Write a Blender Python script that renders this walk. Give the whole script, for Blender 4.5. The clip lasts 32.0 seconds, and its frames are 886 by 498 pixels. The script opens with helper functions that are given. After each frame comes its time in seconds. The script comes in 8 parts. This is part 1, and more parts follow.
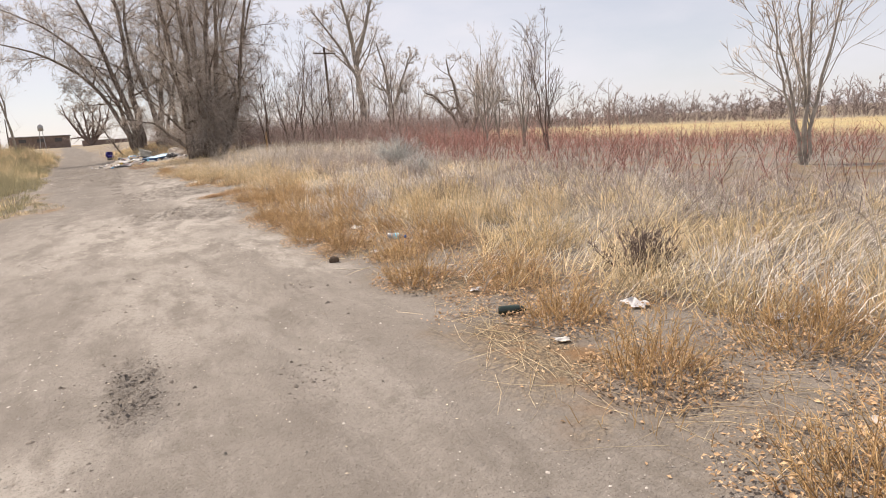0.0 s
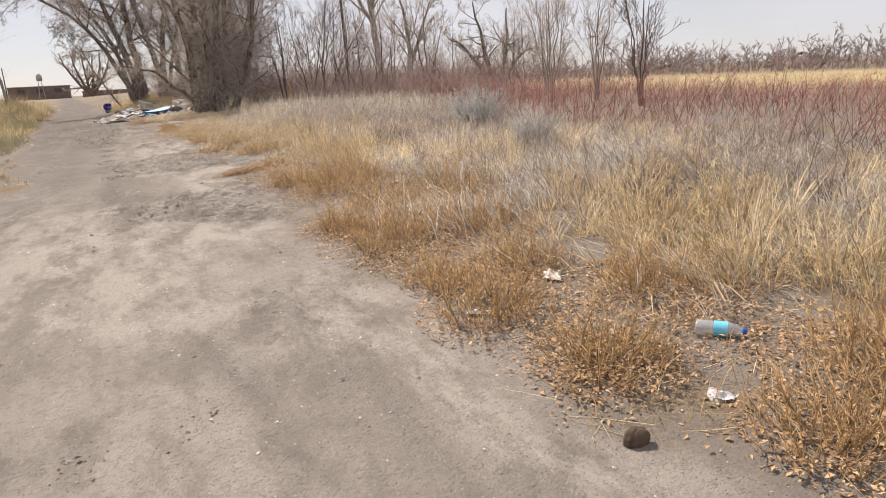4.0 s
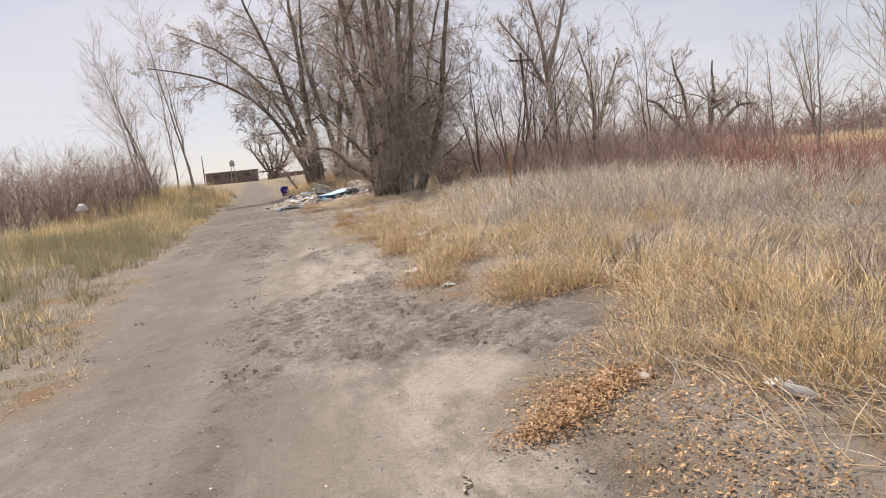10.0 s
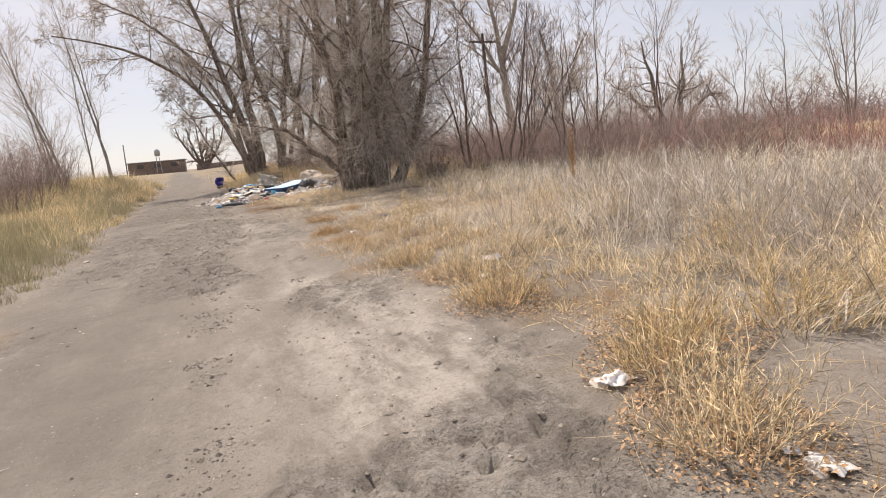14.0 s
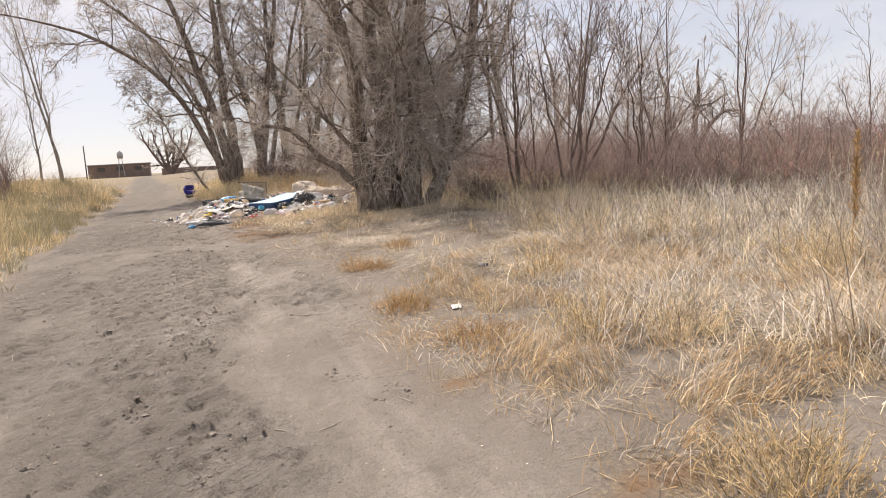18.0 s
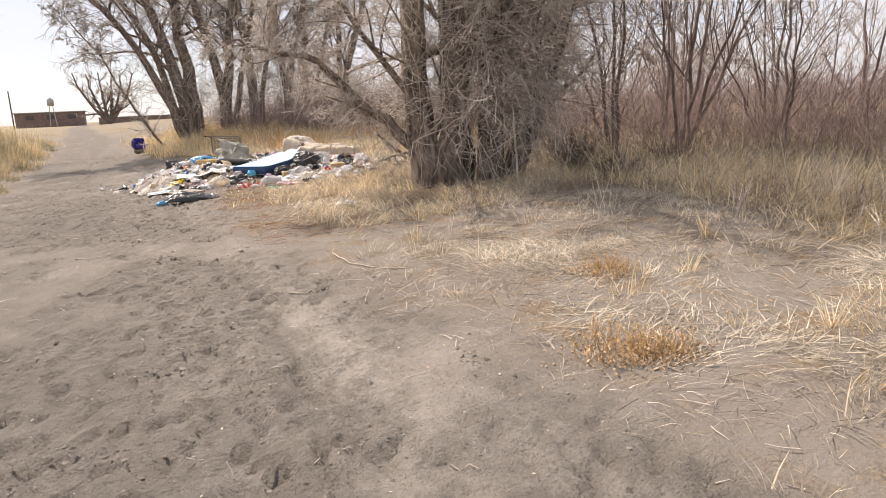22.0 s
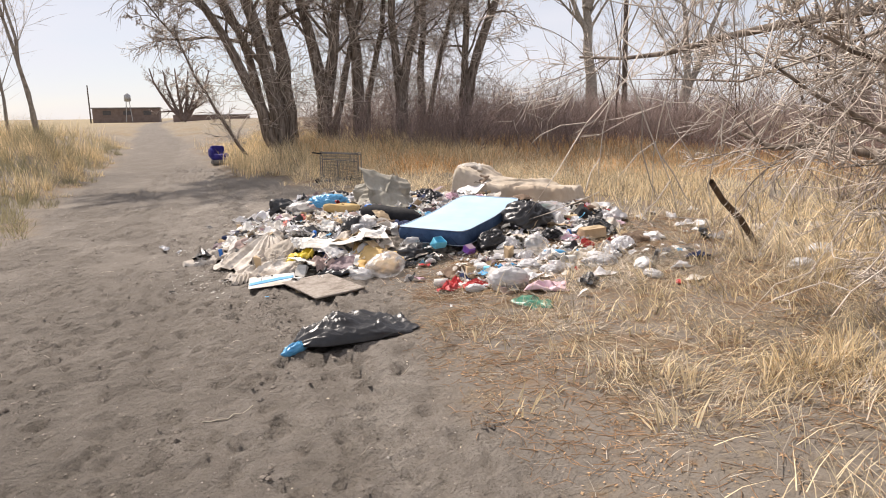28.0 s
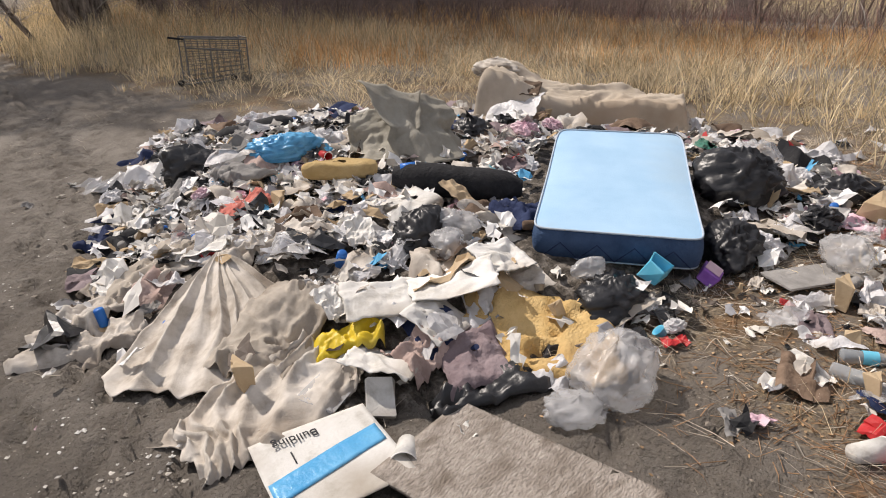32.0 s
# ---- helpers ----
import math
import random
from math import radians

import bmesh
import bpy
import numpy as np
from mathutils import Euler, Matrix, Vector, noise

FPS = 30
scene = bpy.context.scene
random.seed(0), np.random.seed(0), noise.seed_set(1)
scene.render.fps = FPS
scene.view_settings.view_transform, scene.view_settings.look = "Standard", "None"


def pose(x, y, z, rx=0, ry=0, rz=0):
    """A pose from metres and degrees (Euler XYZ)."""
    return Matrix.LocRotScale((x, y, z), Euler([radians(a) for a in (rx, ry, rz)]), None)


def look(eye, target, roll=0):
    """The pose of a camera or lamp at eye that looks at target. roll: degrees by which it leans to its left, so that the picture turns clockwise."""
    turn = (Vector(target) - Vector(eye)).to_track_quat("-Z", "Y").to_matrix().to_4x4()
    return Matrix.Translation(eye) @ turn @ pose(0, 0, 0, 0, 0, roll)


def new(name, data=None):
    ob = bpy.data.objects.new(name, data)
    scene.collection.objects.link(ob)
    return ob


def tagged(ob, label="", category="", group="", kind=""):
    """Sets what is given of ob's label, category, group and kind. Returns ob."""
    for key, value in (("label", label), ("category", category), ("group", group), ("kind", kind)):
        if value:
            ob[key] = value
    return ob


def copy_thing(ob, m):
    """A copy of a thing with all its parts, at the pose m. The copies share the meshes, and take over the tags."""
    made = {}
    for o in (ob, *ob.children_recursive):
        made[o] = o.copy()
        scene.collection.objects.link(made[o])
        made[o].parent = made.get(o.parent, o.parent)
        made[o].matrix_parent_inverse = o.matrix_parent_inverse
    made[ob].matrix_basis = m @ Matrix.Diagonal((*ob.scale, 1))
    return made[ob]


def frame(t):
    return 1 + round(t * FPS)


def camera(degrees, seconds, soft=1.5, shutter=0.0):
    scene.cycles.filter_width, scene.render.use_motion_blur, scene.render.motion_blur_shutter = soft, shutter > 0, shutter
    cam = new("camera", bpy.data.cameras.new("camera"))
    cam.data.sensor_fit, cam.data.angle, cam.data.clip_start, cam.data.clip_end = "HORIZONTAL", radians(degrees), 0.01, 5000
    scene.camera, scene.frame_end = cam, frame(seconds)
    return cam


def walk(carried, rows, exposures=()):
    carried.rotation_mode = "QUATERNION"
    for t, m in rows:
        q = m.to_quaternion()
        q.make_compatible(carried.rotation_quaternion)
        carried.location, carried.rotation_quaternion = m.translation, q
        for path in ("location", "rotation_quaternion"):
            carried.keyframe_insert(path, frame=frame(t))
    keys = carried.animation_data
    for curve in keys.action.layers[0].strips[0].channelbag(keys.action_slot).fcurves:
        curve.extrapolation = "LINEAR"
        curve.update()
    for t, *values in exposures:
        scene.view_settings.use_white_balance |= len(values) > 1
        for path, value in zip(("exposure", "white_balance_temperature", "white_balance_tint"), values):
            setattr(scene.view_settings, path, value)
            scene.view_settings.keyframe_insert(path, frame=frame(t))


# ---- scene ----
cam = camera(67.6, 32.0, 1.0)
METRES, EYE, TILT, LEAN, TURN = 42.0, 1.45, -10.6, 3.0, -27.5
ROWS = [
    (0.0, 0.0, 0.0, 0.0, 0.0, 0.0, -0.0),
    (0.5, -0.0028, 0.0145, 0.0032, 2.85, -2.65, -1.27),
    (1.0, -0.0069, 0.0288, 0.0049, -0.08, -3.76, -2.01),
    (1.5, -0.0121, 0.0437, 0.0067, 1.72, -4.75, -3.3),
    (2.0, -0.0191, 0.0583, 0.0089, 5.12, -4.43, -2.2),
    (2.5, -0.0251, 0.0734, 0.0111, 4.16, -3.4, -1.48),
    (4.5, -0.0532, 0.128, 0.0216, -0.2, -3.99, -0.38),
    (5.0, -0.0592, 0.1439, 0.0246, -0.61, -0.98, 0.05),
    (5.5, -0.065, 0.159, 0.027, -2.09, 1.3, 1.27),
    (6.0, -0.0697, 0.1739, 0.0302, -3.58, 0.44, 1.25),
    (6.5, -0.0733, 0.1878, 0.0329, 0.72, 3.94, -0.48),
    (7.0, -0.0778, 0.2036, 0.0351, 1.55, 2.91, -1.03),
    (7.5, -0.0828, 0.2183, 0.0381, 7.67, -0.3, -3.34),
    (8.0, -0.0886, 0.2329, 0.0406, 5.81, -0.29, -3.25),
    (8.5, -0.0962, 0.248, 0.0428, 7.85, -1.17, -1.03),
    (9.0, -0.1042, 0.2632, 0.0452, 8.52, -1.03, -0.83),
    (9.5, -0.1131, 0.2771, 0.0474, 11.2, -0.33, -2.88),
    (10.0, -0.1232, 0.29, 0.049, 14.17, 1.92, 0.08),
    (10.5, -0.1341, 0.3033, 0.0501, 11.61, 0.11, -0.23),
    (11.0, -0.1444, 0.3151, 0.0524, 12.71, 1.58, -0.76),
    (11.5, -0.1538, 0.3284, 0.0542, 8.52, -0.16, -0.83),
    (12.0, -0.1615, 0.3432, 0.0569, 7.19, 0.86, -0.47),
    (12.5, -0.1699, 0.3572, 0.0588, -1.46, -0.08, 2.21),
    (13.0, -0.1769, 0.3716, 0.0608, 0.75, 0.06, 1.52),
    (13.5, -0.1851, 0.3863, 0.0624, 7.65, 1.3, 0.35),
    (14.0, -0.1923, 0.4008, 0.0643, 8.55, 1.26, 0.45),
    (14.5, -0.2012, 0.4137, 0.0665, 9.88, 2.64, 1.36),
    (16.5, -0.233, 0.4695, 0.0771, 9.85, 0.22, -0.03),
    (17.0, -0.2417, 0.4861, 0.0796, 4.79, 0.84, -0.03),
    (17.5, -0.2499, 0.5023, 0.0824, 6.89, 0.52, -0.4),
    (18.0, -0.2583, 0.5176, 0.0847, 5.71, 2.3, -0.86),
    (18.5, -0.267, 0.5324, 0.0865, 3.07, 1.16, -0.67),
    (19.0, -0.2757, 0.547, 0.0899, 6.22, 0.44, -1.86),
    (19.5, -0.2853, 0.5598, 0.0922, 3.01, -1.81, -1.46),
    (20.0, -0.2948, 0.575, 0.0946, 4.43, -4.48, -1.94),
    (20.5, -0.3039, 0.5889, 0.0966, -0.64, -5.34, -1.51),
    (21.0, -0.3122, 0.6036, 0.0988, 0.1, -2.47, -0.26),
    (21.5, -0.3215, 0.6182, 0.1016, -0.01, -2.19, 0.63),
    (22.0, -0.3299, 0.6334, 0.1038, 1.39, -1.68, -0.72),
    (22.5, -0.3385, 0.6486, 0.1058, 1.77, -2.71, -0.36),
    (23.0, -0.3477, 0.6634, 0.1075, 1.04, -3.38, 0.19),
    (23.5, -0.3558, 0.6785, 0.1109, 5.13, -2.0, -0.72),
    (24.0, -0.3648, 0.6933, 0.1126, 4.63, -3.79, -0.9),
    (24.5, -0.3731, 0.7082, 0.1152, 10.47, -5.0, -2.28),
    (26.5, -0.4036, 0.7644, 0.1261, 3.62, -1.92, 1.59),
    (27, -0.4115, 0.7804, 0.1292, 3.37, 0.21, 0.08),
    (27.5, -0.4179, 0.7941, 0.1336, 6.79, -4.37, -0.57),
    (28, -0.4247, 0.8103, 0.137, 6.29, -1.29, -3.53),
    (28.5, -0.4317, 0.8252, 0.1382, 5.95, -3.58, -2.08),
    (29, -0.4378, 0.8411, 0.1405, 5.81, -3.92, -3.2),
    (29.5, -0.446, 0.8559, 0.1423, 2.14, -3.6, -2.46),
    (30, -0.4536, 0.8715, 0.1445, 1.93, -2.01, -1.52),
    (30.5, -0.462, 0.8855, 0.146, 0.66, -3.25, -1.55),
    (31, -0.4703, 0.8998, 0.1485, -3.14, -6.71, -1.36),
    (31.5, -0.4785, 0.9132, 0.1508, -3.77, -8.0, -2.34),
    (32, -0.4889, 0.9257, 0.1532, -9.26, -11.14, -1.07),
]
walk(cam, [(t, pose(0, 0, EYE, TILT, LEAN, TURN) @ pose(METRES * x, METRES * y, METRES * z, 90 + pitch, roll, yaw)) for t, x, y, z, yaw, pitch, roll in ROWS],
     exposures=[(0.0, 0.28, 7150, 16), (1.0, 0.05, 7150, 16), (2.0, 0.23, 7150, 16), (6.0, 0.06, 7150, 16), (13.0, 0.22, 7150, 16), (18.0, 0.32, 7150, 16), (21.0, 0.40, 7150, 16), (24.0, 0.60, 7150, 16), (27.0, 0.44, 7050, 16), (28.0, 0.29, 7000, 15), (30.0, 0.10, 7000, 15), (31.0, -0.06, 6950, 14.5), (32.0, -0.30, 6900, 14)])
# ---- light ----
SUN_AZ, SUN_EL = -20.0, 48.0          # degrees: from +y towards +x, above the horizon
sun_way = Vector((math.sin(radians(SUN_AZ)) * math.cos(radians(SUN_EL)), math.cos(radians(SUN_AZ)) * math.cos(radians(SUN_EL)), math.sin(radians(SUN_EL))))
sun = new("sun", bpy.data.lights.new("sun", "SUN"))
sun.data.energy, sun.data.angle, sun.data.color = 5.0, radians(0.6), (1.0, 0.955, 0.89)
sun.matrix_world = look((0, 0, 60), Vector((0, 0, 60)) - sun_way)

world = bpy.data.worlds.new("sky")
scene.world = world
world.use_nodes = True
wn, wl = world.node_tree.nodes, world.node_tree.links
wn.clear()
sky = wn.new("ShaderNodeTexSky")
sky.sky_type, sky.sun_disc, sky.sun_elevation, sky.sun_rotation = "NISHITA", False, radians(SUN_EL), radians(SUN_AZ)
sky.air_density, sky.dust_density, sky.ozone_density, sky.altitude = 1.0, 1.0, 1.0, 1400
w_coord, w_map, w_noise, w_ramp = wn.new("ShaderNodeTexCoord"), wn.new("ShaderNodeMapping"), wn.new("ShaderNodeTexNoise"), wn.new("ShaderNodeValToRGB")
w_map.inputs["Scale"].default_value = (1.0, 1.0, 3.2)
w_noise.inputs["Scale"].default_value, w_noise.inputs["Detail"].default_value, w_noise.inputs["Roughness"].default_value = 2.1, 8, 0.55
w_ramp.color_ramp.elements[0].position, w_ramp.color_ramp.elements[1].position = 0.36, 0.68
w_mix, w_bg, w_out = wn.new("ShaderNodeMix"), wn.new("ShaderNodeBackground"), wn.new("ShaderNodeOutputWorld")
w_mix.data_type = "RGBA"
w_mix.inputs["B"].default_value = (8.0, 8.5, 9.6, 1)
w_fac = wn.new("ShaderNodeMath")
w_fac.operation = "MULTIPLY_ADD"
w_fac.inputs[1].default_value, w_fac.inputs[2].default_value = 0.42, 0.58
wl.new(w_coord.outputs["Generated"], w_map.inputs["Vector"])
wl.new(w_map.outputs["Vector"], w_noise.inputs["Vector"])
wl.new(w_noise.outputs["Fac"], w_ramp.inputs["Fac"])
wl.new(w_ramp.outputs["Color"], w_fac.inputs[0])
wl.new(w_fac.outputs[0], w_mix.inputs["Factor"])
wl.new(sky.outputs["Color"], w_mix.inputs["A"])
wl.new(w_mix.outputs["Result"], w_bg.inputs["Color"])
w_bg.inputs["Strength"].default_value = 0.085
wl.new(w_bg.outputs["Background"], w_out.inputs["Surface"])

# ---- materials ----
def surf(name, cols, scale=8.0, rough=0.8, bump=0.25, bscale=None, metal=0.0, island=0.0, each=0.0, detail=5.0, clear=0.0, thin=0.0, stain=None, spec=0.3, stretch=None):
    """A noise-mottled surface. cols: two or three base colours; island / each: how far pieces / objects differ in brightness;
    thin: share of light let through; clear: share of see-through film; stain: a dirt colour in large patches."""
    m = bpy.data.materials.new(name)
    m.use_nodes = True
    nd, ln = m.node_tree.nodes, m.node_tree.links
    b = nd["Principled BSDF"]
    co = nd.new("ShaderNodeTexCoord")
    vec = co.outputs["Object"]
    if stretch:
        mp = nd.new("ShaderNodeMapping")
        mp.inputs["Scale"].default_value = stretch
        ln.new(vec, mp.inputs["Vector"])
        vec = mp.outputs["Vector"]
    tx = nd.new("ShaderNodeTexNoise")
    tx.inputs["Scale"].default_value, tx.inputs["Detail"].default_value, tx.inputs["Roughness"].default_value = scale, detail, 0.6
    ln.new(vec, tx.inputs["Vector"])
    rp = nd.new("ShaderNodeValToRGB")
    els = rp.color_ramp.elements
    els[0].position, els[1].position = 0.32, 0.68
    while len(els) < len(cols):
        els.new(0.5)
    for e, c in zip(els, cols):
        e.color = (*c, 1)
    ln.new(tx.outputs["Fac"], rp.inputs["Fac"])
    col = rp.outputs["Color"]
    if stain:
        t2 = nd.new("ShaderNodeTexNoise")
        t2.inputs["Scale"].default_value, t2.inputs["Detail"].default_value = scale * 0.27, 6
        ln.new(vec, t2.inputs["Vector"])
        r2 = nd.new("ShaderNodeValToRGB")
        r2.color_ramp.elements[0].position, r2.color_ramp.elements[1].position = 0.5, 0.72
        ln.new(t2.outputs["Fac"], r2.inputs["Fac"])
        mx = nd.new("ShaderNodeMix")
        mx.data_type = "RGBA"
        mx.inputs["B"].default_value = (*stain, 1)
        ln.new(r2.outputs["Color"], mx.inputs["Factor"])
        ln.new(col, mx.inputs["A"])
        col = mx.outputs["Result"]
    if island or each:
        src = nd.new("ShaderNodeNewGeometry").outputs["Random Per Island"] if island else nd.new("ShaderNodeObjectInfo").outputs["Random"]
        k = island or each
        mr = nd.new("ShaderNodeMapRange")
        mr.inputs["To Min"].default_value, mr.inputs["To Max"].default_value = 1 - k, 1 + k
        ln.new(src, mr.inputs["Value"])
        hs = nd.new("ShaderNodeHueSaturation")
        ln.new(mr.outputs["Result"], hs.inputs["Value"])
        ln.new(col, hs.inputs["Color"])
        col = hs.outputs["Color"]
    ln.new(col, b.inputs["Base Color"])
    b.inputs["Roughness"].default_value, b.inputs["Metallic"].default_value, b.inputs["Specular IOR Level"].default_value = rough, metal, spec
    if bump:
        t3 = nd.new("ShaderNodeTexNoise")
        t3.inputs["Scale"].default_value, t3.inputs["Detail"].default_value = bscale or scale * 4, 5
        ln.new(vec, t3.inputs["Vector"])
        bp = nd.new("ShaderNodeBump")
        bp.inputs["Strength"].default_value, bp.inputs["Distance"].default_value = bump, 0.02
        ln.new(t3.outputs["Fac"], bp.inputs["Height"])
        ln.new(bp.outputs["Normal"], b.inputs["Normal"])
    if thin or clear:
        out = nd["Material Output"]
        ms = nd.new("ShaderNodeMixShader")
        ms.inputs["Fac"].default_value = thin or clear
        sh = nd.new("ShaderNodeBsdfTranslucent" if thin else "ShaderNodeBsdfTransparent")
        if thin:
            ln.new(col, sh.inputs["Color"])
        ln.new(b.outputs["BSDF"], ms.inputs[1])
        ln.new(sh.outputs[0], ms.inputs[2])
        ln.new(ms.outputs[0], out.inputs["Surface"])
    return m


BARK = surf("bark", [(0.068, 0.054, 0.044), (0.21, 0.172, 0.141), (0.36, 0.303, 0.254)], 11, 0.95, 1.0, 26, stretch=(1, 1, 0.22), spec=0.1)
TWIG = surf("twig_bark", [(0.37, 0.315, 0.27), (0.62, 0.55, 0.485)], 3, 0.85, 0, island=0.35)
TWIG_PALE = surf("pale_twig_bark", [(0.36, 0.31, 0.25), (0.55, 0.49, 0.42)], 3, 0.85, 0, island=0.4)
TWIG_DARK = surf("dark_twig_bark", [(0.1, 0.073, 0.063), (0.22, 0.165, 0.14)], 4, 0.9, 0, island=0.3)
PALE_BARK = surf("pale_bark", [(0.2, 0.175, 0.15), (0.4, 0.36, 0.31)], 5, 0.9, 0.5, 20)
WILLOW = surf("willow_stem", [(0.235, 0.1, 0.084), (0.39, 0.195, 0.16)], 2, 0.75, 0, island=0.4)
BRUSH = surf("brush_stem", [(0.17, 0.12, 0.105), (0.32, 0.24, 0.21)], 2, 0.85, 0, island=0.4)
GOLD = surf("golden_grass", [(0.53, 0.405, 0.225), (0.78, 0.645, 0.425)], 0.9, 0.75, 0, island=0.6, thin=0.35)
STRAW = surf("straw", [(0.58, 0.46, 0.285), (0.82, 0.7, 0.5)], 0.9, 0.75, 0, island=0.6, thin=0.3)
REED = surf("grey_stalk", [(0.5, 0.42, 0.31), (0.8, 0.7, 0.55)], 0.8, 0.8, 0, island=0.55, thin=0.25)
RUSTY = surf("rusty_weed", [(0.44, 0.285, 0.135), (0.64, 0.455, 0.25)], 1.5, 0.8, 0, island=0.4, thin=0.3)
ORANGE = surf("orange_grass", [(0.56, 0.31, 0.13), (0.78, 0.53, 0.28)], 0.7, 0.75, 0, island=0.5, thin=0.35)
OLIVE = surf("olive_grass", [(0.25, 0.23, 0.135), (0.42, 0.37, 0.23)], 0.8, 0.75, 0, island=0.35, thin=0.25)
SAGE = surf("sage_leaf", [(0.32, 0.33, 0.31), (0.5, 0.5, 0.47)], 3, 0.85, 0, island=0.3)
LEAF = surf("fallen_leaf", [(0.34, 0.2, 0.1), (0.62, 0.43, 0.26)], 7, 0.7, 0, island=0.4, thin=0.15)
PEBBLE = surf("pebble", [(0.26, 0.235, 0.205), (0.56, 0.51, 0.46)], 5, 0.85, 0.3, island=0.75)
CLOD = surf("clod", [(0.2, 0.17, 0.14), (0.33, 0.285, 0.24)], 12, 0.95, 0.6, island=0.25)
DARK_CLOD = surf("moist_clod", [(0.11, 0.092, 0.077), (0.18, 0.152, 0.13)], 14, 0.95, 0.6, island=0.3)
# far twigs: colour lightened to carry the haze of distance
HAZED_TWIG = surf("hazed_far_twig", [(0.21, 0.165, 0.15), (0.31, 0.255, 0.235)], 0.3, 0.9, 0)
PRESSED = surf("pressed_straw", [(0.3, 0.25, 0.195), (0.72, 0.63, 0.51)], 0.8, 0.8, 0, island=0.6, thin=0.15)
DULL_REED = surf("dull_stalk", [(0.38, 0.32, 0.255), (0.64, 0.56, 0.46)], 0.8, 0.8, 0, island=0.5, thin=0.2)
SILVER = surf("silver_grass", [(0.44, 0.4, 0.35), (0.72, 0.67, 0.6)], 0.9, 0.8, 0, island=0.55, thin=0.2)
VIOLET = surf("grey_violet_stem", [(0.27, 0.225, 0.205), (0.46, 0.4, 0.36)], 2, 0.85, 0, island=0.4)
STICK = surf("dry_stick", [(0.34, 0.29, 0.225), (0.54, 0.48, 0.39)], 8, 0.8, 0.4, each=0.25)


def ground_surface():
    m = bpy.data.materials.new("dirt_ground")
    m.use_nodes = True
    nd, ln = m.node_tree.nodes, m.node_tree.links
    b = nd["Principled BSDF"]
    co = nd.new("ShaderNodeTexCoord")

    def noise_at(scale, detail, lo, hi, along=0.0):
        t = nd.new("ShaderNodeTexNoise")
        t.inputs["Scale"].default_value, t.inputs["Detail"].default_value, t.inputs["Roughness"].default_value = scale, detail, 0.74
        if along:
            mp = nd.new("ShaderNodeMapping")
            mp.inputs["Scale"].default_value = (1, along, 1)
            ln.new(co.outputs["Object"], mp.inputs["Vector"])
            ln.new(mp.outputs["Vector"], t.inputs["Vector"])
        else:
            ln.new(co.outputs["Object"], t.inputs["Vector"])
        r = nd.new("ShaderNodeValToRGB")
        r.color_ramp.elements[0].position, r.color_ramp.elements[1].position = lo, hi
        ln.new(t.outputs["Fac"], r.inputs["Fac"])
        return r.outputs["Color"]

    def mix(fac, a, c):
        x = nd.new("ShaderNodeMix")
        x.data_type = "RGBA"
        ln.new(fac, x.inputs["Factor"])
        for s, v in (("A", a), ("B", c)):
            if isinstance(v, tuple):
                x.inputs[s].default_value = (*v, 1)
            else:
                ln.new(v, x.inputs[s])
        return x.outputs["Result"]

    def times(a, c):
        x = nd.new("ShaderNodeMath")
        x.operation = "MULTIPLY"
        ln.new(a, x.inputs[0])
        ln.new(c, x.inputs[1])
        return x.outputs[0]

    def field(n):
        a = nd.new("ShaderNodeAttribute")
        a.attribute_name = n
        return a.outputs["Fac"]

    dirt = mix(noise_at(0.7, 8, 0.35, 0.68), (0.176, 0.155, 0.133), (0.235, 0.208, 0.18))
    dirt = mix(noise_at(1.7, 11, 0.47, 0.6, 0.25), dirt, (0.262, 0.235, 0.206))
    dirt = mix(noise_at(5, 11, 0.52, 0.63, 0.6), dirt, (0.18, 0.159, 0.135))
    dirt = mix(times(field("pale"), noise_at(2.6, 12, 0.42, 0.56, 0.4)), dirt, (0.355, 0.323, 0.284))
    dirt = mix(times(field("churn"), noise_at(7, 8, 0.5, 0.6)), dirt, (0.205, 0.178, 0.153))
    # near-black flecks stand for moist crumbs and for hoofprint shade painted into the colour
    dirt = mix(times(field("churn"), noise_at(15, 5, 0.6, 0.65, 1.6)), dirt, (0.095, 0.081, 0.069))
    dirt = mix(times(field("damp"), noise_at(1.6, 8, 0.26, 0.6)), dirt, (0.16, 0.141, 0.122))
    dirt = mix(noise_at(26, 10, 0.52, 0.72), dirt, (0.19, 0.165, 0.141))
    dirt = mix(noise_at(75, 3, 0.62, 0.66), dirt, (0.1, 0.086, 0.073))
    dirt = mix(noise_at(130, 2, 0.63, 0.67), dirt, (0.09, 0.077, 0.066))
    dirt = mix(noise_at(58, 3, 0.67, 0.7), dirt, (0.46, 0.42, 0.37))
    thatch = mix(noise_at(40, 10, 0.45, 0.6), (0.105, 0.083, 0.062), (0.34, 0.26, 0.165))
    thatch = mix(noise_at(2.3, 9, 0.5, 0.6), thatch, (0.2, 0.125, 0.07))
    thatch = mix(noise_at(1.1, 10, 0.46, 0.58), thatch, (0.2, 0.175, 0.15))
    thatch = mix(times(field("trod"), noise_at(3.5, 10, 0.4, 0.55)), thatch, (0.205, 0.18, 0.153))
    base = mix(field("thatch"), dirt, thatch)
    far = mix(noise_at(0.06, 7, 0.4, 0.62), (0.43, 0.335, 0.17), (0.34, 0.28, 0.16))
    base = mix(field("meadow"), base, far)
    ln.new(base, b.inputs["Base Color"])
    b.inputs["Roughness"].default_value, b.inputs["Specular IOR Level"].default_value = 0.95, 0.15
    normal = None
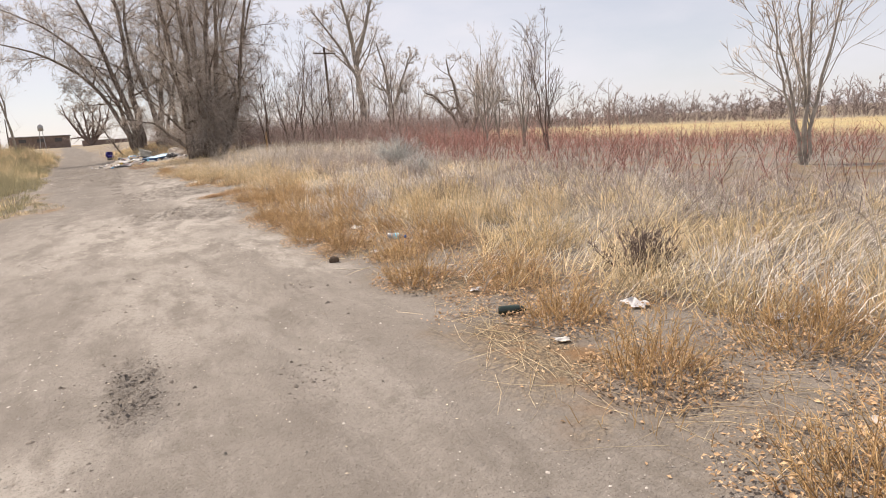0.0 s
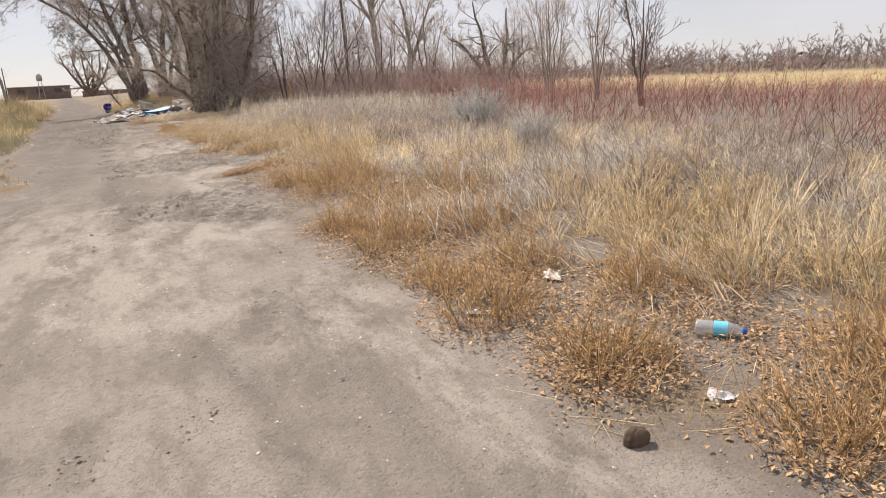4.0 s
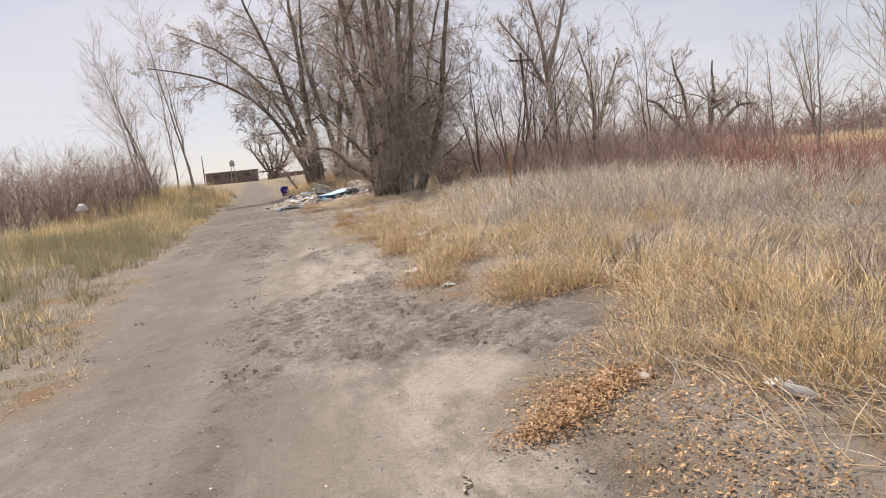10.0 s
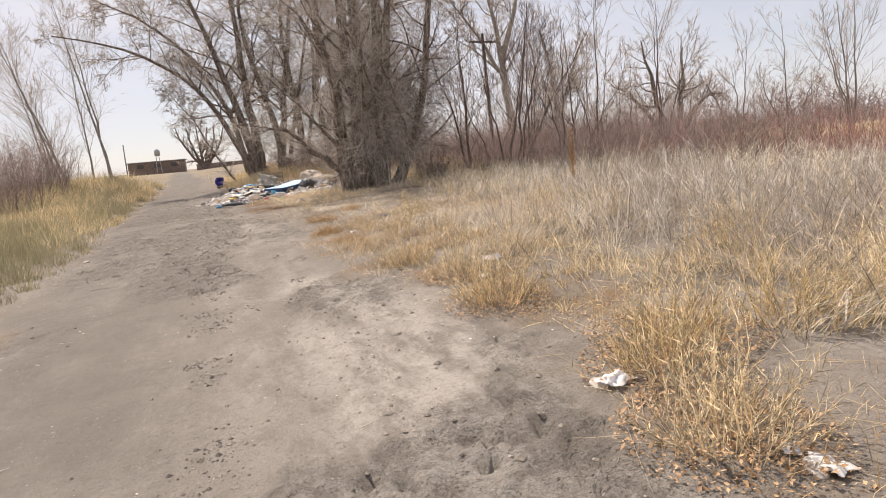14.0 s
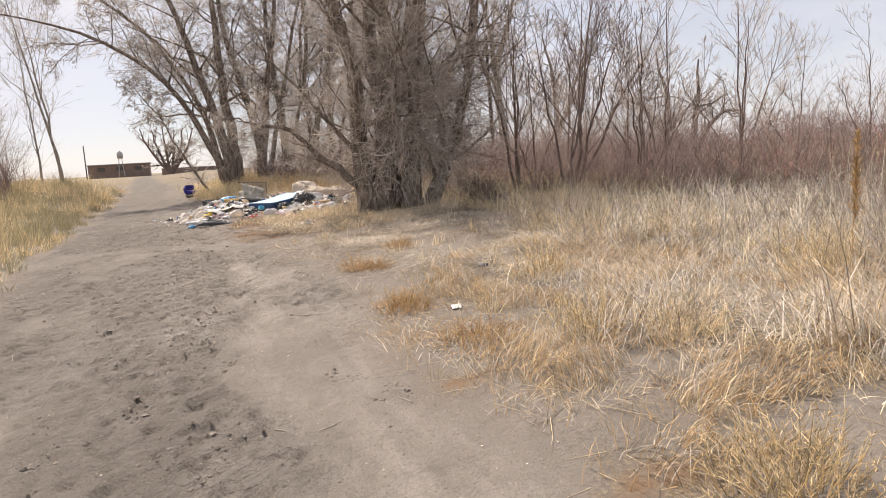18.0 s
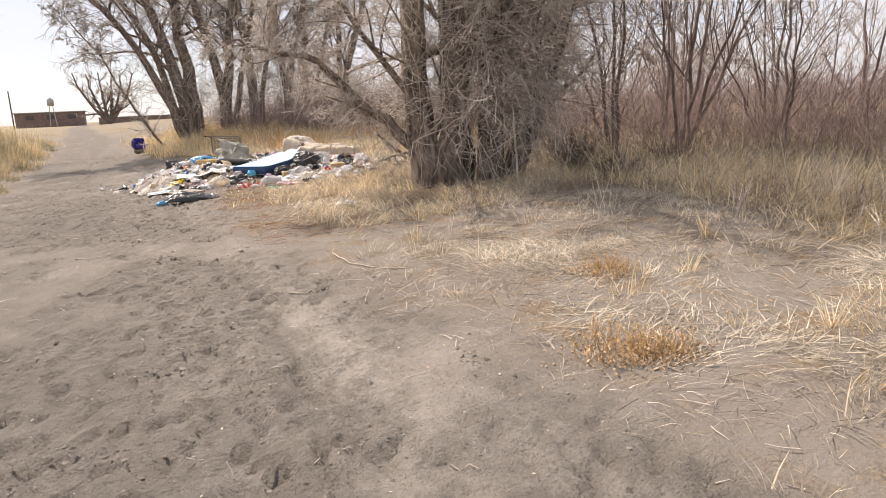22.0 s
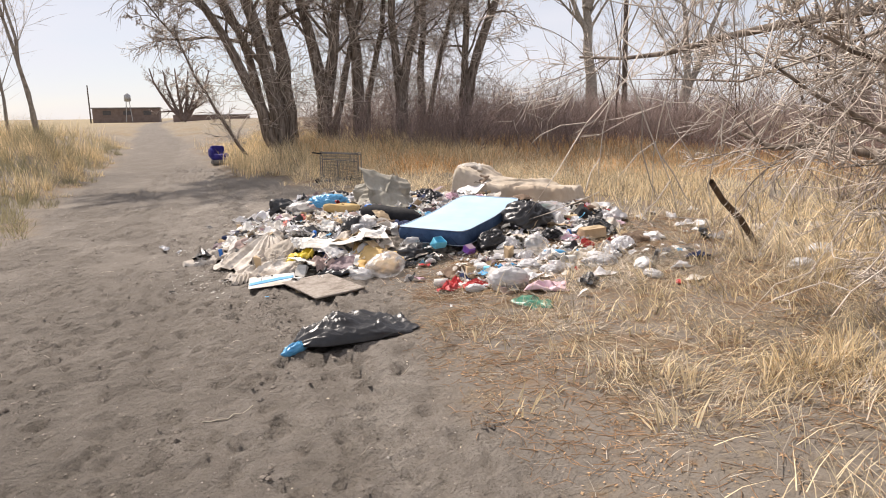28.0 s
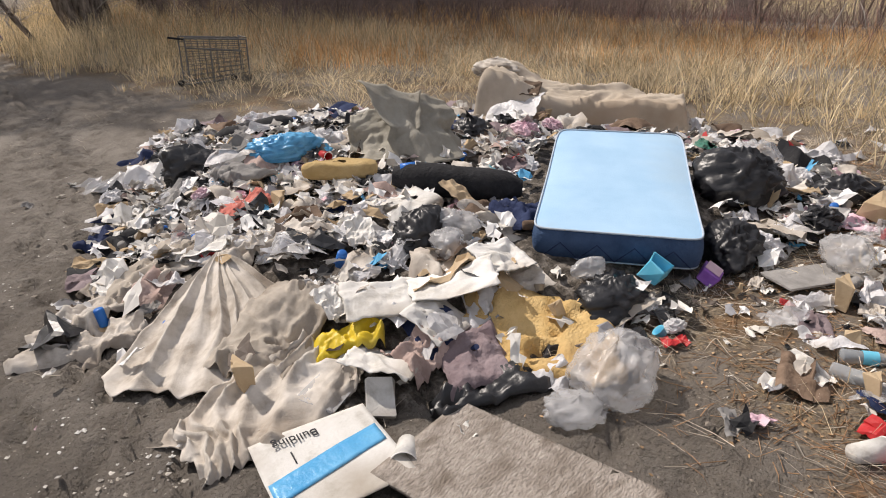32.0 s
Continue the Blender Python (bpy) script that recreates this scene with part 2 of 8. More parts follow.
    for scale, dist in ((13, 0.02), (60, 0.007)):
        t = nd.new("ShaderNodeTexNoise")
        t.inputs["Scale"].default_value, t.inputs["Detail"].default_value, t.inputs["Roughness"].default_value = scale, 6, 0.7
        ln.new(co.outputs["Object"], t.inputs["Vector"])
        bp = nd.new("ShaderNodeBump")
        bp.inputs["Strength"].default_value, bp.inputs["Distance"].default_value = 1.0, dist
        ln.new(t.outputs["Fac"], bp.inputs["Height"])
        if normal:
            ln.new(normal, bp.inputs["Normal"])
        normal = bp.outputs["Normal"]
    t = nd.new("ShaderNodeTexNoise")
    t.inputs["Scale"].default_value, t.inputs["Detail"].default_value, t.inputs["Roughness"].default_value = 7.5, 9, 0.6
    ln.new(co.outputs["Object"], t.inputs["Vector"])
    bp = nd.new("ShaderNodeBump")
    bp.inputs["Strength"].default_value, bp.inputs["Distance"].default_value = 1.0, 0.06
    ln.new(times(field("churn"), t.outputs["Fac"]), bp.inputs["Height"])
    ln.new(normal, bp.inputs["Normal"])
    ln.new(bp.outputs["Normal"], b.inputs["Normal"])
    return m


DIRT = ground_surface()

# ---- shape helpers ----
def unit(v):
    return v / np.maximum(np.linalg.norm(v, axis=-1, keepdims=True), 1e-9)


def ss(a, b, t):
    t = np.clip((t - a) / (b - a), 0, 1)
    return t * t * (3 - 2 * t)


def vn(x, y, seed=0):
    """Smooth value noise, 0 to 1, one bump a unit."""
    x, y = np.asarray(x, float), np.asarray(y, float)
    i, j = np.floor(x), np.floor(y)
    u, v = x - i, y - j
    u, v = u * u * (3 - 2 * u), v * v * (3 - 2 * v)

    def h(a, b):
        s = np.sin(a * 127.1 + b * 311.7 + seed * 74.7) * 43758.5453
        return s - np.floor(s)
    return (h(i, j) * (1 - u) + h(i + 1, j) * u) * (1 - v) + (h(i, j + 1) * (1 - u) + h(i + 1, j + 1) * u) * v


def fbm(x, y, seed=0, octaves=3):
    return sum(vn(x * 2 ** k, y * 2 ** k, seed + k) * 0.5 ** k for k in range(octaves)) / sum(0.5 ** k for k in range(octaves))


def mesh_np(name, V, F, smooth=False):
    V, F = np.asarray(V, np.float32).reshape(-1, 3), np.asarray(F, np.int32)
    me = bpy.data.meshes.new(name)
    me.vertices.add(len(V))
    me.vertices.foreach_set("co", V.ravel())
    me.loops.add(F.size)
    me.loops.foreach_set("vertex_index", F.ravel())
    me.polygons.add(len(F))
    me.polygons.foreach_set("loop_start", np.arange(0, F.size, F.shape[1], dtype=np.int32))
    me.polygons.foreach_set("use_smooth", np.full(len(F), smooth))
    me.update(calc_edges=True)
    return me


def put(name, V, F, material, parent=None, label="", m=None, smooth=True):
    """One mesh object from arrays; a part when it has a parent."""
    me = mesh_np(name, V, F, smooth)
    me.materials.append(material)
    ob = new(name, me)
    if parent is not None:
        ob.parent = parent
    if m is not None:
        ob.matrix_basis = m
    if label:
        ob["label"] = label
    return ob


def join(parts):
    """Arrays of several pieces, joined; quads are split where some pieces are of triangles."""
    V, F, n = [], [], 0
    mixed = len({np.asarray(f).shape[1] for _, f in parts}) > 1
    for v, f in parts:
        v, f = np.asarray(v).reshape(-1, 3), np.asarray(f)
        if mixed and f.shape[1] == 4:
            f = np.concatenate([f[:, :3], f[:, [0, 2, 3]]])
        V.append(v)
        F.append(f + n)
        n += len(v)
    return np.concatenate(V), np.concatenate(F)


def tubes(pts, rad, sides):
    """Tubes along N lines of n points with their radii."""
    N, n, _ = pts.shape
    t = unit(np.gradient(pts, axis=1))
    u = unit(np.cross(t, np.array([0.31, 0.52, 0.79])))
    v = np.cross(t, u)
    a = np.arange(sides) * 2 * np.pi / sides
    ring = pts[:, :, None] + rad[:, :, None, None] * (np.cos(a)[:, None] * u[:, :, None] + np.sin(a)[:, None] * v[:, :, None])
    idx = np.arange(N * n * sides).reshape(N, n, sides)
    nxt = np.roll(idx, -1, axis=2)
    F = np.stack([idx[:, :-1], nxt[:, :-1], nxt[:, 1:], idx[:, 1:]], -1).reshape(-1, 4)
    return ring.reshape(-1, 3), F


def twigs(pts, rad):
    """Three-sided tapered twigs along N lines of n points, each ending in a point."""
    N, n, _ = pts.shape
    t = unit(np.gradient(pts, axis=1)[:, :-1])
    u = unit(np.cross(t, np.array([0.31, 0.52, 0.79])))
    v = np.cross(t, u)
    a = np.arange(3) * 2 * np.pi / 3
    ring = pts[:, :-1, None] + rad[:, :-1, None, None] * (np.cos(a)[:, None] * u[:, :, None] + np.sin(a)[:, None] * v[:, :, None])
    V = np.concatenate([ring.reshape(-1, 3), pts[:, -1]])
    idx = np.arange(N * (n - 1) * 3).reshape(N, n - 1, 3)
    nxt = np.roll(idx, -1, axis=2)
    tip = np.broadcast_to((N * (n - 1) * 3 + np.arange(N))[:, None], (N, 3))
    F = [np.stack([idx[:, -1], nxt[:, -1], tip], -1).reshape(-1, 3)]
    if n > 2:
        q = np.stack([idx[:, :-1], nxt[:, :-1], nxt[:, 1:], idx[:, 1:]], -1).reshape(-1, 4)
        F += [q[:, :3], q[:, [0, 2, 3]]]
    return V, np.concatenate(F)


def blades(x, y, z, h, w, lean, rng, way=None, dz=0.0, bow=0.3):
    """Curved blades of grass: base points, heights, widths, how far they lean."""
    n = len(x)
    a, b = rng.uniform(0, 2 * np.pi, n), rng.uniform(0, 2 * np.pi, n)
    b = b if way is None else way
    side = np.stack([np.cos(a), np.sin(a), np.zeros(n)], 1) * (w / 2)[:, None]
    out = np.stack([np.cos(b), np.sin(b), np.zeros(n)], 1) * (h * lean)[:, None]
    p = np.stack([x, y, z - 0.02 + dz], 1)
    up = np.zeros((n, 3))
    up[:, 2] = h * np.sqrt(np.clip(1 - lean ** 2 * 0.7, 0.02, 1))
    mid, tip = p + up * 0.58 + out * bow, p + up + out
    V = np.stack([p - side, p + side, mid + side * 0.75, mid - side * 0.75, tip], 1).reshape(-1, 3)
    k = np.arange(n)[:, None] * 5
    F = np.concatenate([k + [0, 1, 2], k + [0, 2, 3], k + [3, 2, 4]])
    return V, F


# ---- ground ----
def lie(x, y):
    """The height of the land, without clods and ruts."""
    x, y = np.asarray(x, float), np.asarray(y, float)
    g = -0.10 + 0.06 * np.clip(x, -4, 6) - 0.04 * ss(43, 47, y)
    left, right = 1 - ss(-6, -3, x), ss(2, 4, x) * (1 - ss(12, 25, x))
    g = g + 1.25 * ((1 - left) * ss(62, 105, y) + left * ss(48, 78, y)) * (1 - ss(22, 34, x))
    g = g + 0.4 * right * ss(56, 65, y) * (1 - ss(70, 95, y))
    g = g - 1.9 * ss(25, 37, x) * (1 - ss(50, 56, x)) - 0.75 * ss(46, 55, x) + 0.35 * ss(85, 160, x)
    return g


def left_edge(y):
    return np.interp(y, [-9, 15, 16.9, 17.6, 18.3, 19.5, 22, 25.5, 28.5, 35, 40, 47, 55, 62, 80, 90, 115, 150], [-9, -9, -7.0, -2.6, -1.45, -1.1, -1.4, -1.8, -2.15, -2.1, -2.45, -2.75, -3.1, -3.1, -3.1, -3.6, -4.7, -6.2])


def right_edge(y):
    e = np.interp(y, [-9, 0, 5, 8, 11, 14, 17, 21.5, 23, 26, 27, 28, 30, 32, 34, 35, 36.2, 37.8, 39.5, 41, 43, 45, 47, 50, 52, 56.5, 58, 62, 70, 86, 110, 150],
                  [1.9, 2.1, 2.0, 2.2, 2.15, 2.35, 2.3, 2.45, 2.55, 2.55, 1.95, 1.87, 1.95, 2.3, 2.4, 1.95, 2.25, 1.9, 1.45, 1.57, 1.75, 2.0, 2.6, 2.6, 3.0, 2.6, 1.4, 1.1, 0.7, -0.6, -2.5, -3.5])
    return e + 1.05 * np.exp(-((np.asarray(y) - 18.7) / 1.1) ** 4)


def on_track(x, y, soft=0.25, ragged=0.5):
    w = (fbm(x * 1.1, y * 1.1, 3) - 0.5) * 2 * ragged
    return ss(-soft, soft, x - left_edge(y) + w) * ss(-soft, soft, right_edge(y) - x + w)


def dents(x, y, cell, seed, size=0.4):
    """Footprints, one at most in every cell: 1 in the hollow, a low minus rim round it."""
    x, y = np.asarray(x, float) / cell, np.asarray(y, float) / cell
    i, j = np.floor(x), np.floor(y)
    h = lambda a, b, k: np.modf(np.abs(np.sin(a * 127.1 + b * 311.7 + (seed + k) * 74.7) * 43758.5453))[0]
    out = 0 * x
    for di in (-1, 0, 1):
        for dj in (-1, 0, 1):
            a, b = i + di, j + dj
            t = h(a, b, 3) * 6.28
            dx, dy = x - a - h(a, b, 1), y - b - h(a, b, 2)
            p, q = dx * np.cos(t) + dy * np.sin(t), -dx * np.sin(t) + dy * np.cos(t)
            d = np.sqrt(p ** 2 + (q * 1.5) ** 2) / (size * (0.45 + 0.7 * h(a, b, 4)))
            out = out + ((1 - ss(0.68, 1.0, d)) - 0.3 * np.exp(-((d - 1.15) / 0.25) ** 2)) * (h(a, b, 5) > 0.35)
    return out


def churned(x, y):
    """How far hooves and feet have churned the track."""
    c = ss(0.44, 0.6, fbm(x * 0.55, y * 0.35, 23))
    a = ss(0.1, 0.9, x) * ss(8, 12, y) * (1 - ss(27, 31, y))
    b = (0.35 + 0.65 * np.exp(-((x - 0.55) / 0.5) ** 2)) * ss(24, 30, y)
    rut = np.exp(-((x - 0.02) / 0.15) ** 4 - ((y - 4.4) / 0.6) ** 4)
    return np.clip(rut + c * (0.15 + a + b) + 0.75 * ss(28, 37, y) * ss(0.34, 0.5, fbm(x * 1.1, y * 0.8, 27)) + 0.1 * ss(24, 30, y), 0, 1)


def relief(x, y):
    """Ruts, clods and dents of the track."""
    r = on_track(x, y, 0.5)
    near = ss(-3, 0, y) * (1 - ss(62, 75, y)) * ss(-6, -4.5, x) * (1 - ss(7, 9, x))
    z = 0.05 * (fbm(x * 0.9, y * 0.45, 11) - 0.5) + 0.008 * (fbm(x * 6.3, y * 5.7, 17, 2) - 0.5)
    for xc, k in ((-0.75, 0.02), (1.15, 0.028)):
        c = xc + 0.35 * (vn(y * 0.12, y * 0 + 3.3, 5) - 0.5)
        z = z - k * np.exp(-((x - c) / 0.16) ** 2) + 0.4 * k * np.exp(-((np.abs(x - c) - 0.3) / 0.1) ** 2)
    ch = churned(x, y)
    z = z - ch * (0.055 * dents(x, y, 0.27, 61, 0.33) + 0.05 * dents(x + 7.7, y + 3.1, 0.2, 67, 0.38)) + ch * 0.045 * (np.abs(fbm(x * 9, y * 9, 29) - 0.5) * 2 - 0.3)
    z = z * r + (1 - r) * 0.07 * (fbm(x * 1.6, y * 1.6, 31) - 0.35)
    return z * near


def land(x, y):
    return lie(x, y) + relief(x, y)


SOIL = [(3.14, 7.2, 0.35), (2.3, 6.2, 0.3), (2.66, 3.5, 0.3), (2.9, 4.05, 0.3), (3.0, 3.1, 0.3), (2.95, 6.0, 0.35), (3.75, 7.4, 0.3), (3.4, 9.7, 0.4), (3.55, 9.0, 0.45), (2.95, 8.1, 0.45), (4.0, 10.0, 0.3), (6.3, 12.2, 0.4), (5.95, 11.1, 0.35), (3.9, 13.5, 0.25), (3.4, 11.5, 0.3), (4.9, 16.4, 0.5), (6.7, 17.0, 0.5), (6.7, 18.4, 0.4), (3.05, 16.3, 0.45), (4.1, 22.9, 0.4), (3.7, 24.7, 0.35), (4.9, 24.65, 0.45), (3.76, 23.1, 0.3), (5.34, 23.1, 0.4), (8.0, 22.3, 0.4), (6.0, 18.7, 0.4), (2.43, 25.7, 0.3)]


def soil(x, y):
    """Patches of the verge that lie bare."""
    x, y = np.asarray(x, float), np.asarray(y, float)
    x, y = x + 0.35 * (fbm(x * 2.2, y * 2.2, 33) - 0.5), y + 0.35 * (fbm(x * 2.2, y * 2.2, 35) - 0.5)
    out = 0 * x
    for cx, cy, r in SOIL:
        out = np.maximum(out, np.exp(-(((x - cx) ** 2 + (y - cy) ** 2) / r ** 2) ** 2))
    return out


def build_ground():
    wide = np.array([6, 14, 30, 60, 120, 260, 600, 1400])
    xs = np.concatenate([-12 - wide[::-1], np.arange(-12, -4, 0.4), np.arange(-4, -1.6, 0.12), np.arange(-1.6, 2.8, 0.053), np.arange(2.8, 5, 0.1), np.arange(5, 14, 0.35), np.arange(14, 72, 2.0), 72 + wide])
    ys = np.concatenate([-6 - wide[::-1], np.arange(-6, 0, 0.4), np.arange(0, 4, 0.08), np.arange(4, 46, 0.066), np.arange(46, 56, 0.08), np.arange(56, 80, 0.4), np.arange(80, 130, 2.5), 130 + wide])
    X, Y = np.meshgrid(xs, ys)
    Z = land(X, Y)
    idx = np.arange(X.size).reshape(X.shape)
    F = np.stack([idx[:-1, :-1], idx[:-1, 1:], idx[1:, 1:], idx[1:, :-1]], -1).reshape(-1, 4)
    ob = put("ground", np.stack([X, Y, Z], -1), F, DIRT)
    r = on_track(X, Y, 0.35)
    thatch = (1 - r) * np.clip(0.15 + 0.75 * ss(0.4, 0.52, fbm(X * 0.62, Y * 0.62, 51)) + 0.6 * (fbm(X * 0.8, Y * 0.8, 41) - 0.4), 0, 1)
    thatch = np.clip(thatch + 0.75 * (1 - r) * ss(35, 38, Y) * (1 - ss(46, 47, Y)) * (X > 0) * (1 - ss(7, 9, X)), 0, 1)
    thatch = thatch * (1 - 0.9 * soil(X, Y))
    pale = (0.1 + 1.1 * ss(0.45, 0.58, fbm(X * 0.5, Y * 0.28, 47))) * r * (1 - ss(24, 32, Y) * 0.6)
    for px, py, sx, sy in ((1.7, 21.6, 0.8, 1.6), (-0.5, 17.4, 0.5, 2.2), (1.4, 24.0, 0.6, 1.2), (0.9, 12.0, 0.9, 2.0), (1.6, 19.3, 0.9, 1.4), (0.4, 7.0, 0.8, 2.5), (0.3, 31.5, 0.5, 0.4), (1.3, 36.0, 0.35, 2.0)):
        pale = pale + 0.75 * np.exp(-((X - px) / sx) ** 2 - ((Y - py) / sy) ** 2)
    pale = np.clip(pale, 0, 1) * r * (1 - 0.6 * ss(0.1, 1.6, -X))
    damp = 0.15 * np.exp(-(((X - 2.4) / 1.3) ** 4 + ((Y - 18.9) / 1.5) ** 4)) + (0.25 * ss(27, 35, Y) + 0.75 * ss(32, 37, Y) * ss(-0.7, 0.7, -X)) * r + 0.9 * ss(-0.9, 0.3, -X) * ss(13, 20, Y) * (1 - ss(26, 34, Y)) * r + 0.2 * ss(30, 33, Y) * (1 - ss(38, 40, Y)) * (1 - r)
    meadow = np.clip(ss(52, 56, X) * (1 - ss(96, 104, X)) + (1 - ss(-14, -7, X)) * 0.25 + 0.2 * ss(75, 100, Y) * (1 - r), 0, 1) * 1.0
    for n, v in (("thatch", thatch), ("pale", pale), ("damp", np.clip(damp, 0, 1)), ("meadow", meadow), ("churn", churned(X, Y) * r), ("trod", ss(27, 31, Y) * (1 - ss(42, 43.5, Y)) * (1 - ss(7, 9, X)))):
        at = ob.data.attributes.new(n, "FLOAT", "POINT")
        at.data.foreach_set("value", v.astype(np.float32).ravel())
    tagged(ob, "grey-brown rutted dirt track between dry grass verges", "ground", kind="structure")


build_ground()
WATER = surf("river_water", [(0.02, 0.03, 0.045), (0.04, 0.055, 0.075)], 0.3, 0.12, 0.15, 2.0, spec=0.5, stretch=(1, 0.3, 1))
river = put("water", [(31, -400, 0), (57, -400, 0), (57, 500, 0), (31, 500, 0)], [(0, 1, 2, 3)], WATER, m=pose(0, 0, -1.25))
tagged(river, "slow grey-blue river between grassy banks", "river", kind="structure")

# ---- trees ----
def runs(p, d, L, r, n, wob, lift, rng, tip=0.2):
    """Wandering lines from starts p along d: lengths L, first radii r."""
    N = len(p)
    pts = np.empty((N, n, 3))
    pts[:, 0] = p
    d = unit(d)
    for i in range(1, n):
        d = unit(d + rng.normal(0, wob, (N, 3)) + np.array([0, 0, lift]))
        pts[:, i] = pts[:, i - 1] + d * (L / (n - 1))[:, None]
    return pts, r[:, None] * (1 - (1 - tip) * np.linspace(0, 1, n)[None] ** 0.85)


def shoots(pts, rad, k, f0, f1, ang, lr, rr, n, wob, lift, rng, tip=0.2):
    """k side branches on every line, between the shares f0 and f1 of its length."""
    N, m = rad.shape
    idx = np.repeat(np.arange(N), k)
    f = rng.uniform(f0, f1, N * k) * (m - 1)
    i = np.minimum(f.astype(int), m - 2)
    w = (f - i)[:, None]
    p = pts[idx, i] * (1 - w) + pts[idx, i + 1] * w
    t = unit(pts[idx, i + 1] - pts[idx, i])
    r0 = rad[idx, i] * (1 - w[:, 0]) + rad[idx, i + 1] * w[:, 0]
    a = np.radians(ang) * rng.uniform(0.65, 1.35, N * k)
    q = unit(np.cross(t, rng.normal(size=(N * k, 3))))
    d = t * np.cos(a)[:, None] + q * np.sin(a)[:, None]
    length = np.linalg.norm(np.diff(pts, axis=1), axis=2).sum(1)
    L = length[idx] * lr * (1 - 0.55 * f / (m - 1)) * rng.uniform(0.6, 1.3, N * k)
    return runs(p, d, L, r0 * rr, n, wob, lift, rng, tip)


def stems(points, r0, r1, n=9, wob=0.04, rng=None):
    """A smooth trunk line through a few points."""
    c = np.array(points, float)
    t = np.linspace(0, len(c) - 1, n)
    line = np.stack([np.interp(t, np.arange(len(c)), c[:, k]) for k in range(3)], 1)
    for _ in range(2):
        line[1:-1] = (line[:-2] + 2 * line[1:-1] + line[2:]) / 4
    line[1:] += rng.normal(0, wob, (n - 1, 3))
    return line[None], np.interp(np.linspace(0, 1, n), [0, 0.1, 1], [r0 * 1.2, r0, r1])[None]


def crown_of(pts, rad, rng, plan, start=0.3):
    """Levels of branches on the given lines. plan: (count, angle, length share, radius share, points, wander, lift) a level."""
    out, f0 = [], start
    for k, ang, lr, rr, n, wob, lift in plan:
        pts, rad = shoots(pts, rad, k, f0, 1.0, ang, lr, rr, n, wob, lift, rng)
        rad = np.maximum(rad, 0.0035)
        out.append((pts, rad))
        f0 = 0.15
    return out


def tree(name, base, trunks, plan, rng, bark, twig, label, start=0.3, coarse=2, tips=0.0035, group="", brushy=0, low=0.05):
    """trunks: lists of points from the base up with radii. A trunk mesh for each and one crown: boughs of bark, then twigs."""
    root = new(name)
    root.location = base
    tagged(root, label, "tree", group)
    big, fine = [], []
    for points, r0, r1 in trunks:
        pts, rad = stems(points, r0, r1, n=max(9, 2 * len(points) + 3), rng=rng, wob=0.03 + 0.1 * r0)
        V, F = tubes(pts, rad, 14)
        k = np.arange(14)[None, :] * 2 * np.pi / 14
        ridges = (0.1 * np.sin(3 * k + pts[0, :, 2:3] * 0.9) + 0.07 * np.sin(7 * k - pts[0, :, 2:3] * 1.7)).reshape(-1, 1)
        mid = np.repeat(pts[0], 14, axis=0)
        put("trunk", mid + (V - mid) * (1 + ridges), F, bark, root)
        if brushy:
            p, r = shoots(pts, rad * 0 + 0.008, brushy, low, 0.85, 58, 0.15, 0.75, 7, 0.22, -0.03, rng, 0.3)
            p2, r2 = shoots(p, r, 8, 0.12, 1.0, 42, 0.55, 0.5, 3, 0.2, -0.04, rng, 0.5)
            fine += [twigs(p, np.maximum(r, tips)), twigs(p2, np.maximum(r2, tips * 0.8))]
        for i, (p, r) in enumerate(crown_of(pts, rad, rng, plan, start)):
            r = np.maximum(r, tips)
            if i < coarse:
                big.append(tubes(p, r, 6) if i == 0 else twigs(p, r))
            else:
                fine.append(twigs(p, r))
    V, F = join(big + [twigs(np.zeros((1, 2, 3)), np.zeros((1, 2)))])
    nb = len(F)
    crown = put("crown", *join([(V, F)] + fine), bark, root, "bare crown of fine twigs")
    crown.data.materials.append(twig)
    slots = np.zeros(len(crown.data.polygons), np.int32)
    slots[nb:] = 1
    crown.data.polygons.foreach_set("material_index", slots)
    return root


def sapling(name, base, h, rng, bark, twig, label, forks=3, lean=(0, 0), spread=0.35, fine=1.0, group="", tips=0.0055):
    t = []
    for k in range(forks):
        a = rng.uniform(0, 6.28)
        s = spread * h * rng.uniform(0.3, 1.0) * (k > 0)
        hk = h * (1 if k == 0 else rng.uniform(0.6, 0.95))
        dx, dy = math.cos(a) * s + lean[0] * hk, math.sin(a) * s + lean[1] * hk
        t.append(([(0, 0, -0.15), (dx * 0.25, dy * 0.25, hk * 0.3), (dx * 0.65, dy * 0.65, hk * 0.65), (dx, dy, hk)], 0.0062 * h + 0.006, 0.005))
    n = max(3, int(round(6 * fine)))
    return tree(name, base, t, [(n + 3, 34, 0.5, 0.42, 6, 0.1, 0.1), (n, 34, 0.58, 0.5, 4, 0.13, 0.07), (3, 34, 0.85, 0.6, 3, 0.15, 0.04)], rng, bark, twig, label, start=0.2, coarse=1, tips=tips, group=group)


def at_land(x, y, dz=-0.05):
    return (x, y, float(lie(x, y)) + dz)


rng = np.random.default_rng(7)
COTTON = [(12, 48, 0.34, 0.36, 9, 0.13, 0.02), (8, 44, 0.52, 0.5, 6, 0.17, -0.01), (7, 42, 0.75, 0.55, 5, 0.18, -0.04), (6, 40, 0.7, 0.65, 3, 0.16, -0.03)]

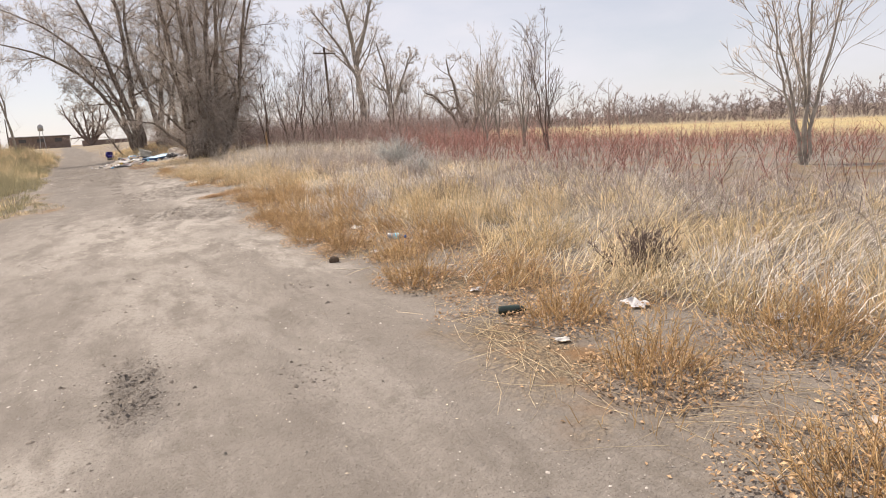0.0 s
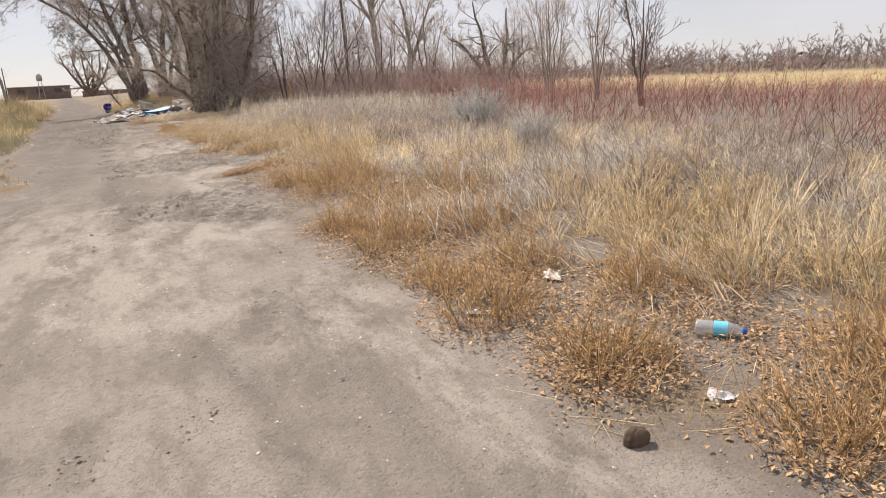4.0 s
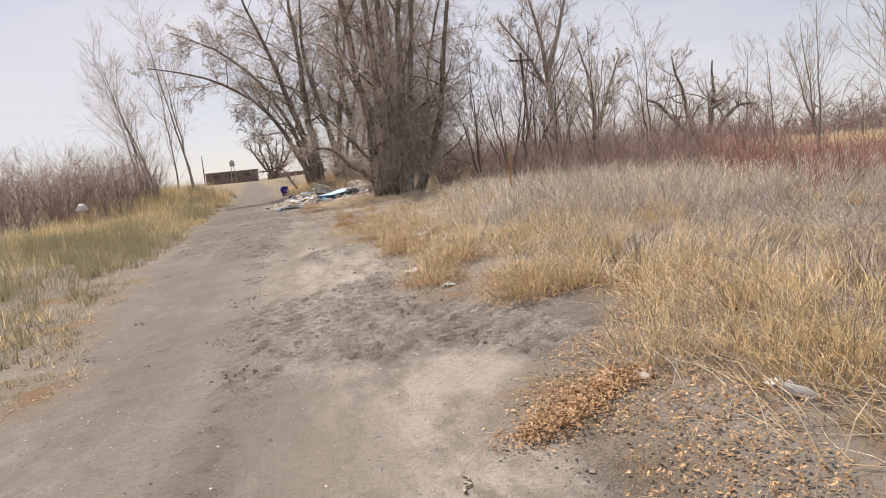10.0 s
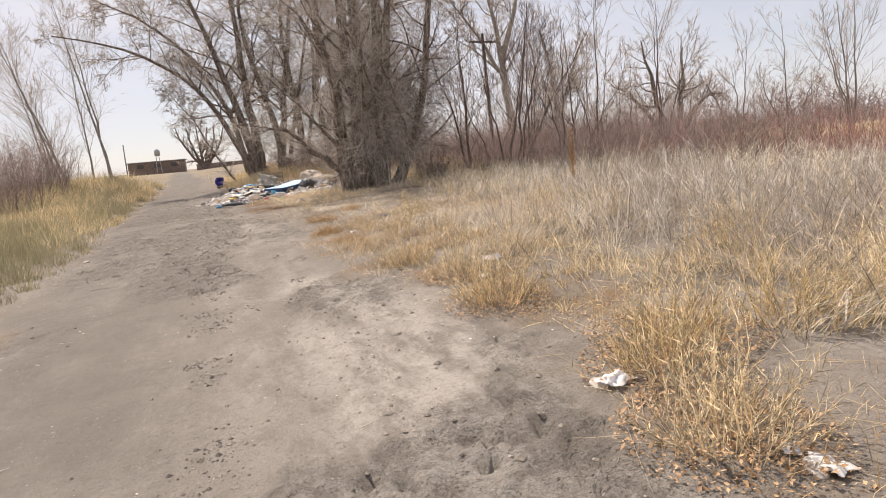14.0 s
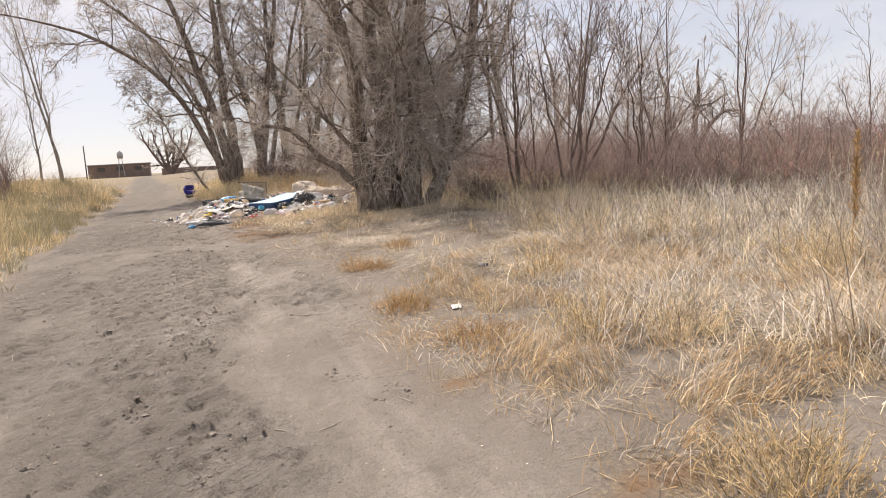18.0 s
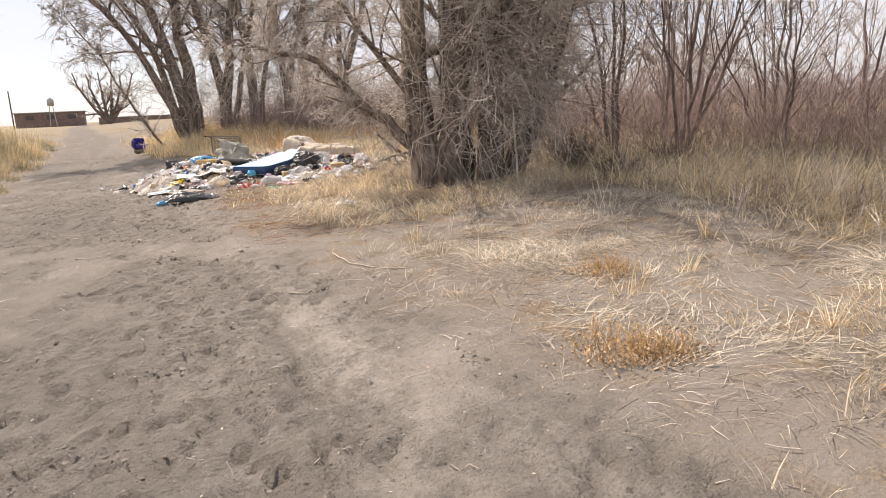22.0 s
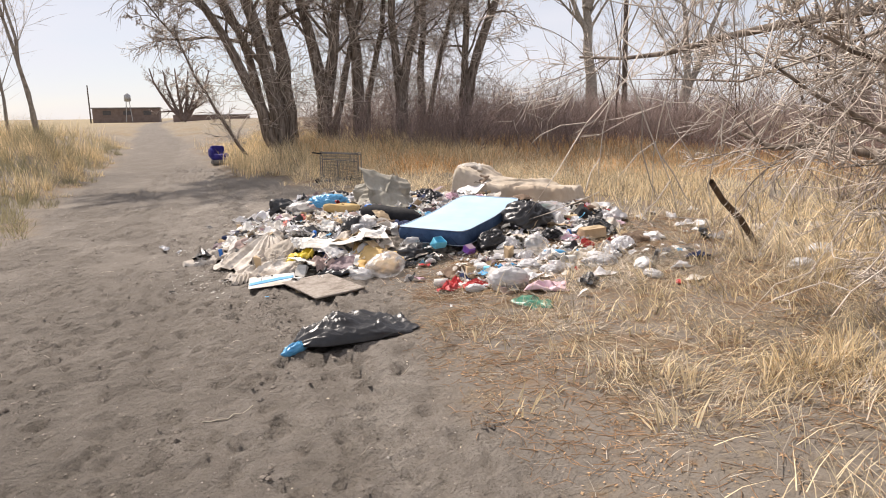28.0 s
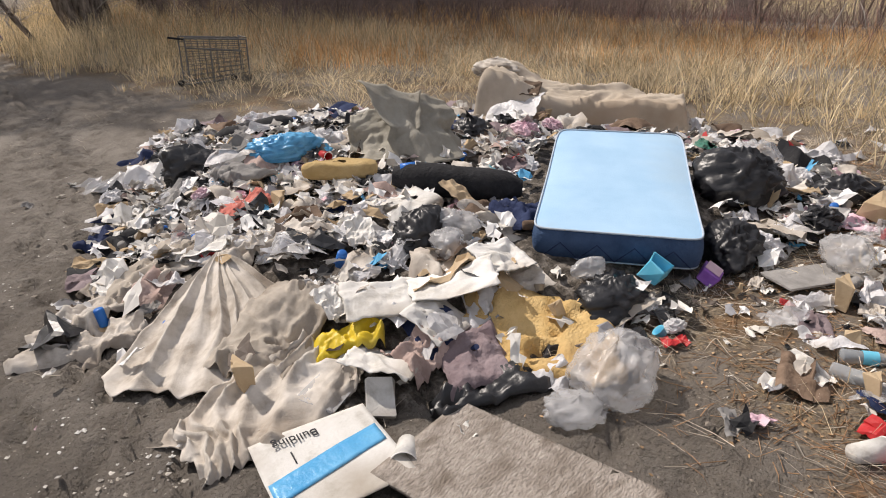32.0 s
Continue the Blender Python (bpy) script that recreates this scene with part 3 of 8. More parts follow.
# the big cottonwood beside the track, seven stems from one stool
big = tree("cottonwood_tree", at_land(5.75, 40.9), [
    ([(-0.75, -0.1, -0.1), (-0.85, 0.0, 1.2), (-0.95, 0.1, 3.3), (-1.55, 0.2, 8.0), (-2.1, 0.4, 13.0)], 0.27, 0.04),
    ([(-0.45, -0.3, -0.1), (-0.4, -0.35, 1.5), (-0.45, -0.3, 4.0), (-0.7, -0.2, 8.2), (-0.9, -0.3, 14.0)], 0.25, 0.04),
    ([(-0.1, 0.25, -0.1), (0.0, 0.3, 2.0), (0.0, 0.4, 8.0), (0.2, 0.6, 14.5)], 0.25, 0.04),
    ([(0.2, -0.35, -0.1), (0.3, -0.4, 1.8), (0.45, -0.5, 5.0), (0.75, -0.5, 8.0), (1.1, -0.5, 13.0)], 0.23, 0.04),
    ([(0.45, 0.1, -0.1), (0.6, 0.2, 2.0), (1.4, 0.4, 8.1), (2.0, 0.5, 13.5)], 0.18, 0.04),
    ([(0.6, -0.15, -0.1), (1.2, -0.2, 1.0), (1.75, -0.2, 2.0), (2.05, -0.2, 3.4), (2.9, -0.2, 8.1), (3.4, -0.1, 12.0)], 0.2, 0.04),
    ([(-0.45, 0.0, 0.35), (-0.95, 0.05, 0.68), (-1.6, 0.05, 1.13), (-2.1, 0.05, 1.7), (-2.45, 0.05, 2.07), (-2.95, 0.05, 2.25), (-3.55, 0.05, 2.38), (-4.1, 0.1, 2.45)], 0.105, 0.014),
], COTTON, rng, BARK, TWIG, "huge bare many-stemmed cottonwood with a skirt of drooping twigs", start=0.12, tips=0.0042, brushy=90, low=0.2)
# drooping shoots round the stool
N = 560
p0 = np.stack([rng.normal(0.34, 0.4, N), -rng.uniform(0.15, 0.75, N), rng.uniform(0.9, 3.8, N)], 1)
p0[::4, 0] = rng.uniform(-1.2, 1.6, len(p0[::4]))
p0[::4, 1] *= -1
d0 = np.stack([1.2 * p0[:, 0], p0[:, 1] * 1.3, rng.uniform(-0.2, 0.7, N)], 1)
p, r = runs(p0, d0, rng.uniform(0.8, 2.7, N), np.full(N, 0.0085), 11, 0.4, -0.2, rng, 0.35)
p[:, :, 2] = np.maximum(p[:, :, 2], 0.05)
p2, r2 = shoots(p, r, 5, 0.15, 1.0, 60, 0.45, 0.65, 5, 0.5, -0.05, rng, 0.4)
p2[:, :, 2] = np.maximum(p2[:, :, 2], 0.04)
skirt = put("skirt", *join([tubes(p, r, 4), twigs(p2, np.maximum(r2, 0.0045))]), TWIG, big, "tangled grey drooping shoots")
N = 130
f = rng.uniform(0.1, 1.0, N)
p0 = np.stack([-0.6 - 3.4 * f, rng.normal(0.05, 0.05, N), np.interp(f, [0, 0.3, 0.5, 0.7, 1.0], [0.6, 1.3, 1.95, 2.25, 2.42])], 1)
p, r = runs(p0, np.stack([rng.normal(-0.3, 0.5, N), rng.normal(0, 0.5, N), rng.uniform(-0.8, 0.8, N)], 1), rng.uniform(0.5, 1.5, N), np.full(N, 0.005), 9, 0.2, -0.16, rng, 0.3)
p[:, :, 2] = np.maximum(p[:, :, 2], 0.1)
p2, r2 = shoots(p, r, 5, 0.1, 1.0, 50, 0.4, 0.6, 4, 0.25, -0.08, rng, 0.4)
put("hanging_tangle", *join([twigs(p, r), twigs(p2, np.maximum(r2, 0.0024))]), TWIG, big, "thin twigs hanging from the low bough")
pole_stick = stems([(0.28, -1.25, 0.0), (0.26, -1.2, 0.7), (0.3, -1.1, 1.3)], 0.022, 0.012, rng=rng, wob=0.01)
put("dead_shoot", *tubes(*pole_stick, 6), TWIG_PALE, skirt, "pale dead shoot reaching the ground")

# grove behind the rubbish
GROVE = [(15, 48, 0.34, 0.36, 8, 0.13, 0.02), (8, 44, 0.52, 0.5, 5, 0.17, -0.01), (7, 42, 0.75, 0.55, 4, 0.18, -0.05), (4, 40, 0.8, 0.7, 2, 0.1, -0.03)]
tree("cottonwood_tree", at_land(3.7, 66, -0.2), [
    ([(0, 0, 0), (-0.4, 0, 2.2), (-1.0, 0, 5.2), (-2.4, 0.2, 10), (-4.4, 0.5, 16)], 0.34, 0.06),
    ([(0.3, 0.4, 0), (0.1, 0.4, 2.5), (-0.2, 0.5, 6.0), (-0.5, 0.6, 11), (-0.8, 0.8, 18)], 0.36, 0.06),
    ([(-0.4, -0.3, 0), (-1.2, -0.4, 2.4), (-2.3, -0.5, 5.1), (-4.4, -0.6, 7.4), (-7.4, -0.8, 8.9), (-11.0, -1.0, 9.7)], 0.2, 0.03),
    ([(-0.3, 0.5, 0), (-0.9, 0.6, 2.6), (-1.7, 0.8, 5.6), (-3.6, 1.2, 8.8), (-6.6, 1.5, 11.4), (-9.5, 1.8, 12.6)], 0.19, 0.03),
    ([(-1.6, -0.6, 0), (-2.7, -0.6, 1.8), (-3.7, -0.6, 4.2), (-5.0, -0.6, 6.0)], 0.06, 0.02),
], GROVE, rng, BARK, TWIG, "leaning bare cottonwood with several thick stems", tips=0.011, brushy=60, group="grove of cottonwoods")
for x, y, parts in ((5.3, 66.5, ((0.8, 0.26), (-0.7, 0.28), (1.9, 0.15))), (7.0, 67.0, ((-0.3, 0.26), (1.3, 0.14))), (8.4, 66.2, ((1.2, 0.22), (-0.2, 0.2))), (9.9, 67.5, ((0.1, 0.18), (1.7, 0.12))), (11.3, 66.4, ((1.7, 0.24), (0.5, 0.18)))):
    tree("cottonwood_tree", at_land(x, y, -0.2), [
        ([(0.25 * k, 0.2 * k, 0), (0.2 * k + dx * 0.3, 0.2 * k, 3), (dx, 0.3 * k, 6), (dx * 1.9 + rng.normal(0, 0.5), 0.3, 11), (dx * 2.6 + rng.normal(0, 1.2), 0.4, 15 + 2 * rng.random())], r0, 0.05) for k, (dx, r0) in enumerate(parts)],
        GROVE, rng, BARK, TWIG, "tall bare cottonwood in the grove behind the rubbish", tips=0.011, brushy=60, group="grove of cottonwoods")

# saplings and small trees beside and behind the cottonwood
for x, y, h, lean in ((9.55, 41.4, 6.2, (-0.03, 0)), (11.45, 41.4, 7.2, (0.12, 0)), (10.65, 40.6, 5.6, (0.22, 0)), (12.9, 43.5, 6.5, (0.05, 0)), (8.2, 43.6, 4.8, (0, 0))):
    sapling("small_tree", at_land(x, y), h, rng, TWIG_DARK, TWIG_DARK, "thin dark bare small tree in the thicket", 3, lean, 0.5, group="small trees in the thicket")
proto = [sapling("small_tree", at_land(16 + 3 * k, 49), 5.2 + k, rng, TWIG_DARK, TWIG, "thin bare small tree in the brown thicket", 3, (0.05, 0), 0.6, group="small trees in the thicket") for k in range(2)]
for x, y, turn in ((12.4, 39.6, 40), (13.8, 41.2, 160), (15.4, 42.2, 250), (11.9, 44.6, 200)):
    copy_thing(proto[turn // 10 % 2], pose(*at_land(x, y), 0, 0, turn))
for k in range(11):
    x, y = (rng.uniform(14, 30), rng.uniform(60, 68)) if k % 4 == 1 else (rng.uniform(17, 28), rng.uniform(40, 56))
    copy_thing(proto[k % 2], pose(*at_land(x, y), 0, 0, rng.uniform(0, 360)))

# young trees by the river and the old spreading one
sapling("young_tree", at_land(15.6, 21.3), 4.6, rng, TWIG_DARK, TWIG_DARK, "young bare tree with upright purple-brown branches", 5, (0, 0), 0.2, 0.9, group="young riverside trees")
sapling("young_tree", at_land(16.3, 27.0), 5.2, rng, PALE_BARK, TWIG, "thin pale bare young tree above the willows", 4, (-0.03, 0), 0.24, group="young riverside trees")
sapling("young_tree", at_land(17.9, 26.2), 4.8, rng, PALE_BARK, TWIG, "thin pale bare young tree above the willows", 4, (0.02, 0), 0.22, group="young riverside trees")
sapling("young_tree", at_land(12.9, 8.8), 5.4, rng, PALE_BARK, TWIG, "thin pale bare young tree above the willows", 5, (0.02, 0), 0.2, group="young riverside trees")
sapling("young_tree", at_land(24, 38), 6.5, rng, PALE_BARK, TWIG, "thin pale bare young tree above the willows", 4, (0, 0), 0.22, group="young riverside trees")
tree("old_tree", at_land(38.3, 67.2, -0.2), [
    ([(0, 0, 0), (-0.3, 0, 3), (-1.2, 0.3, 6), (-2.2, 0.5, 10.5)], 0.42, 0.06), ([(0.4, 0, 0), (0.8, 0, 3), (1.6, 0.2, 6.5), (1.5, 0, 10)], 0.36, 0.06),
    ([(-0.2, 0, 1), (-1.8, 0, 4), (-3.6, 0.4, 6.5), (-5.2, 0.4, 7.0)], 0.25, 0.06), ([(0.6, 0, 1.5), (2.2, 0, 4.5), (4.2, 0, 6.0), (6.0, 0, 5.8)], 0.25, 0.06)],
    [(10, 46, 0.42, 0.45, 8, 0.2, 0.05), (7, 44, 0.55, 0.5, 6, 0.22, 0.06), (6, 42, 0.7, 0.6, 4, 0.2, 0.02), (3, 42, 0.8, 0.7, 2, 0.1, 0.0)], rng, BARK, TWIG, "old bare tree with crooked spreading dark branches", start=0.3, tips=0.012)
tall = [(12, 40, 0.4, 0.42, 8, 0.12, 0.08), (8, 40, 0.52, 0.5, 5, 0.15, 0.06), (6, 40, 0.75, 0.6, 4, 0.16, 0.03), (4, 38, 0.8, 0.7, 2, 0.1, 0.02)]
tree("tall_tree", at_land(36, 94, -0.2), [([(0, 0, 0), (-0.3, 0, 8), (-1.0, 0, 15), (-3, 0, 24)], 0.6, 0.1), ([(-0.9, 0, 13), (1.2, 0, 18), (3.0, 0, 25)], 0.38, 0.08), ([(-0.5, 0, 10), (-3.0, 0, 15), (-7.0, 0, 20)], 0.25, 0.06)],
     tall, rng, PALE_BARK, TWIG, "tall pale bare tree forking high above the thicket", start=0.35, tips=0.015)
tree("tall_tree", at_land(33, 78, -0.2), [([(0, 0, 0), (0.3, 0, 5), (0.2, 0, 9), (-1, 0, 13)], 0.35, 0.06), ([(0.3, 0, 4), (2, 0, 8), (3.5, 0, 12)], 0.25, 0.06)],
     tall, rng, PALE_BARK, TWIG, "grey bare tree behind the brown thicket", start=0.3, tips=0.013)

# left of the track
for x, y, h, lean, f in ((-6.7, 76, 15, (-0.16, 0), 2), (-8.0, 76.5, 11, (-0.05, 0), 1), (-9.8, 76, 13, (-0.28, 0), 2), (-10.4, 77, 12, (-0.22, 0), 1), (-12.5, 84, 12, (-0.15, 0), 2)):
    sapling("slender_tree", at_land(x, y), h, rng, PALE_BARK, TWIG, "slender leaning bare tree on the grassy bank", f, lean, 0.16, 1.5, tips=0.008, group="slender trees on the bank")
tree("round_tree", at_land(-0.6, 150, 0.3), [([(0, 0, 0), (dx * 0.3, 0, 1.2), (dx * 0.8, dy, 4.5), (dx, dy * 1.5, 7.5)], 0.3, 0.08) for dx, dy in ((-4.2, 0), (-2.4, 1), (-0.6, -1), (1.2, 1), (2.6, 0), (4.2, -0.5))],
     [(12, 40, 0.42, 0.5, 5, 0.14, 0.05), (8, 40, 0.5, 0.55, 4, 0.18, 0.02), (6, 42, 0.5, 0.65, 3, 0.2, 0.0)], rng, TWIG_DARK, TWIG, "round bare tree beyond the end of the track", start=0.25, tips=0.016)

# woods across the river and behind the thicket, too far to count
def far_woods(name, x, y, h, label, rng, tips):
    N = len(x)
    p, r = runs(np.stack([x, y, lie(x, y) - 0.3], 1), np.stack([rng.normal(0, 0.2, N), rng.normal(0, 0.2, N), np.ones(N)], 1), h, 0.012 * h, 6, 0.06, 0.03, rng)
    p2, r2 = shoots(p, r, 10, 0.08, 0.97, 48, 0.5, 0.5, 3, 0.12, 0.05, rng)
    p3, r3 = shoots(p2, r2, 6, 0.05, 1.0, 44, 0.6, 0.6, 2, 0.15, 0.03, rng)
    ob = put(name, *join([twigs(p, r), twigs(p2, np.maximum(r2, tips)), twigs(p3, np.maximum(r3, tips * 0.8))]), HAZED_TWIG)
    tagged(ob, label, "woods", kind="stuff")


x, y = rng.uniform(104, 140, 1100), rng.uniform(-60, 260, 1100)
far_woods("far_woods", x - 22 * ss(120, 240, y), y, rng.uniform(2.5, 6.5, 1100) * (0.6 + 0.7 * fbm(y * 0.04, x * 0 + 2, 5)), "hazy brown belt of bare trees across the river", rng, 0.055)
x, y = rng.uniform(16, 82, 190), rng.uniform(88, 135, 190)
far_woods("back_woods", x, y, rng.uniform(3.5, 9, 190), "hazy bare woods behind the brown thicket", rng, 0.028)
x, y = rng.uniform(-90, -24, 50), rng.uniform(85, 140, 50)
far_woods("left_woods", x, y, rng.uniform(3, 6, 50), "low bare trees far beyond the left bank", rng, 0.03)

# ---- thickets and grass ----
def scatter(n, x0, x1, y0, y1, keep, rng):
    """n tries in a rectangle, kept by a share that depends on the place."""
    x, y = rng.uniform(x0, x1, n), rng.uniform(y0, y1, n)
    k = rng.random(n) < keep(x, y)
    return x[k], y[k]


def thicket(name, x, y, h, rng, material, label, spread=0.3, sides=3, r=0.006, n=5):
    z = lie(x, y) - 0.03
    N = len(x)
    d = np.stack([rng.normal(0, spread, N), rng.normal(0, spread, N), np.ones(N)], 1)
    p, q = runs(np.stack([x, y, z], 1), d, h, np.full(N, r) * rng.uniform(0.7, 1.3, N), n, 0.16, 0.02, rng, 0.3)
    parts = [twigs(p, q)]
    if sides:
        p2, q2 = shoots(p, q, sides, 0.15, 0.97, 42, 0.5, 0.6, 2, 0.1, 0.05, rng, 0.4)
        parts.append(twigs(p2, np.maximum(q2, r * 0.5)))
    ob = put(name, *join(parts), material)
    tagged(ob, label, "bush", kind="stuff")


def sward(name, x, y, h, w, lean, material, label, rng):
    V, F = blades(x, y, land(x, y), h, w, lean, rng)
    ob = put(name, V, F, material, smooth=False)
    tagged(ob, label, "grass", kind="stuff")


def tussocks(name, x, y, k, r, h, w, material, label, rng, droop=0.75):
    """Bunches of k blades that spread from each place; r, h: the bunch's radius and height."""
    r, h = np.repeat(r, k), np.repeat(h, k)
    a, q = rng.uniform(0, 2 * np.pi, len(r)), np.sqrt(rng.random(len(r)))
    X, Y = np.repeat(x, k) + r * q * np.cos(a), np.repeat(y, k) + r * q * np.sin(a)
    sway = np.repeat(rng.uniform(0, 2 * np.pi, len(x)), k)
    way = np.where(rng.random(len(r)) < 0.3, sway, a) + rng.normal(0, 0.5, len(r))
    lean = np.clip(0.12 + droop * q * rng.uniform(0.3, 1.2, len(r)), 0.05, 1.05)
    V, F = blades(X, Y, land(X, Y), h * (0.3 + 0.8 * rng.random(len(r)) ** 0.8), rng.uniform(*w, len(r)), lean, rng, way, bow=rng.uniform(0.36, 0.6, (len(r), 1)))
    tagged(put(name, V, F, material, smooth=False), label, "grass", kind="stuff")


def clumps(x, y, s, seed, lo=0.42, hi=0.58):
    return ss(lo, hi, fbm(x * s, y * s, seed))


rng = np.random.default_rng(21)


def willow_line(y):
    return np.interp(y, [-10, 5, 12, 20, 30, 36, 45, 60], [6.5, 7.1, 7.9, 9.4, 10.0, 10.5, 13, 16])


# red willow along the river
x, y = scatter(20000, 6, 30, -8, 62, lambda x, y: ss(-0.6, 1.2, x - willow_line(y)) * (0.2 + 0.8 * clumps(x, y, 0.5, 5)) * (1 - ss(18, 30, x) * 0.6) * (1 - 0.55 * ss(30, 42, y)), rng)
h = rng.uniform(0.45, 1.15, len(x)) * (0.75 + 0.6 * fbm(x * 0.3, y * 0.3, 7)) * (1.12 + 0.33 * ss(14, 30, y)) * (1 - 0.45 * ss(12, 20, x))
k = fbm(x * 0.4, y * 0.4, 19) + rng.normal(0, 0.08, len(x)) > 0.395
thicket("willow_thicket", x[k], y[k], h[k], rng, WILLOW, "dense leafless red willow thicket along the river", 0.36, 5, 0.0075, 4)
thicket("grey_willow", x[~k], y[~k], h[~k] * 0.95, rng, BRUSH, "leafless grey-brown scrub among the red willow", 0.4, 5, 0.0055, 3)
# brown brush round the small trees and under the grove
x, y = scatter(5200, 8, 40, 34, 75, lambda x, y: ss(0, 1.5, x - np.interp(y, [34, 40, 45, 60, 64], [10.5, 8.0, 11.0, 15, 7])) * (0.25 + 0.75 * clumps(x, y, 0.3, 9)) * (1 - 0.55 * ss(22, 40, x)), rng)
thicket("brown_brush", x, y, rng.uniform(1.2, 3.4, len(x)), rng, BRUSH, "dense leafless brown brush behind the dry grass", 0.5, 7, 0.0075, 4)
x, y = scatter(5200, 4.5, 26, 60.5, 74, lambda x, y: (0.35 + 0.65 * clumps(x, y, 0.5, 13)) * ss(4.5, 6, x), rng)
thicket("grey_brush", x, y, rng.uniform(0.9, 2.8, len(x)), rng, BRUSH, "grey-brown leafless brush under the cottonwoods", 0.4, 6, 0.009, 3)
x, y = scatter(2900, 8, 42, 57, 74, lambda x, y: ss(0, 2, y - 57 - 0.06 * x) * (0.4 + 0.6 * clumps(x, y, 0.4, 17, 0.35, 0.5)), rng)
thicket("back_brush", x, y, rng.uniform(1.2, 3.2, len(x)), rng, BRUSH, "dense brown leafless scrub behind the field", 0.55, 6, 0.01, 4)
# shrubs on the far left
x, y = scatter(3400, -26, -7, 46, 80, lambda x, y: ss(0, 1.5, np.interp(y, [46, 52.5, 53.5, 57, 60, 75, 80], [-16, -13, -9, -6.8, -6.6, -8.2, -10.5]) - x) * (0.25 + 0.75 * clumps(x, y, 0.25, 15, 0.3, 0.5)) * (1 - 0.7 * ss(-15, -20, x)), rng)
thicket("shrub_thicket", x, y, rng.uniform(2.4, 5.2, len(x)), rng, BRUSH, "purple-brown leafless shrubs left of the track", 0.34, 6, 0.016, 3)

# golden bunch grass, verge to willow
def open_ground(x, y):
    return 1 - on_track(x, y, 0.2, 0.6)


def trampled(x, y):
    """Where the grass lies flat: the clearing before the big tree and round the rubbish."""
    a = ss(26.5, 29.5, y + 0.5 * x - 1.5) * (1 - ss(38.5, 40, y)) * (1 - ss(5.2, 7.0, x + 1.4 * (vn(x, y, 8) - 0.5)))
    b = np.exp(-(((x - 3.4) / 3.2) ** 6 + ((y - 48.3) / 4.2) ** 6))
    c = np.exp(-(((x - 5.7) / 1.6) ** 4 + ((y - 40.4) / 1.3) ** 4))
    return np.clip(a + b + c, 0, 1)


def grass_keep(x, y):
    return open_ground(x, y) * (1 - 0.95 * soil(x, y)) * (1 - 0.97 * trampled(x, y)) * (1 - 0.85 * ss(-0.5, 2.0, x - willow_line(y))) * (1 - 0.75 * ss(20.5, 24, y) * (1 - ss(37, 41, y)) * ss(3.6, 4.8, x))


def patch(x, y):
    """The patchwork of the verge: low is bare soil, then laid mats, then upright bunches."""
    return fbm(x * 0.62, y * 0.62, 51) + 0.09 * ss(0.9, 2.0, x - right_edge(y)) * (1 - ss(26, 30, y))


def strip(x, y, a=0.5, b=1.7):
    return ss(a, b, x - right_edge(y) + 0.8 * (fbm(x * 0.9, y * 0.9, 57) - 0.5))


x, y = scatter(13500, 2.0, 10, -4, 42, lambda x, y: (0.5 + 0.5 * ss(8, 14, y)) * grass_keep(x, y) * (0.02 + 0.98 * ss(0.5, 0.57, patch(x, y))) * (0.04 + 0.96 * strip(x, y, 0.8, 2.2)) * (1 - 0.65 * ss(4.6, 6.6, x + 0.03 * y + 1.2 * (fbm(x * 0.5, y * 0.5, 59) - 0.5))), rng)
h = rng.uniform(0.2, 0.5, len(x)) * (0.45 + 0.9 * fbm(x * 0.8, y * 0.8, 53)) * (0.45 + 0.55 * strip(x, y, 0.3, 2.4))
k = fbm(x * 0.5, y * 0.5, 71) + rng.normal(0, 0.06, len(x)) > 0.54
for name, k, ml, lab in (("golden_grass", k, GOLD, "dry golden bunch grass on the verge"), ("straw_grass", ~k, STRAW, "pale bleached tussock grass on the verge")):
    tussocks(name, x[k], y[k], 26, rng.uniform(0.03, 0.15, k.sum()), h[k], (0.005, 0.011), ml, lab, rng, 0.85)
# mats of silvery grass laid over by wind and snow
def mats(name, x, y, L, w, material, label, rng, up=0.12, flow=0.25, low=0.8):
    way = 6.28 * 1.6 * vn(x * flow, y * flow, 63) + rng.normal(0, 0.55, len(x))
    V, F = blades(x, y, land(x, y) + 0.017, L, w, rng.uniform(low, 1.185, len(x)), rng, way, rng.uniform(0, up, len(x)) * rng.random(len(x)))
    tagged(put(name, V, F, material, smooth=False), label, "grass", kind="stuff")


x, y = scatter(120000, 2.2, 8.8, -3, 31, lambda x, y: open_ground(x, y) * (1 - 0.85 * soil(x, y)) * (1 - 0.8 * trampled(x, y)) * ss(0.39, 0.44, patch(x, y)) * (1 - 0.8 * ss(0.53, 0.58, patch(x, y))) * strip(x, y) * (1 - 0.8 * ss(-0.3, 1.5, x - willow_line(y))), rng)
k = fbm(x * 0.6, y * 0.6, 75) + rng.normal(0, 0.09, len(x)) > 0.45
mats("silver_grass", x[k], y[k], rng.uniform(0.14, 0.46, k.sum()), rng.uniform(0.005, 0.01, k.sum()), SILVER, "matted silver-grey dead grass laid over", rng)
mats("laid_straw", x[~k], y[~k], rng.uniform(0.14, 0.46, (~k).sum()), rng.uniform(0.005, 0.01, (~k).sum()), STRAW, "matted straw-coloured grass laid over", rng)
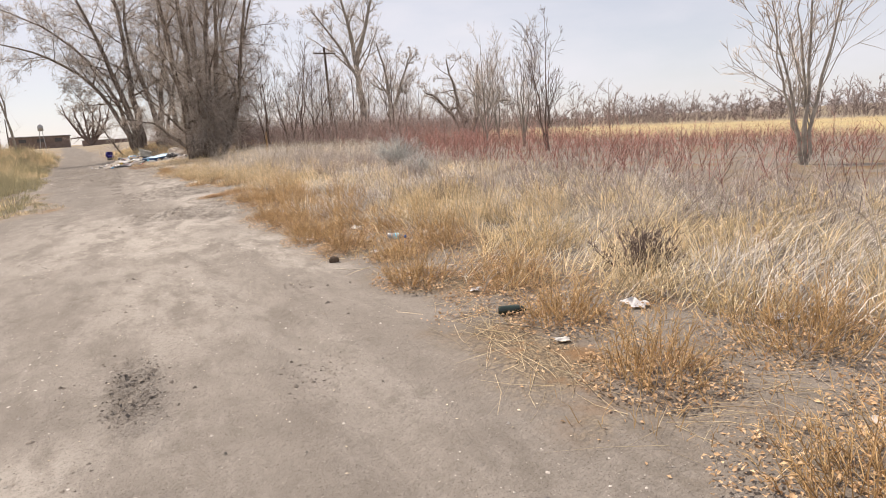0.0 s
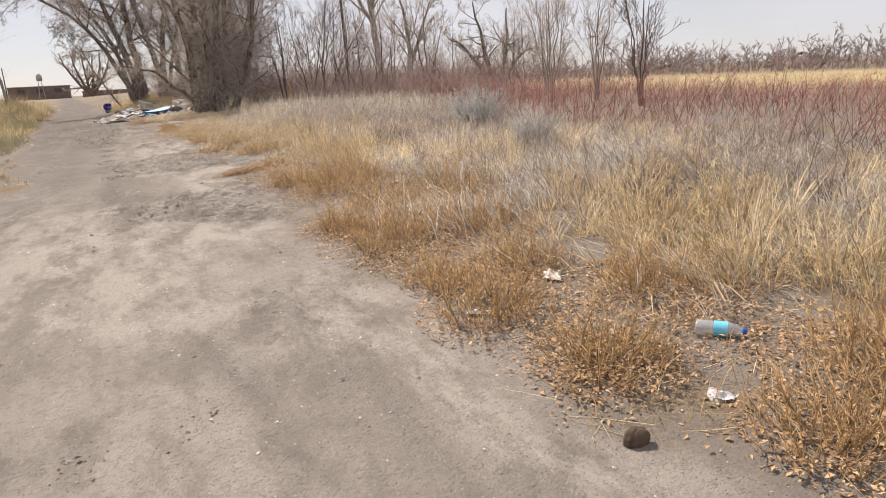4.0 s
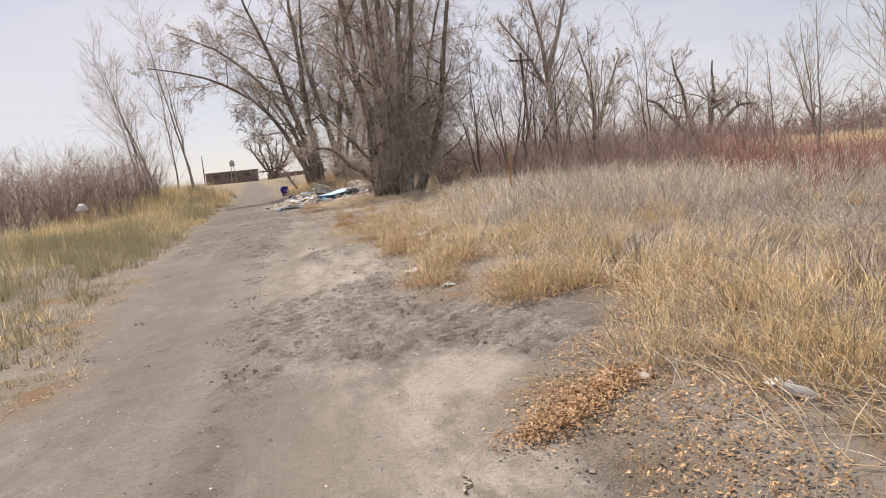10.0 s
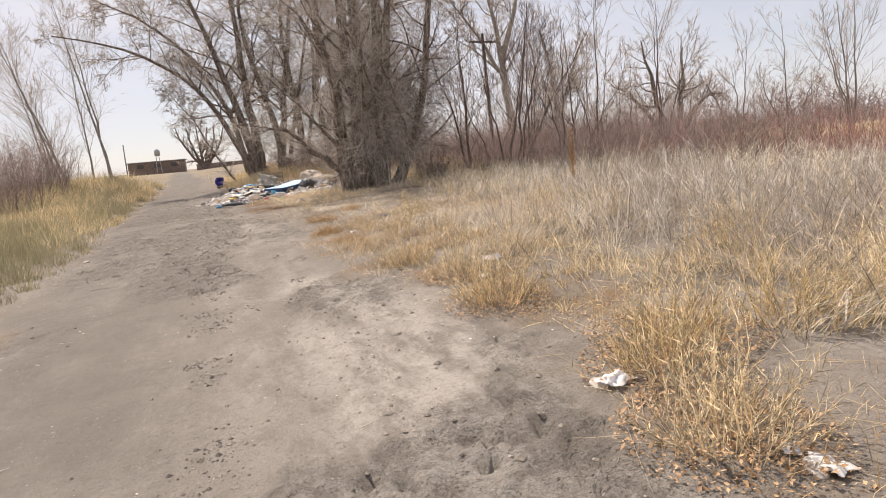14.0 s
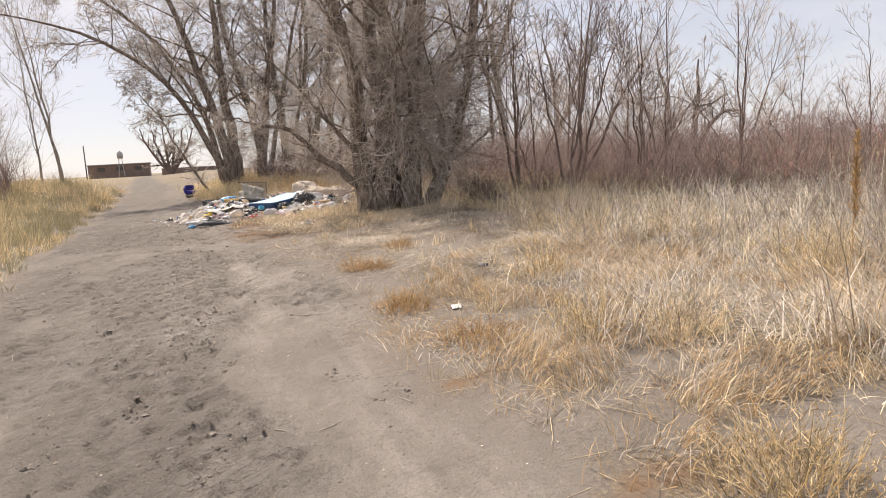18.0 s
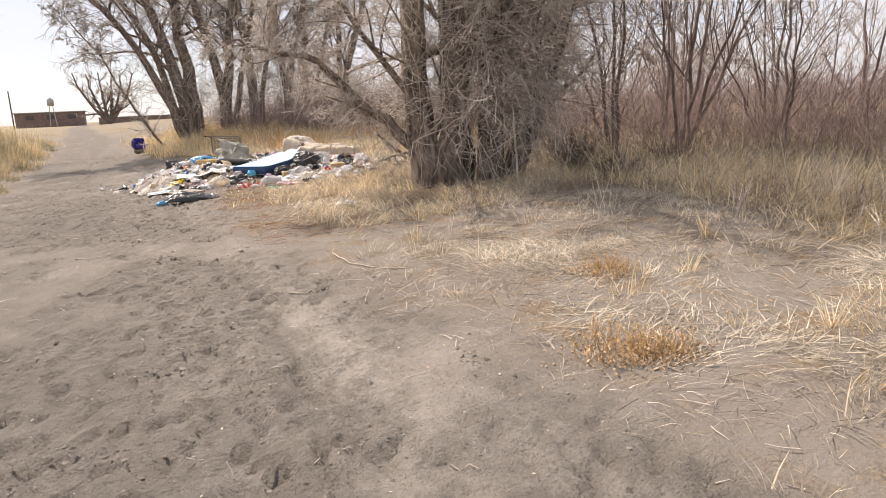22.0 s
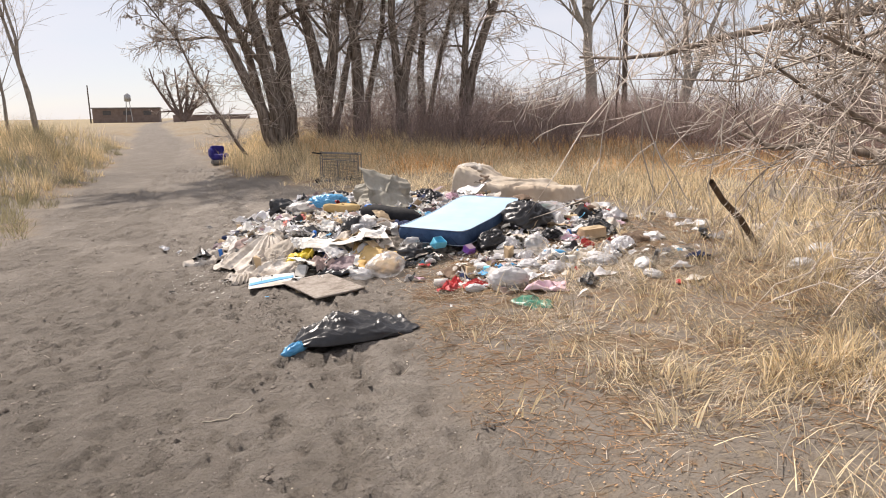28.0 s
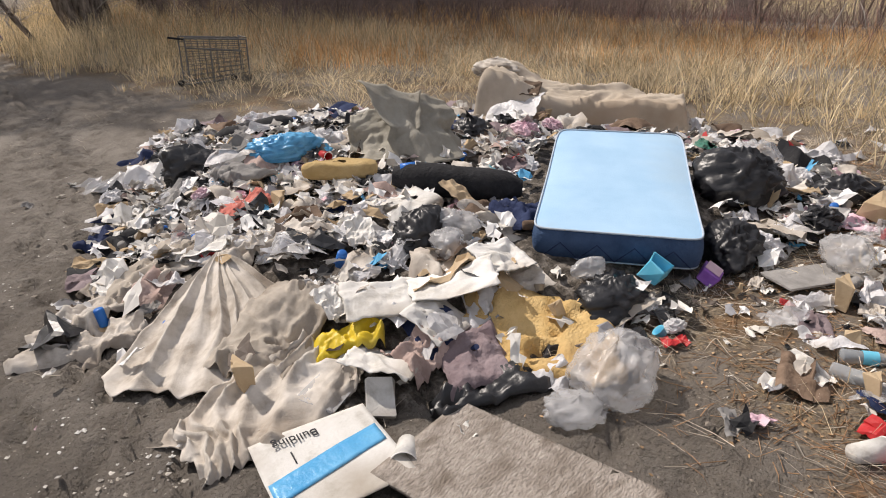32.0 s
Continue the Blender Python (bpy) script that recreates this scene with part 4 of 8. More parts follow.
def slump(x, y):
    """Matted grass in and round the clearing."""
    a = ss(26, 29, y) * (1 - ss(38, 40, y)) * ss(0, 1.6, x - np.interp(y, [26, 30, 33, 38], [2.9, 3.1, 4.8, 5.7]) + 0.8 * (vn(x, y, 9) - 0.5)) * (0.15 + 0.85 * clumps(x, y, 0.9, 145, 0.44, 0.54))
    b = 0.7 * (1 - 0.7 * ss(42, 43.2, y) * (1 - ss(5.0, 6.5, x))) * ss(38, 40, y) * (1 - ss(45.6, 46.6, y)) * ss(0.3, 1.3, x - right_edge(y)) * (0.35 + 0.65 * clumps(x, y, 0.9, 147, 0.4, 0.52))
    return (a + b) * (1 - 0.9 * np.exp(-(((x - 5.7) / 1.7) ** 4 + ((y - 40.6) / 1.0) ** 4))) * (1 - 0.85 * np.exp(-(((x - 3.6) / 1.5) ** 4 + ((y - 46) / 1.6) ** 4)))


x, y = scatter(60000, 2.0, 9.5, 26, 46.6, lambda x, y: open_ground(x, y) * slump(x, y), rng)
k = fbm(x * 0.7, y * 0.7, 149) + rng.normal(0, 0.08, len(x)) > 0.45
mats("slumped_grass", x[k], y[k], rng.uniform(0.1, 0.38, k.sum()) * (1 + 0.8 * ss(5.5, 7, x[k])), rng.uniform(0.004, 0.008, k.sum()), STRAW, "slumped straw-coloured grass round the clearing", rng, 0.1, low=1.02)
mats("slumped_reeds", x[~k], y[~k], rng.uniform(0.1, 0.36, (~k).sum()), rng.uniform(0.004, 0.008, (~k).sum()), DULL_REED, "slumped bleached reeds round the clearing", rng, 0.08, low=1.02)
# grey stalks
x, y = scatter(1900, 3.4, 11, 17, 42, lambda x, y: (0.3 + 0.7 * ss(26, 28.5, y)) * open_ground(x, y) * (1 - trampled(x, y)) * ss(19, 24, y) * (1 - 0.97 * ss(29.5, 32, y)) * ss(4.2, 5.6, x + 0.02 * y) * (0.1 + 0.9 * clumps(x, y, 0.7, 81, 0.44, 0.55)) * (1 - 0.7 * ss(0, 2.5, x - willow_line(y))), rng)
tussocks("reed_tussocks", x, y, 26, rng.uniform(0.1, 0.3, len(x)), rng.uniform(0.4, 0.95, len(x)) * (0.5 + 1.0 * fbm(x * 1.1, y * 1.1, 89)) * (1 + 0.25 * ss(5.0, 6.5, x) * ss(26, 29, y)), (0.006, 0.012), DULL_REED, "bleached reeds before the thicket", rng, 1.05)
x, y = scatter(330, 5.8, 11, 32, 40.5, lambda x, y: ss(0, 1.0, x - np.interp(y, [32, 36, 38, 40.5], [5.6, 5.9, 7.0, 8.2])) * (0.15 + 0.85 * clumps(x, y, 0.8, 187, 0.42, 0.54)) * (1 - 0.7 * ss(9, 11, x)), rng)
tussocks("tall_straw", x, y, 34, rng.uniform(0.12, 0.34, len(x)), rng.uniform(0.35, 0.8, len(x)), (0.006, 0.012), STRAW, "tall bleached grass slumping beside the clearing", rng, 1.6)
x, y = scatter(26000, 5.4, 10.5, 31, 38.2, lambda x, y: np.exp(-((x - np.interp(y, [31, 35, 38.2], [5.9, 6.7, 7.9]) - 0.7) / 0.8) ** 2) * (0.1 + 0.9 * clumps(x, y, 1.2, 209, 0.42, 0.54)), rng)
mats("laid_stalks", x, y, rng.uniform(0.25, 0.75, len(x)), rng.uniform(0.004, 0.009, len(x)), STRAW, "long bleached stalks laid over beside the clearing", rng, 0.3, 1.2, 0.95)
for nm, ml, lab, line, lo in (("slumped_mounds", STRAW, "slumped mounds of straw-coloured grass before the thicket", (5.8, 6.6, 7.6, 8.6), 0.0), ("olive_mounds", OLIVE, "olive-brown mounds of slumped grass under the thicket", (7.6, 8.0, 7.2, 6.9), 0.5)):
    x, y = scatter(230, 5.5, 12, 31, 43, lambda x, y: np.exp(-((x - np.interp(y, [31, 36, 39, 43], line) - 0.9 - lo) / 0.9) ** 2) * (0.1 + 0.9 * clumps(x, y, 1.1, 201, 0.4, 0.5)), rng)
    tussocks(nm, x, y, 130, rng.uniform(0.25, 0.5, len(x)), rng.uniform(0.3, 0.75, len(x)), (0.005, 0.01), ml, lab, rng, 1.7)
for nm, ml, lab, sd in (("silver_weeds", SILVER, "silver-grey branching dead weeds before the thicket", 171), ("pale_weeds", REED, "pale branching dead weeds before the thicket", 173)):
    x, y = scatter(6500, 4.2, 12, 20, 43, lambda x, y: open_ground(x, y) * (1 - trampled(x, y)) * ss(21, 26, y) * (1 - ss(32.5, 35, y)) * ss(4.5, 6.0, x + 0.02 * y) * (0.06 + 0.94 * clumps(x, y, 0.75, sd, 0.45, 0.55)) * (1 - 0.6 * ss(0.5, 3.5, x - willow_line(y))), rng)
    thicket(nm, x, y, rng.uniform(0.35, 0.85, len(x)) * (0.65 + 0.7 * fbm(x * 0.8, y * 0.8, sd + 1)), rng, ml, lab, 0.38, 6, 0.006, 4)
x, y = scatter(5500, 3.2, 11, -4, 40, lambda x, y: open_ground(x, y) * (1 - trampled(x, y)) * clumps(x, y, 0.6, 87, 0.5, 0.62) * ss(0.9, 2.2, x - right_edge(y)) * (1 - 0.7 * ss(0, 2.5, x - willow_line(y))), rng)
thicket("weed_stalks", x, y, rng.uniform(0.3, 0.75, len(x)), rng, BRUSH, "thin reddish-brown dead weed stalks", 0.3, 4, 0.0042, 3)
x, y = scatter(11000, 4.4, 11, -4, 42, lambda x, y: open_ground(x, y) * (1 - trampled(x, y)) * ss(4.8, 6.4, x + 0.03 * y + 1.2 * (fbm(x * 0.5, y * 0.5, 59) - 0.5)) * (0.12 + 0.88 * clumps(x, y, 0.8, 151, 0.42, 0.54)) * (1 - 0.85 * ss(-0.3, 1.2, x - willow_line(y))) * (1 - 0.75 * ss(33, 36, y)), rng)
thicket("violet_brush", x, y, rng.uniform(0.25, 0.75, len(x)) * (0.7 + 0.7 * fbm(x * 0.6, y * 0.6, 153)), rng, VIOLET, "grey-violet dead brush before the willows", 0.5, 5, 0.006, 4)
# dark upright shrublets, clump by clump
for _ in range(70):
    cx, cy = rng.uniform(4.2, 9.8), rng.uniform(6, 40)
    if trampled(cx, cy) > 0.1 or cx > willow_line(cy) + 0.5:
        continue
    n = int(rng.integers(14, 34))
    d = np.stack([rng.normal(0, 0.2, n), rng.normal(0, 0.2, n), np.ones(n)], 1)
    p, q = runs(np.stack([rng.normal(0, 0.06, n), rng.normal(0, 0.06, n), np.zeros(n)], 1), d, rng.uniform(0.3, 0.62, n) * rng.uniform(0.6, 1.0), np.full(n, 0.0042), 5, 0.1, 0.02, rng, 0.4)
    p2, q2 = shoots(p, q, 6, 0.3, 1.0, 30, 0.35, 0.7, 2, 0.1, 0.05, rng, 0.5)
    ob = put("dead_weed", *join([twigs(p, q), twigs(p2, np.maximum(q2, 0.0022))]), BRUSH if rng.random() < 0.7 else TWIG, m=pose(*at_land(cx, cy)))
    tagged(ob, "dead purple-brown weed standing among the grass", "weed", "dead weeds among the grass")
# grey-violet dead brush in patches among the grass
x, y = scatter(6500, 3.0, 9.5, -4, 34, lambda x, y: open_ground(x, y) * (1 - trampled(x, y)) * clumps(x, y, 0.7, 83, 0.54, 0.62) * ss(0.5, 1.6, x - right_edge(y)), rng)
thicket("dead_brush", x, y, rng.uniform(0.15, 0.4, len(x)), rng, TWIG, "low grey-violet dead brush among the grass", 0.8, 4, 0.0042, 3)
x, y = scatter(6000, 2.8, 8, -3, 15, lambda x, y: open_ground(x, y) * (1 - 0.9 * soil(x, y)) * clumps(x, y, 0.9, 207, 0.45, 0.56) * ss(0.7, 1.6, x - right_edge(y)) * (1 - 0.7 * ss(5.5, 7.5, x)), rng)
thicket("silver_brush", x, y, rng.uniform(0.14, 0.42, len(x)), rng, SILVER, "low silver-grey twiggy weeds on the verge", 0.6, 6, 0.0036, 3)
# olive undergrowth beside and behind the cottonwood
x, y = scatter(6500, 6.8, 19, 33, 47, lambda x, y: ss(0, 1.2, x - np.interp(y, [33, 37.5, 39, 41, 46], [8.4, 8.3, 7.2, 6.8, 8.5])) * (0.3 + 0.7 * clumps(x, y, 0.7, 185, 0.4, 0.55)), rng)
k = rng.random(len(x)) < 0.55
thicket("dark_undergrowth", x[k], y[k], rng.uniform(0.6, 1.6, k.sum()) * (1 + 0.5 * ss(9, 12, x[k])), rng, BRUSH, "dark tangled leafless undergrowth beside the cottonwood", 0.6, 8, 0.0065, 4)
x, y = x[~k], y[~k]
thicket("olive_weeds", x, y, rng.uniform(0.35, 0.9, len(x)), rng, OLIVE, "olive-grey tangled undergrowth beside the cottonwood", 0.6, 8, 0.006, 4)
# tan mats at the clearing's near side
x, y = scatter(90000, 2.0, 7, 25.5, 33, lambda x, y: open_ground(x, y) * (1 - 0.9 * soil(x, y)) * ss(0, 0.6, x - np.interp(y, [25.5, 28, 30.5, 33], [2.3, 2.1, 2.4, 3.2])) * (0.04 + 0.96 * clumps(x, y, 1.5, 203, 0.46, 0.54)) * (1 - 0.6 * ss(31, 33, y)), rng)
k = rng.integers(0, 3, len(x)) + (fbm(x * 1.4, y * 1.4, 205) > 0.5)
for nm, j, ml, lab in (("tan_mat", 0, STRAW, "tan"), ("dull_mat", 1, DULL_REED, "grey-brown"), ("rusty_mat", 2, RUSTY, "rust-brown"), ("pale_mat", 3, PRESSED, "pale")):
    q = k == j
    mats(nm, x[q], y[q], rng.uniform(0.04, 0.2, q.sum()), rng.uniform(0.003, 0.008, q.sum()), ml, "low mats of " + lab + " dead grass at the clearing", rng, 0.07, 2.6, 0.7)
# laid-over tufts in the clearing
x, y = scatter(700, 2.2, 8, 26, 42, lambda x, y: (1 - on_track(x, y, 0.4)) * clumps(x, y, 0.6, 85, 0.45, 0.6), rng)
tussocks("laid_grass", x, y, 22, rng.uniform(0.1, 0.25, len(x)), rng.uniform(0.08, 0.26, len(x)), (0.004, 0.008), REED, "bleached grass laid flat in the clearing", rng, 1.6)
# orange-brown low weeds along the verge
def weed_bush(cx, cy, r, h, material, label, group):
    """A dry bushy annual: many upright stems from one root, each set with short side twigs."""
    n = int(50 + 260 * r)
    q, a = np.sqrt(rng.random(n)), rng.uniform(0, 6.28, n)
    edge = r * (0.75 + 0.5 * vn(2 + np.cos(a) * 1.2 + cx * 3, 2 + np.sin(a) * 1.2 + cy * 3, 5))
    base = np.stack([0.8 * edge * q * np.cos(a), 0.8 * edge * q * np.sin(a), 0 * q], 1) + rng.normal(0, 0.05, (n, 3)) * [1, 1, 0]
    base[:, 2] = land(cx + base[:, 0], cy + base[:, 1]) - float(land(cx, cy)) - 0.01
    tilt = q * (0.35 + 0.5 * rng.random(n))
    d = np.stack([np.cos(a) * tilt + rng.normal(0, 0.22, n), np.sin(a) * tilt + rng.normal(0, 0.22, n), np.ones(n)], 1)
    p, w = runs(base, d, h * (0.22 + 0.85 * rng.random(n) ** 0.8) * (1.1 - 0.62 * q ** 2), np.full(n, 0.003), 4, 0.16, 0.0, rng, 0.4)
    p2, w2 = shoots(p, w, 8, 0.12, 0.98, 46, 0.26, 0.8, 2, 0.1, 0.05, rng, 0.5)
    root = new("weed_bush")
    root.matrix_basis = pose(cx, cy, float(land(cx, cy)))
    tagged(root, label, "weed", group)
    tagged(put("stalk", *twigs(p, w), material, root), "thin dry stems", kind="stuff")
    tagged(put("brush", *twigs(p2, np.maximum(w2, 0.0026)), material, root), "fine dry side twigs", kind="stuff")


rust = [(2.62, 10.45, 0.5), (3.05, 13.3, 0.55), (3.5, 14.2, 0.55), (2.45, 11.3, 0.3), (3.05, 9.1, 0.32), (2.42, 9.15, 0.2), (2.42, 8.4, 0.35), (3.4, 8.1, 0.4), (2.85, 14.5, 0.42), (3.25, 12.05, 0.4), (2.5, 7.5, 0.28), (2.75, 6.5, 0.25), (2.45, 5.4, 0.3), (3.4, 6.7, 0.4), (2.75, 3.6, 0.3), (3.05, 4.7, 0.3), (3.5, 2.3, 0.4), (2.5, 2.5, 0.3), (2.3, 1.2, 0.4), (3.1, 1.2, 0.4), (2.7, 0.2, 0.45), (3.45, 10.4, 0.45), (3.95, 11.9, 0.45), (2.7, 33.3, 0.26), (3.7, 34.6, 0.25), (2.45, 30.5, 0.3), (2.47, 30.8, 0.22), (2.9, 33.1, 0.2), (2.6, 29.2, 0.3)]
for cx, cy, cr in rust:
    weed_bush(cx, cy, cr, (0.3 + 0.55 * cr) * (0.55 if cy > 26 else 1.0), RUSTY, "bushy rust-brown dry weed at the verge", "rusty weeds along the verge")
gold = [(2.66, 21.1, 0.34), (3.25, 19.5, 0.34), (2.95, 21.9, 0.35), (3.6, 20.3, 0.4), (2.85, 24.0, 0.36), (3.35, 22.3, 0.4), (3.0, 25.3, 0.34), (4.5, 20.6, 0.42), (4.4, 18.7, 0.42), (3.9, 17.9, 0.35), (3.75, 16.3, 0.34), (2.75, 26.4, 0.32), (3.85, 26.0, 0.36), (4.15, 8.95, 0.42), (3.9, 5.4, 0.38), (3.6, 3.7, 0.32)]
while len(gold) < 44:
    cx, cy = rng.uniform(3.3, 6.6), rng.uniform(1.0, 31.0)
    if soil(cx, cy) < 0.2 and clumps(cx, cy, 0.6, 177, 0.4, 0.5) > 0.5 and min((cx - u) ** 2 + (cy - v) ** 2 for u, v, _ in gold + rust) > 0.3 and not (8.5 < cy < 17 and cx < 4.6):
        gold.append((cx, cy, rng.uniform(0.26, 0.42)))
for k, (cx, cy, cr) in enumerate(gold):
    weed_bush(cx, cy, cr, (0.34 + 0.6 * cr) * rng.uniform(0.85, 1.1), GOLD if k % 3 else STRAW, "bushy golden dry weed behind the verge", "golden weeds behind the verge")
x, y = scatter(30000, 1.8, 6.5, -3, 30, lambda x, y: open_ground(x, y) * np.exp(-((x - right_edge(y) - 0.5) / 0.7) ** 2) * clumps(x, y, 0.9, 61, 0.45, 0.6), rng)
sward("rusty_weeds", x, y, rng.uniform(0.05, 0.24, len(x)), rng.uniform(0.003, 0.006, len(x)), rng.uniform(0.3, 1.0, len(x)), RUSTY, "low rusty dry weeds along the track edge", rng)
# left verge
x, y = scatter(12500, -14, -0.9, 3, 80, lambda x, y: ss(3, 18, y) * ss(-14, -9, x) * open_ground(x, y) * ss(0, 0.4, left_edge(y) - x + 0.2) * (0.3 + 0.7 * clumps(x, y, 0.8, 91, 0.4, 0.55)) * (1 - 0.4 * ss(50, 75, y)), rng)
h = rng.uniform(0.25, 0.7, len(x)) * (0.55 + 0.45 * ss(24, 29, y)) * (1 + 0.35 * ss(34, 42, y)) * (0.4 + 0.75 * ss(0, 1.5, left_edge(y) - x)) * (0.7 + 0.5 * fbm(x * 0.5, y * 0.5, 93)) * (1 + 0.4 * ss(55, 70, y))
k = clumps(x, y, 0.35, 95) + 0.3 * ss(46, 58, y) - 0.5 * (1 - ss(38, 50, y)) > rng.random(len(x)) * 0.7 + 0.3
for name, k, ml, lab in (("verge_grass", k, GOLD, "dry golden grass left of the track"), ("olive_grass", ~k, OLIVE, "olive-tinged dry grass left of the track")):
    tussocks(name, x[k], y[k], 16, rng.uniform(0.08, 0.22, k.sum()), h[k], (0.008, 0.015), ml, lab, rng)
# field behind and beside the rubbish
def field_keep(x, y):
    return open_ground(x, y) * (1 - 0.985 * trampled(x, y)) * (1 - np.exp(-(((x - 5.7) / 2.0) ** 4 + ((y - 40.6) / 1.6) ** 4))) * ss(1.5, 3.0, x)


x, y = scatter(4400, 1.5, 17, 41.5, 66, lambda x, y: (1 - 0.5 * ss(49, 53, y)) * field_keep(x, y) * (0.45 + 0.55 * clumps(x, y, 0.6, 101, 0.4, 0.55)) * (1 - 0.5 * ss(58, 66, y)), rng)
tussocks("field_grass", x, y, 16, rng.uniform(0.08, 0.24, len(x)), rng.uniform(0.3, 0.75, len(x)) * (0.7 + 0.5 * fbm(x * 0.5, y * 0.5, 103)) * (1 - 0.7 * (1 - ss(46, 48.5, y)) * (1 - ss(4.6, 6.2, x))) * (1 - 0.75 * (1 - ss(55.2, 57.2, y + 0.35 * (x - 5))) * (1 - ss(6.4, 8.0, x)) * ss(50, 52, y)), (0.008, 0.018), STRAW, "dry straw-coloured field grass round the rubbish", rng, 1.05)
x, y = scatter(42000, 4, 20, 48, 66, lambda x, y: field_keep(x, y) * ss(0, 2.5, y - 54.6 + 0.85 * np.clip(x - 5, -1, 8)) * (0.4 + 0.6 * clumps(x, y, 0.5, 107, 0.4, 0.55)), rng)
k = rng.random(len(x)) < 0.5 + 0.5 * ss(0, 3, y - 54.6 + 0.85 * np.clip(x - 5, -1, 8))
h = rng.uniform(0.15, 0.65, len(x)) * (0.45 + 0.9 * fbm(x * 0.9, y * 0.9, 211))
sward("orange_grass", x[k], y[k], h[k], rng.uniform(0.008, 0.016, k.sum()), rng.uniform(0.1, 0.95, k.sum()), ORANGE, "tall orange dry grass before the thicket", rng)
sward("tan_grass", x[~k], y[~k], h[~k] * 0.75, rng.uniform(0.008, 0.016, (~k).sum()), rng.uniform(0.3, 1.05, (~k).sum()), STRAW, "tan dry grass slumping behind the rubbish", rng)
x, y = scatter(26000, 0.2, 9, 56.5, 76, lambda x, y: open_ground(x, y) * ss(0, 0.8, x - right_edge(y)) * clumps(x, y, 0.5, 111, 0.35, 0.5), rng)
sward("mound_grass", x, y, rng.uniform(0.3, 0.8, len(x)), rng.uniform(0.008, 0.014, len(x)), rng.uniform(0.1, 0.7, len(x)), GOLD, "tufted golden grass mound below the cottonwoods", rng)
x, y = scatter(26000, 2.6, 11, 50.5, 60, lambda x, y: field_keep(x, y) * ss(0, 1.5, x - right_edge(y)) * (0.15 + 0.85 * clumps(x, y, 1.1, 213, 0.42, 0.54)), rng)
mats("field_straw", x, y, rng.uniform(0.2, 0.5, len(x)), rng.uniform(0.006, 0.013, len(x)), STRAW, "slumped straw in the field behind the rubbish", rng, 0.2, 1.5, 0.85)
# far meadow tufts across the river and on the bank
x, y = scatter(9000, 55, 108, -30, 130, lambda x, y: 0.4 + 0.6 * clumps(x, y, 0.15, 117), rng)
sward("meadow_grass", x, y, rng.uniform(0.06, 0.18, len(x)), rng.uniform(0.05, 0.1, len(x)), rng.uniform(0.6, 1.1, len(x)), GOLD, "yellow meadow on the far river bank", rng)
x, y = scatter(2600, 84, 116, -40, 150, lambda x, y: ss(92, 104, x), rng)
thicket("far_brush", x, y, rng.uniform(1.2, 2.8, len(x)), rng, HAZED_TWIG, "dull brown brush line across the river", 0.4, 3, 0.035, 3)

# sage bush
def bush(name, x, y, h, material, label, n=260):
    a = rng.uniform(0, 6.28, n)
    d = np.stack([np.cos(a) * 0.6, np.sin(a) * 0.6, rng.uniform(0.4, 1.4, n)], 1)
    p, r = runs(np.zeros((n, 3)) + rng.normal(0, 0.07, (n, 3)) * [1, 1, 0], d, rng.uniform(0.5, 1.1, n) * h, np.full(n, 0.006), 5, 0.14, 0.03, rng, 0.3)
    p2, r2 = shoots(p, r, 6, 0.3, 1, 35, 0.3, 0.7, 3, 0.15, 0.05, rng, 0.5)
    ob = put(name, *join([twigs(p, r), twigs(p2, np.maximum(r2, 0.0035))]), material, m=pose(*at_land(x, y)))
    tagged(ob, label, "bush")


bush("sage_bush", 7.85, 18.1, 1.15, SAGE, "round silver-grey sagebrush before the willows")
bush("sage_bush", 6.6, 14.0, 0.7, SAGE, "low silver-grey sagebrush among the grass", 160)
bush("dark_weed", 3.95, 4.1, 0.5, TWIG_DARK, "tangled dark dead weed in the grass", 150)
bush("dark_weed", 4.9, 9.7, 0.4, TWIG_DARK, "tangled dark dead weed in the grass", 110)
for bx, by, bh in ((7.9, 40.6, 1.2), (9.1, 39.4, 1.0), (7.5, 38.9, 0.6)):
    bush("brown_bush", bx, by, bh, TWIG_DARK, "dark leafless undergrowth beside the cottonwood", 110)
bush("brown_bush", 5.9, 41.9, 1.3, TWIG, "grey leafless undergrowth beside the cottonwood", 150)

# leaf litter, straw, pebbles and clods
def litter(name, x, y, s, material, label, rng, flat=0.2, cat="leaves", pile=0.0):
    n = len(x)
    a, t1, t2 = rng.uniform(0, 6.28, n), rng.normal(0, flat, n), rng.normal(0, flat, n)
    u = np.stack([np.cos(a), np.sin(a), t1], 1) * s[:, None]
    v = np.stack([-np.sin(a), np.cos(a), t2], 1) * (s * rng.uniform(0.5, 0.8, n))[:, None]
    c = np.stack([x, y, land(x, y) + 0.003 + rng.uniform(0.02, 0.3, n) * s + pile * rng.random(n)], 1)
    lift = np.zeros((n, 3))
    lift[:, 2] = s * rng.uniform(0.0, 0.4, n)
    V = np.stack([c - u, c - v * 0.8 + lift, c + u, c + v + lift], 1).reshape(-1, 3)
    k = np.arange(n)[:, None] * 4
    ob = put(name, V, np.concatenate([k + [0, 1, 2], k + [0, 2, 3]]), material, smooth=False)
    tagged(ob, label, cat, kind="stuff")


def drift(x, y):
    return ss(0.47, 0.54, fbm(x * 1.15, y * 1.15, 121)) * np.exp(-((x - right_edge(y) - 0.75) / 1.0) ** 4)


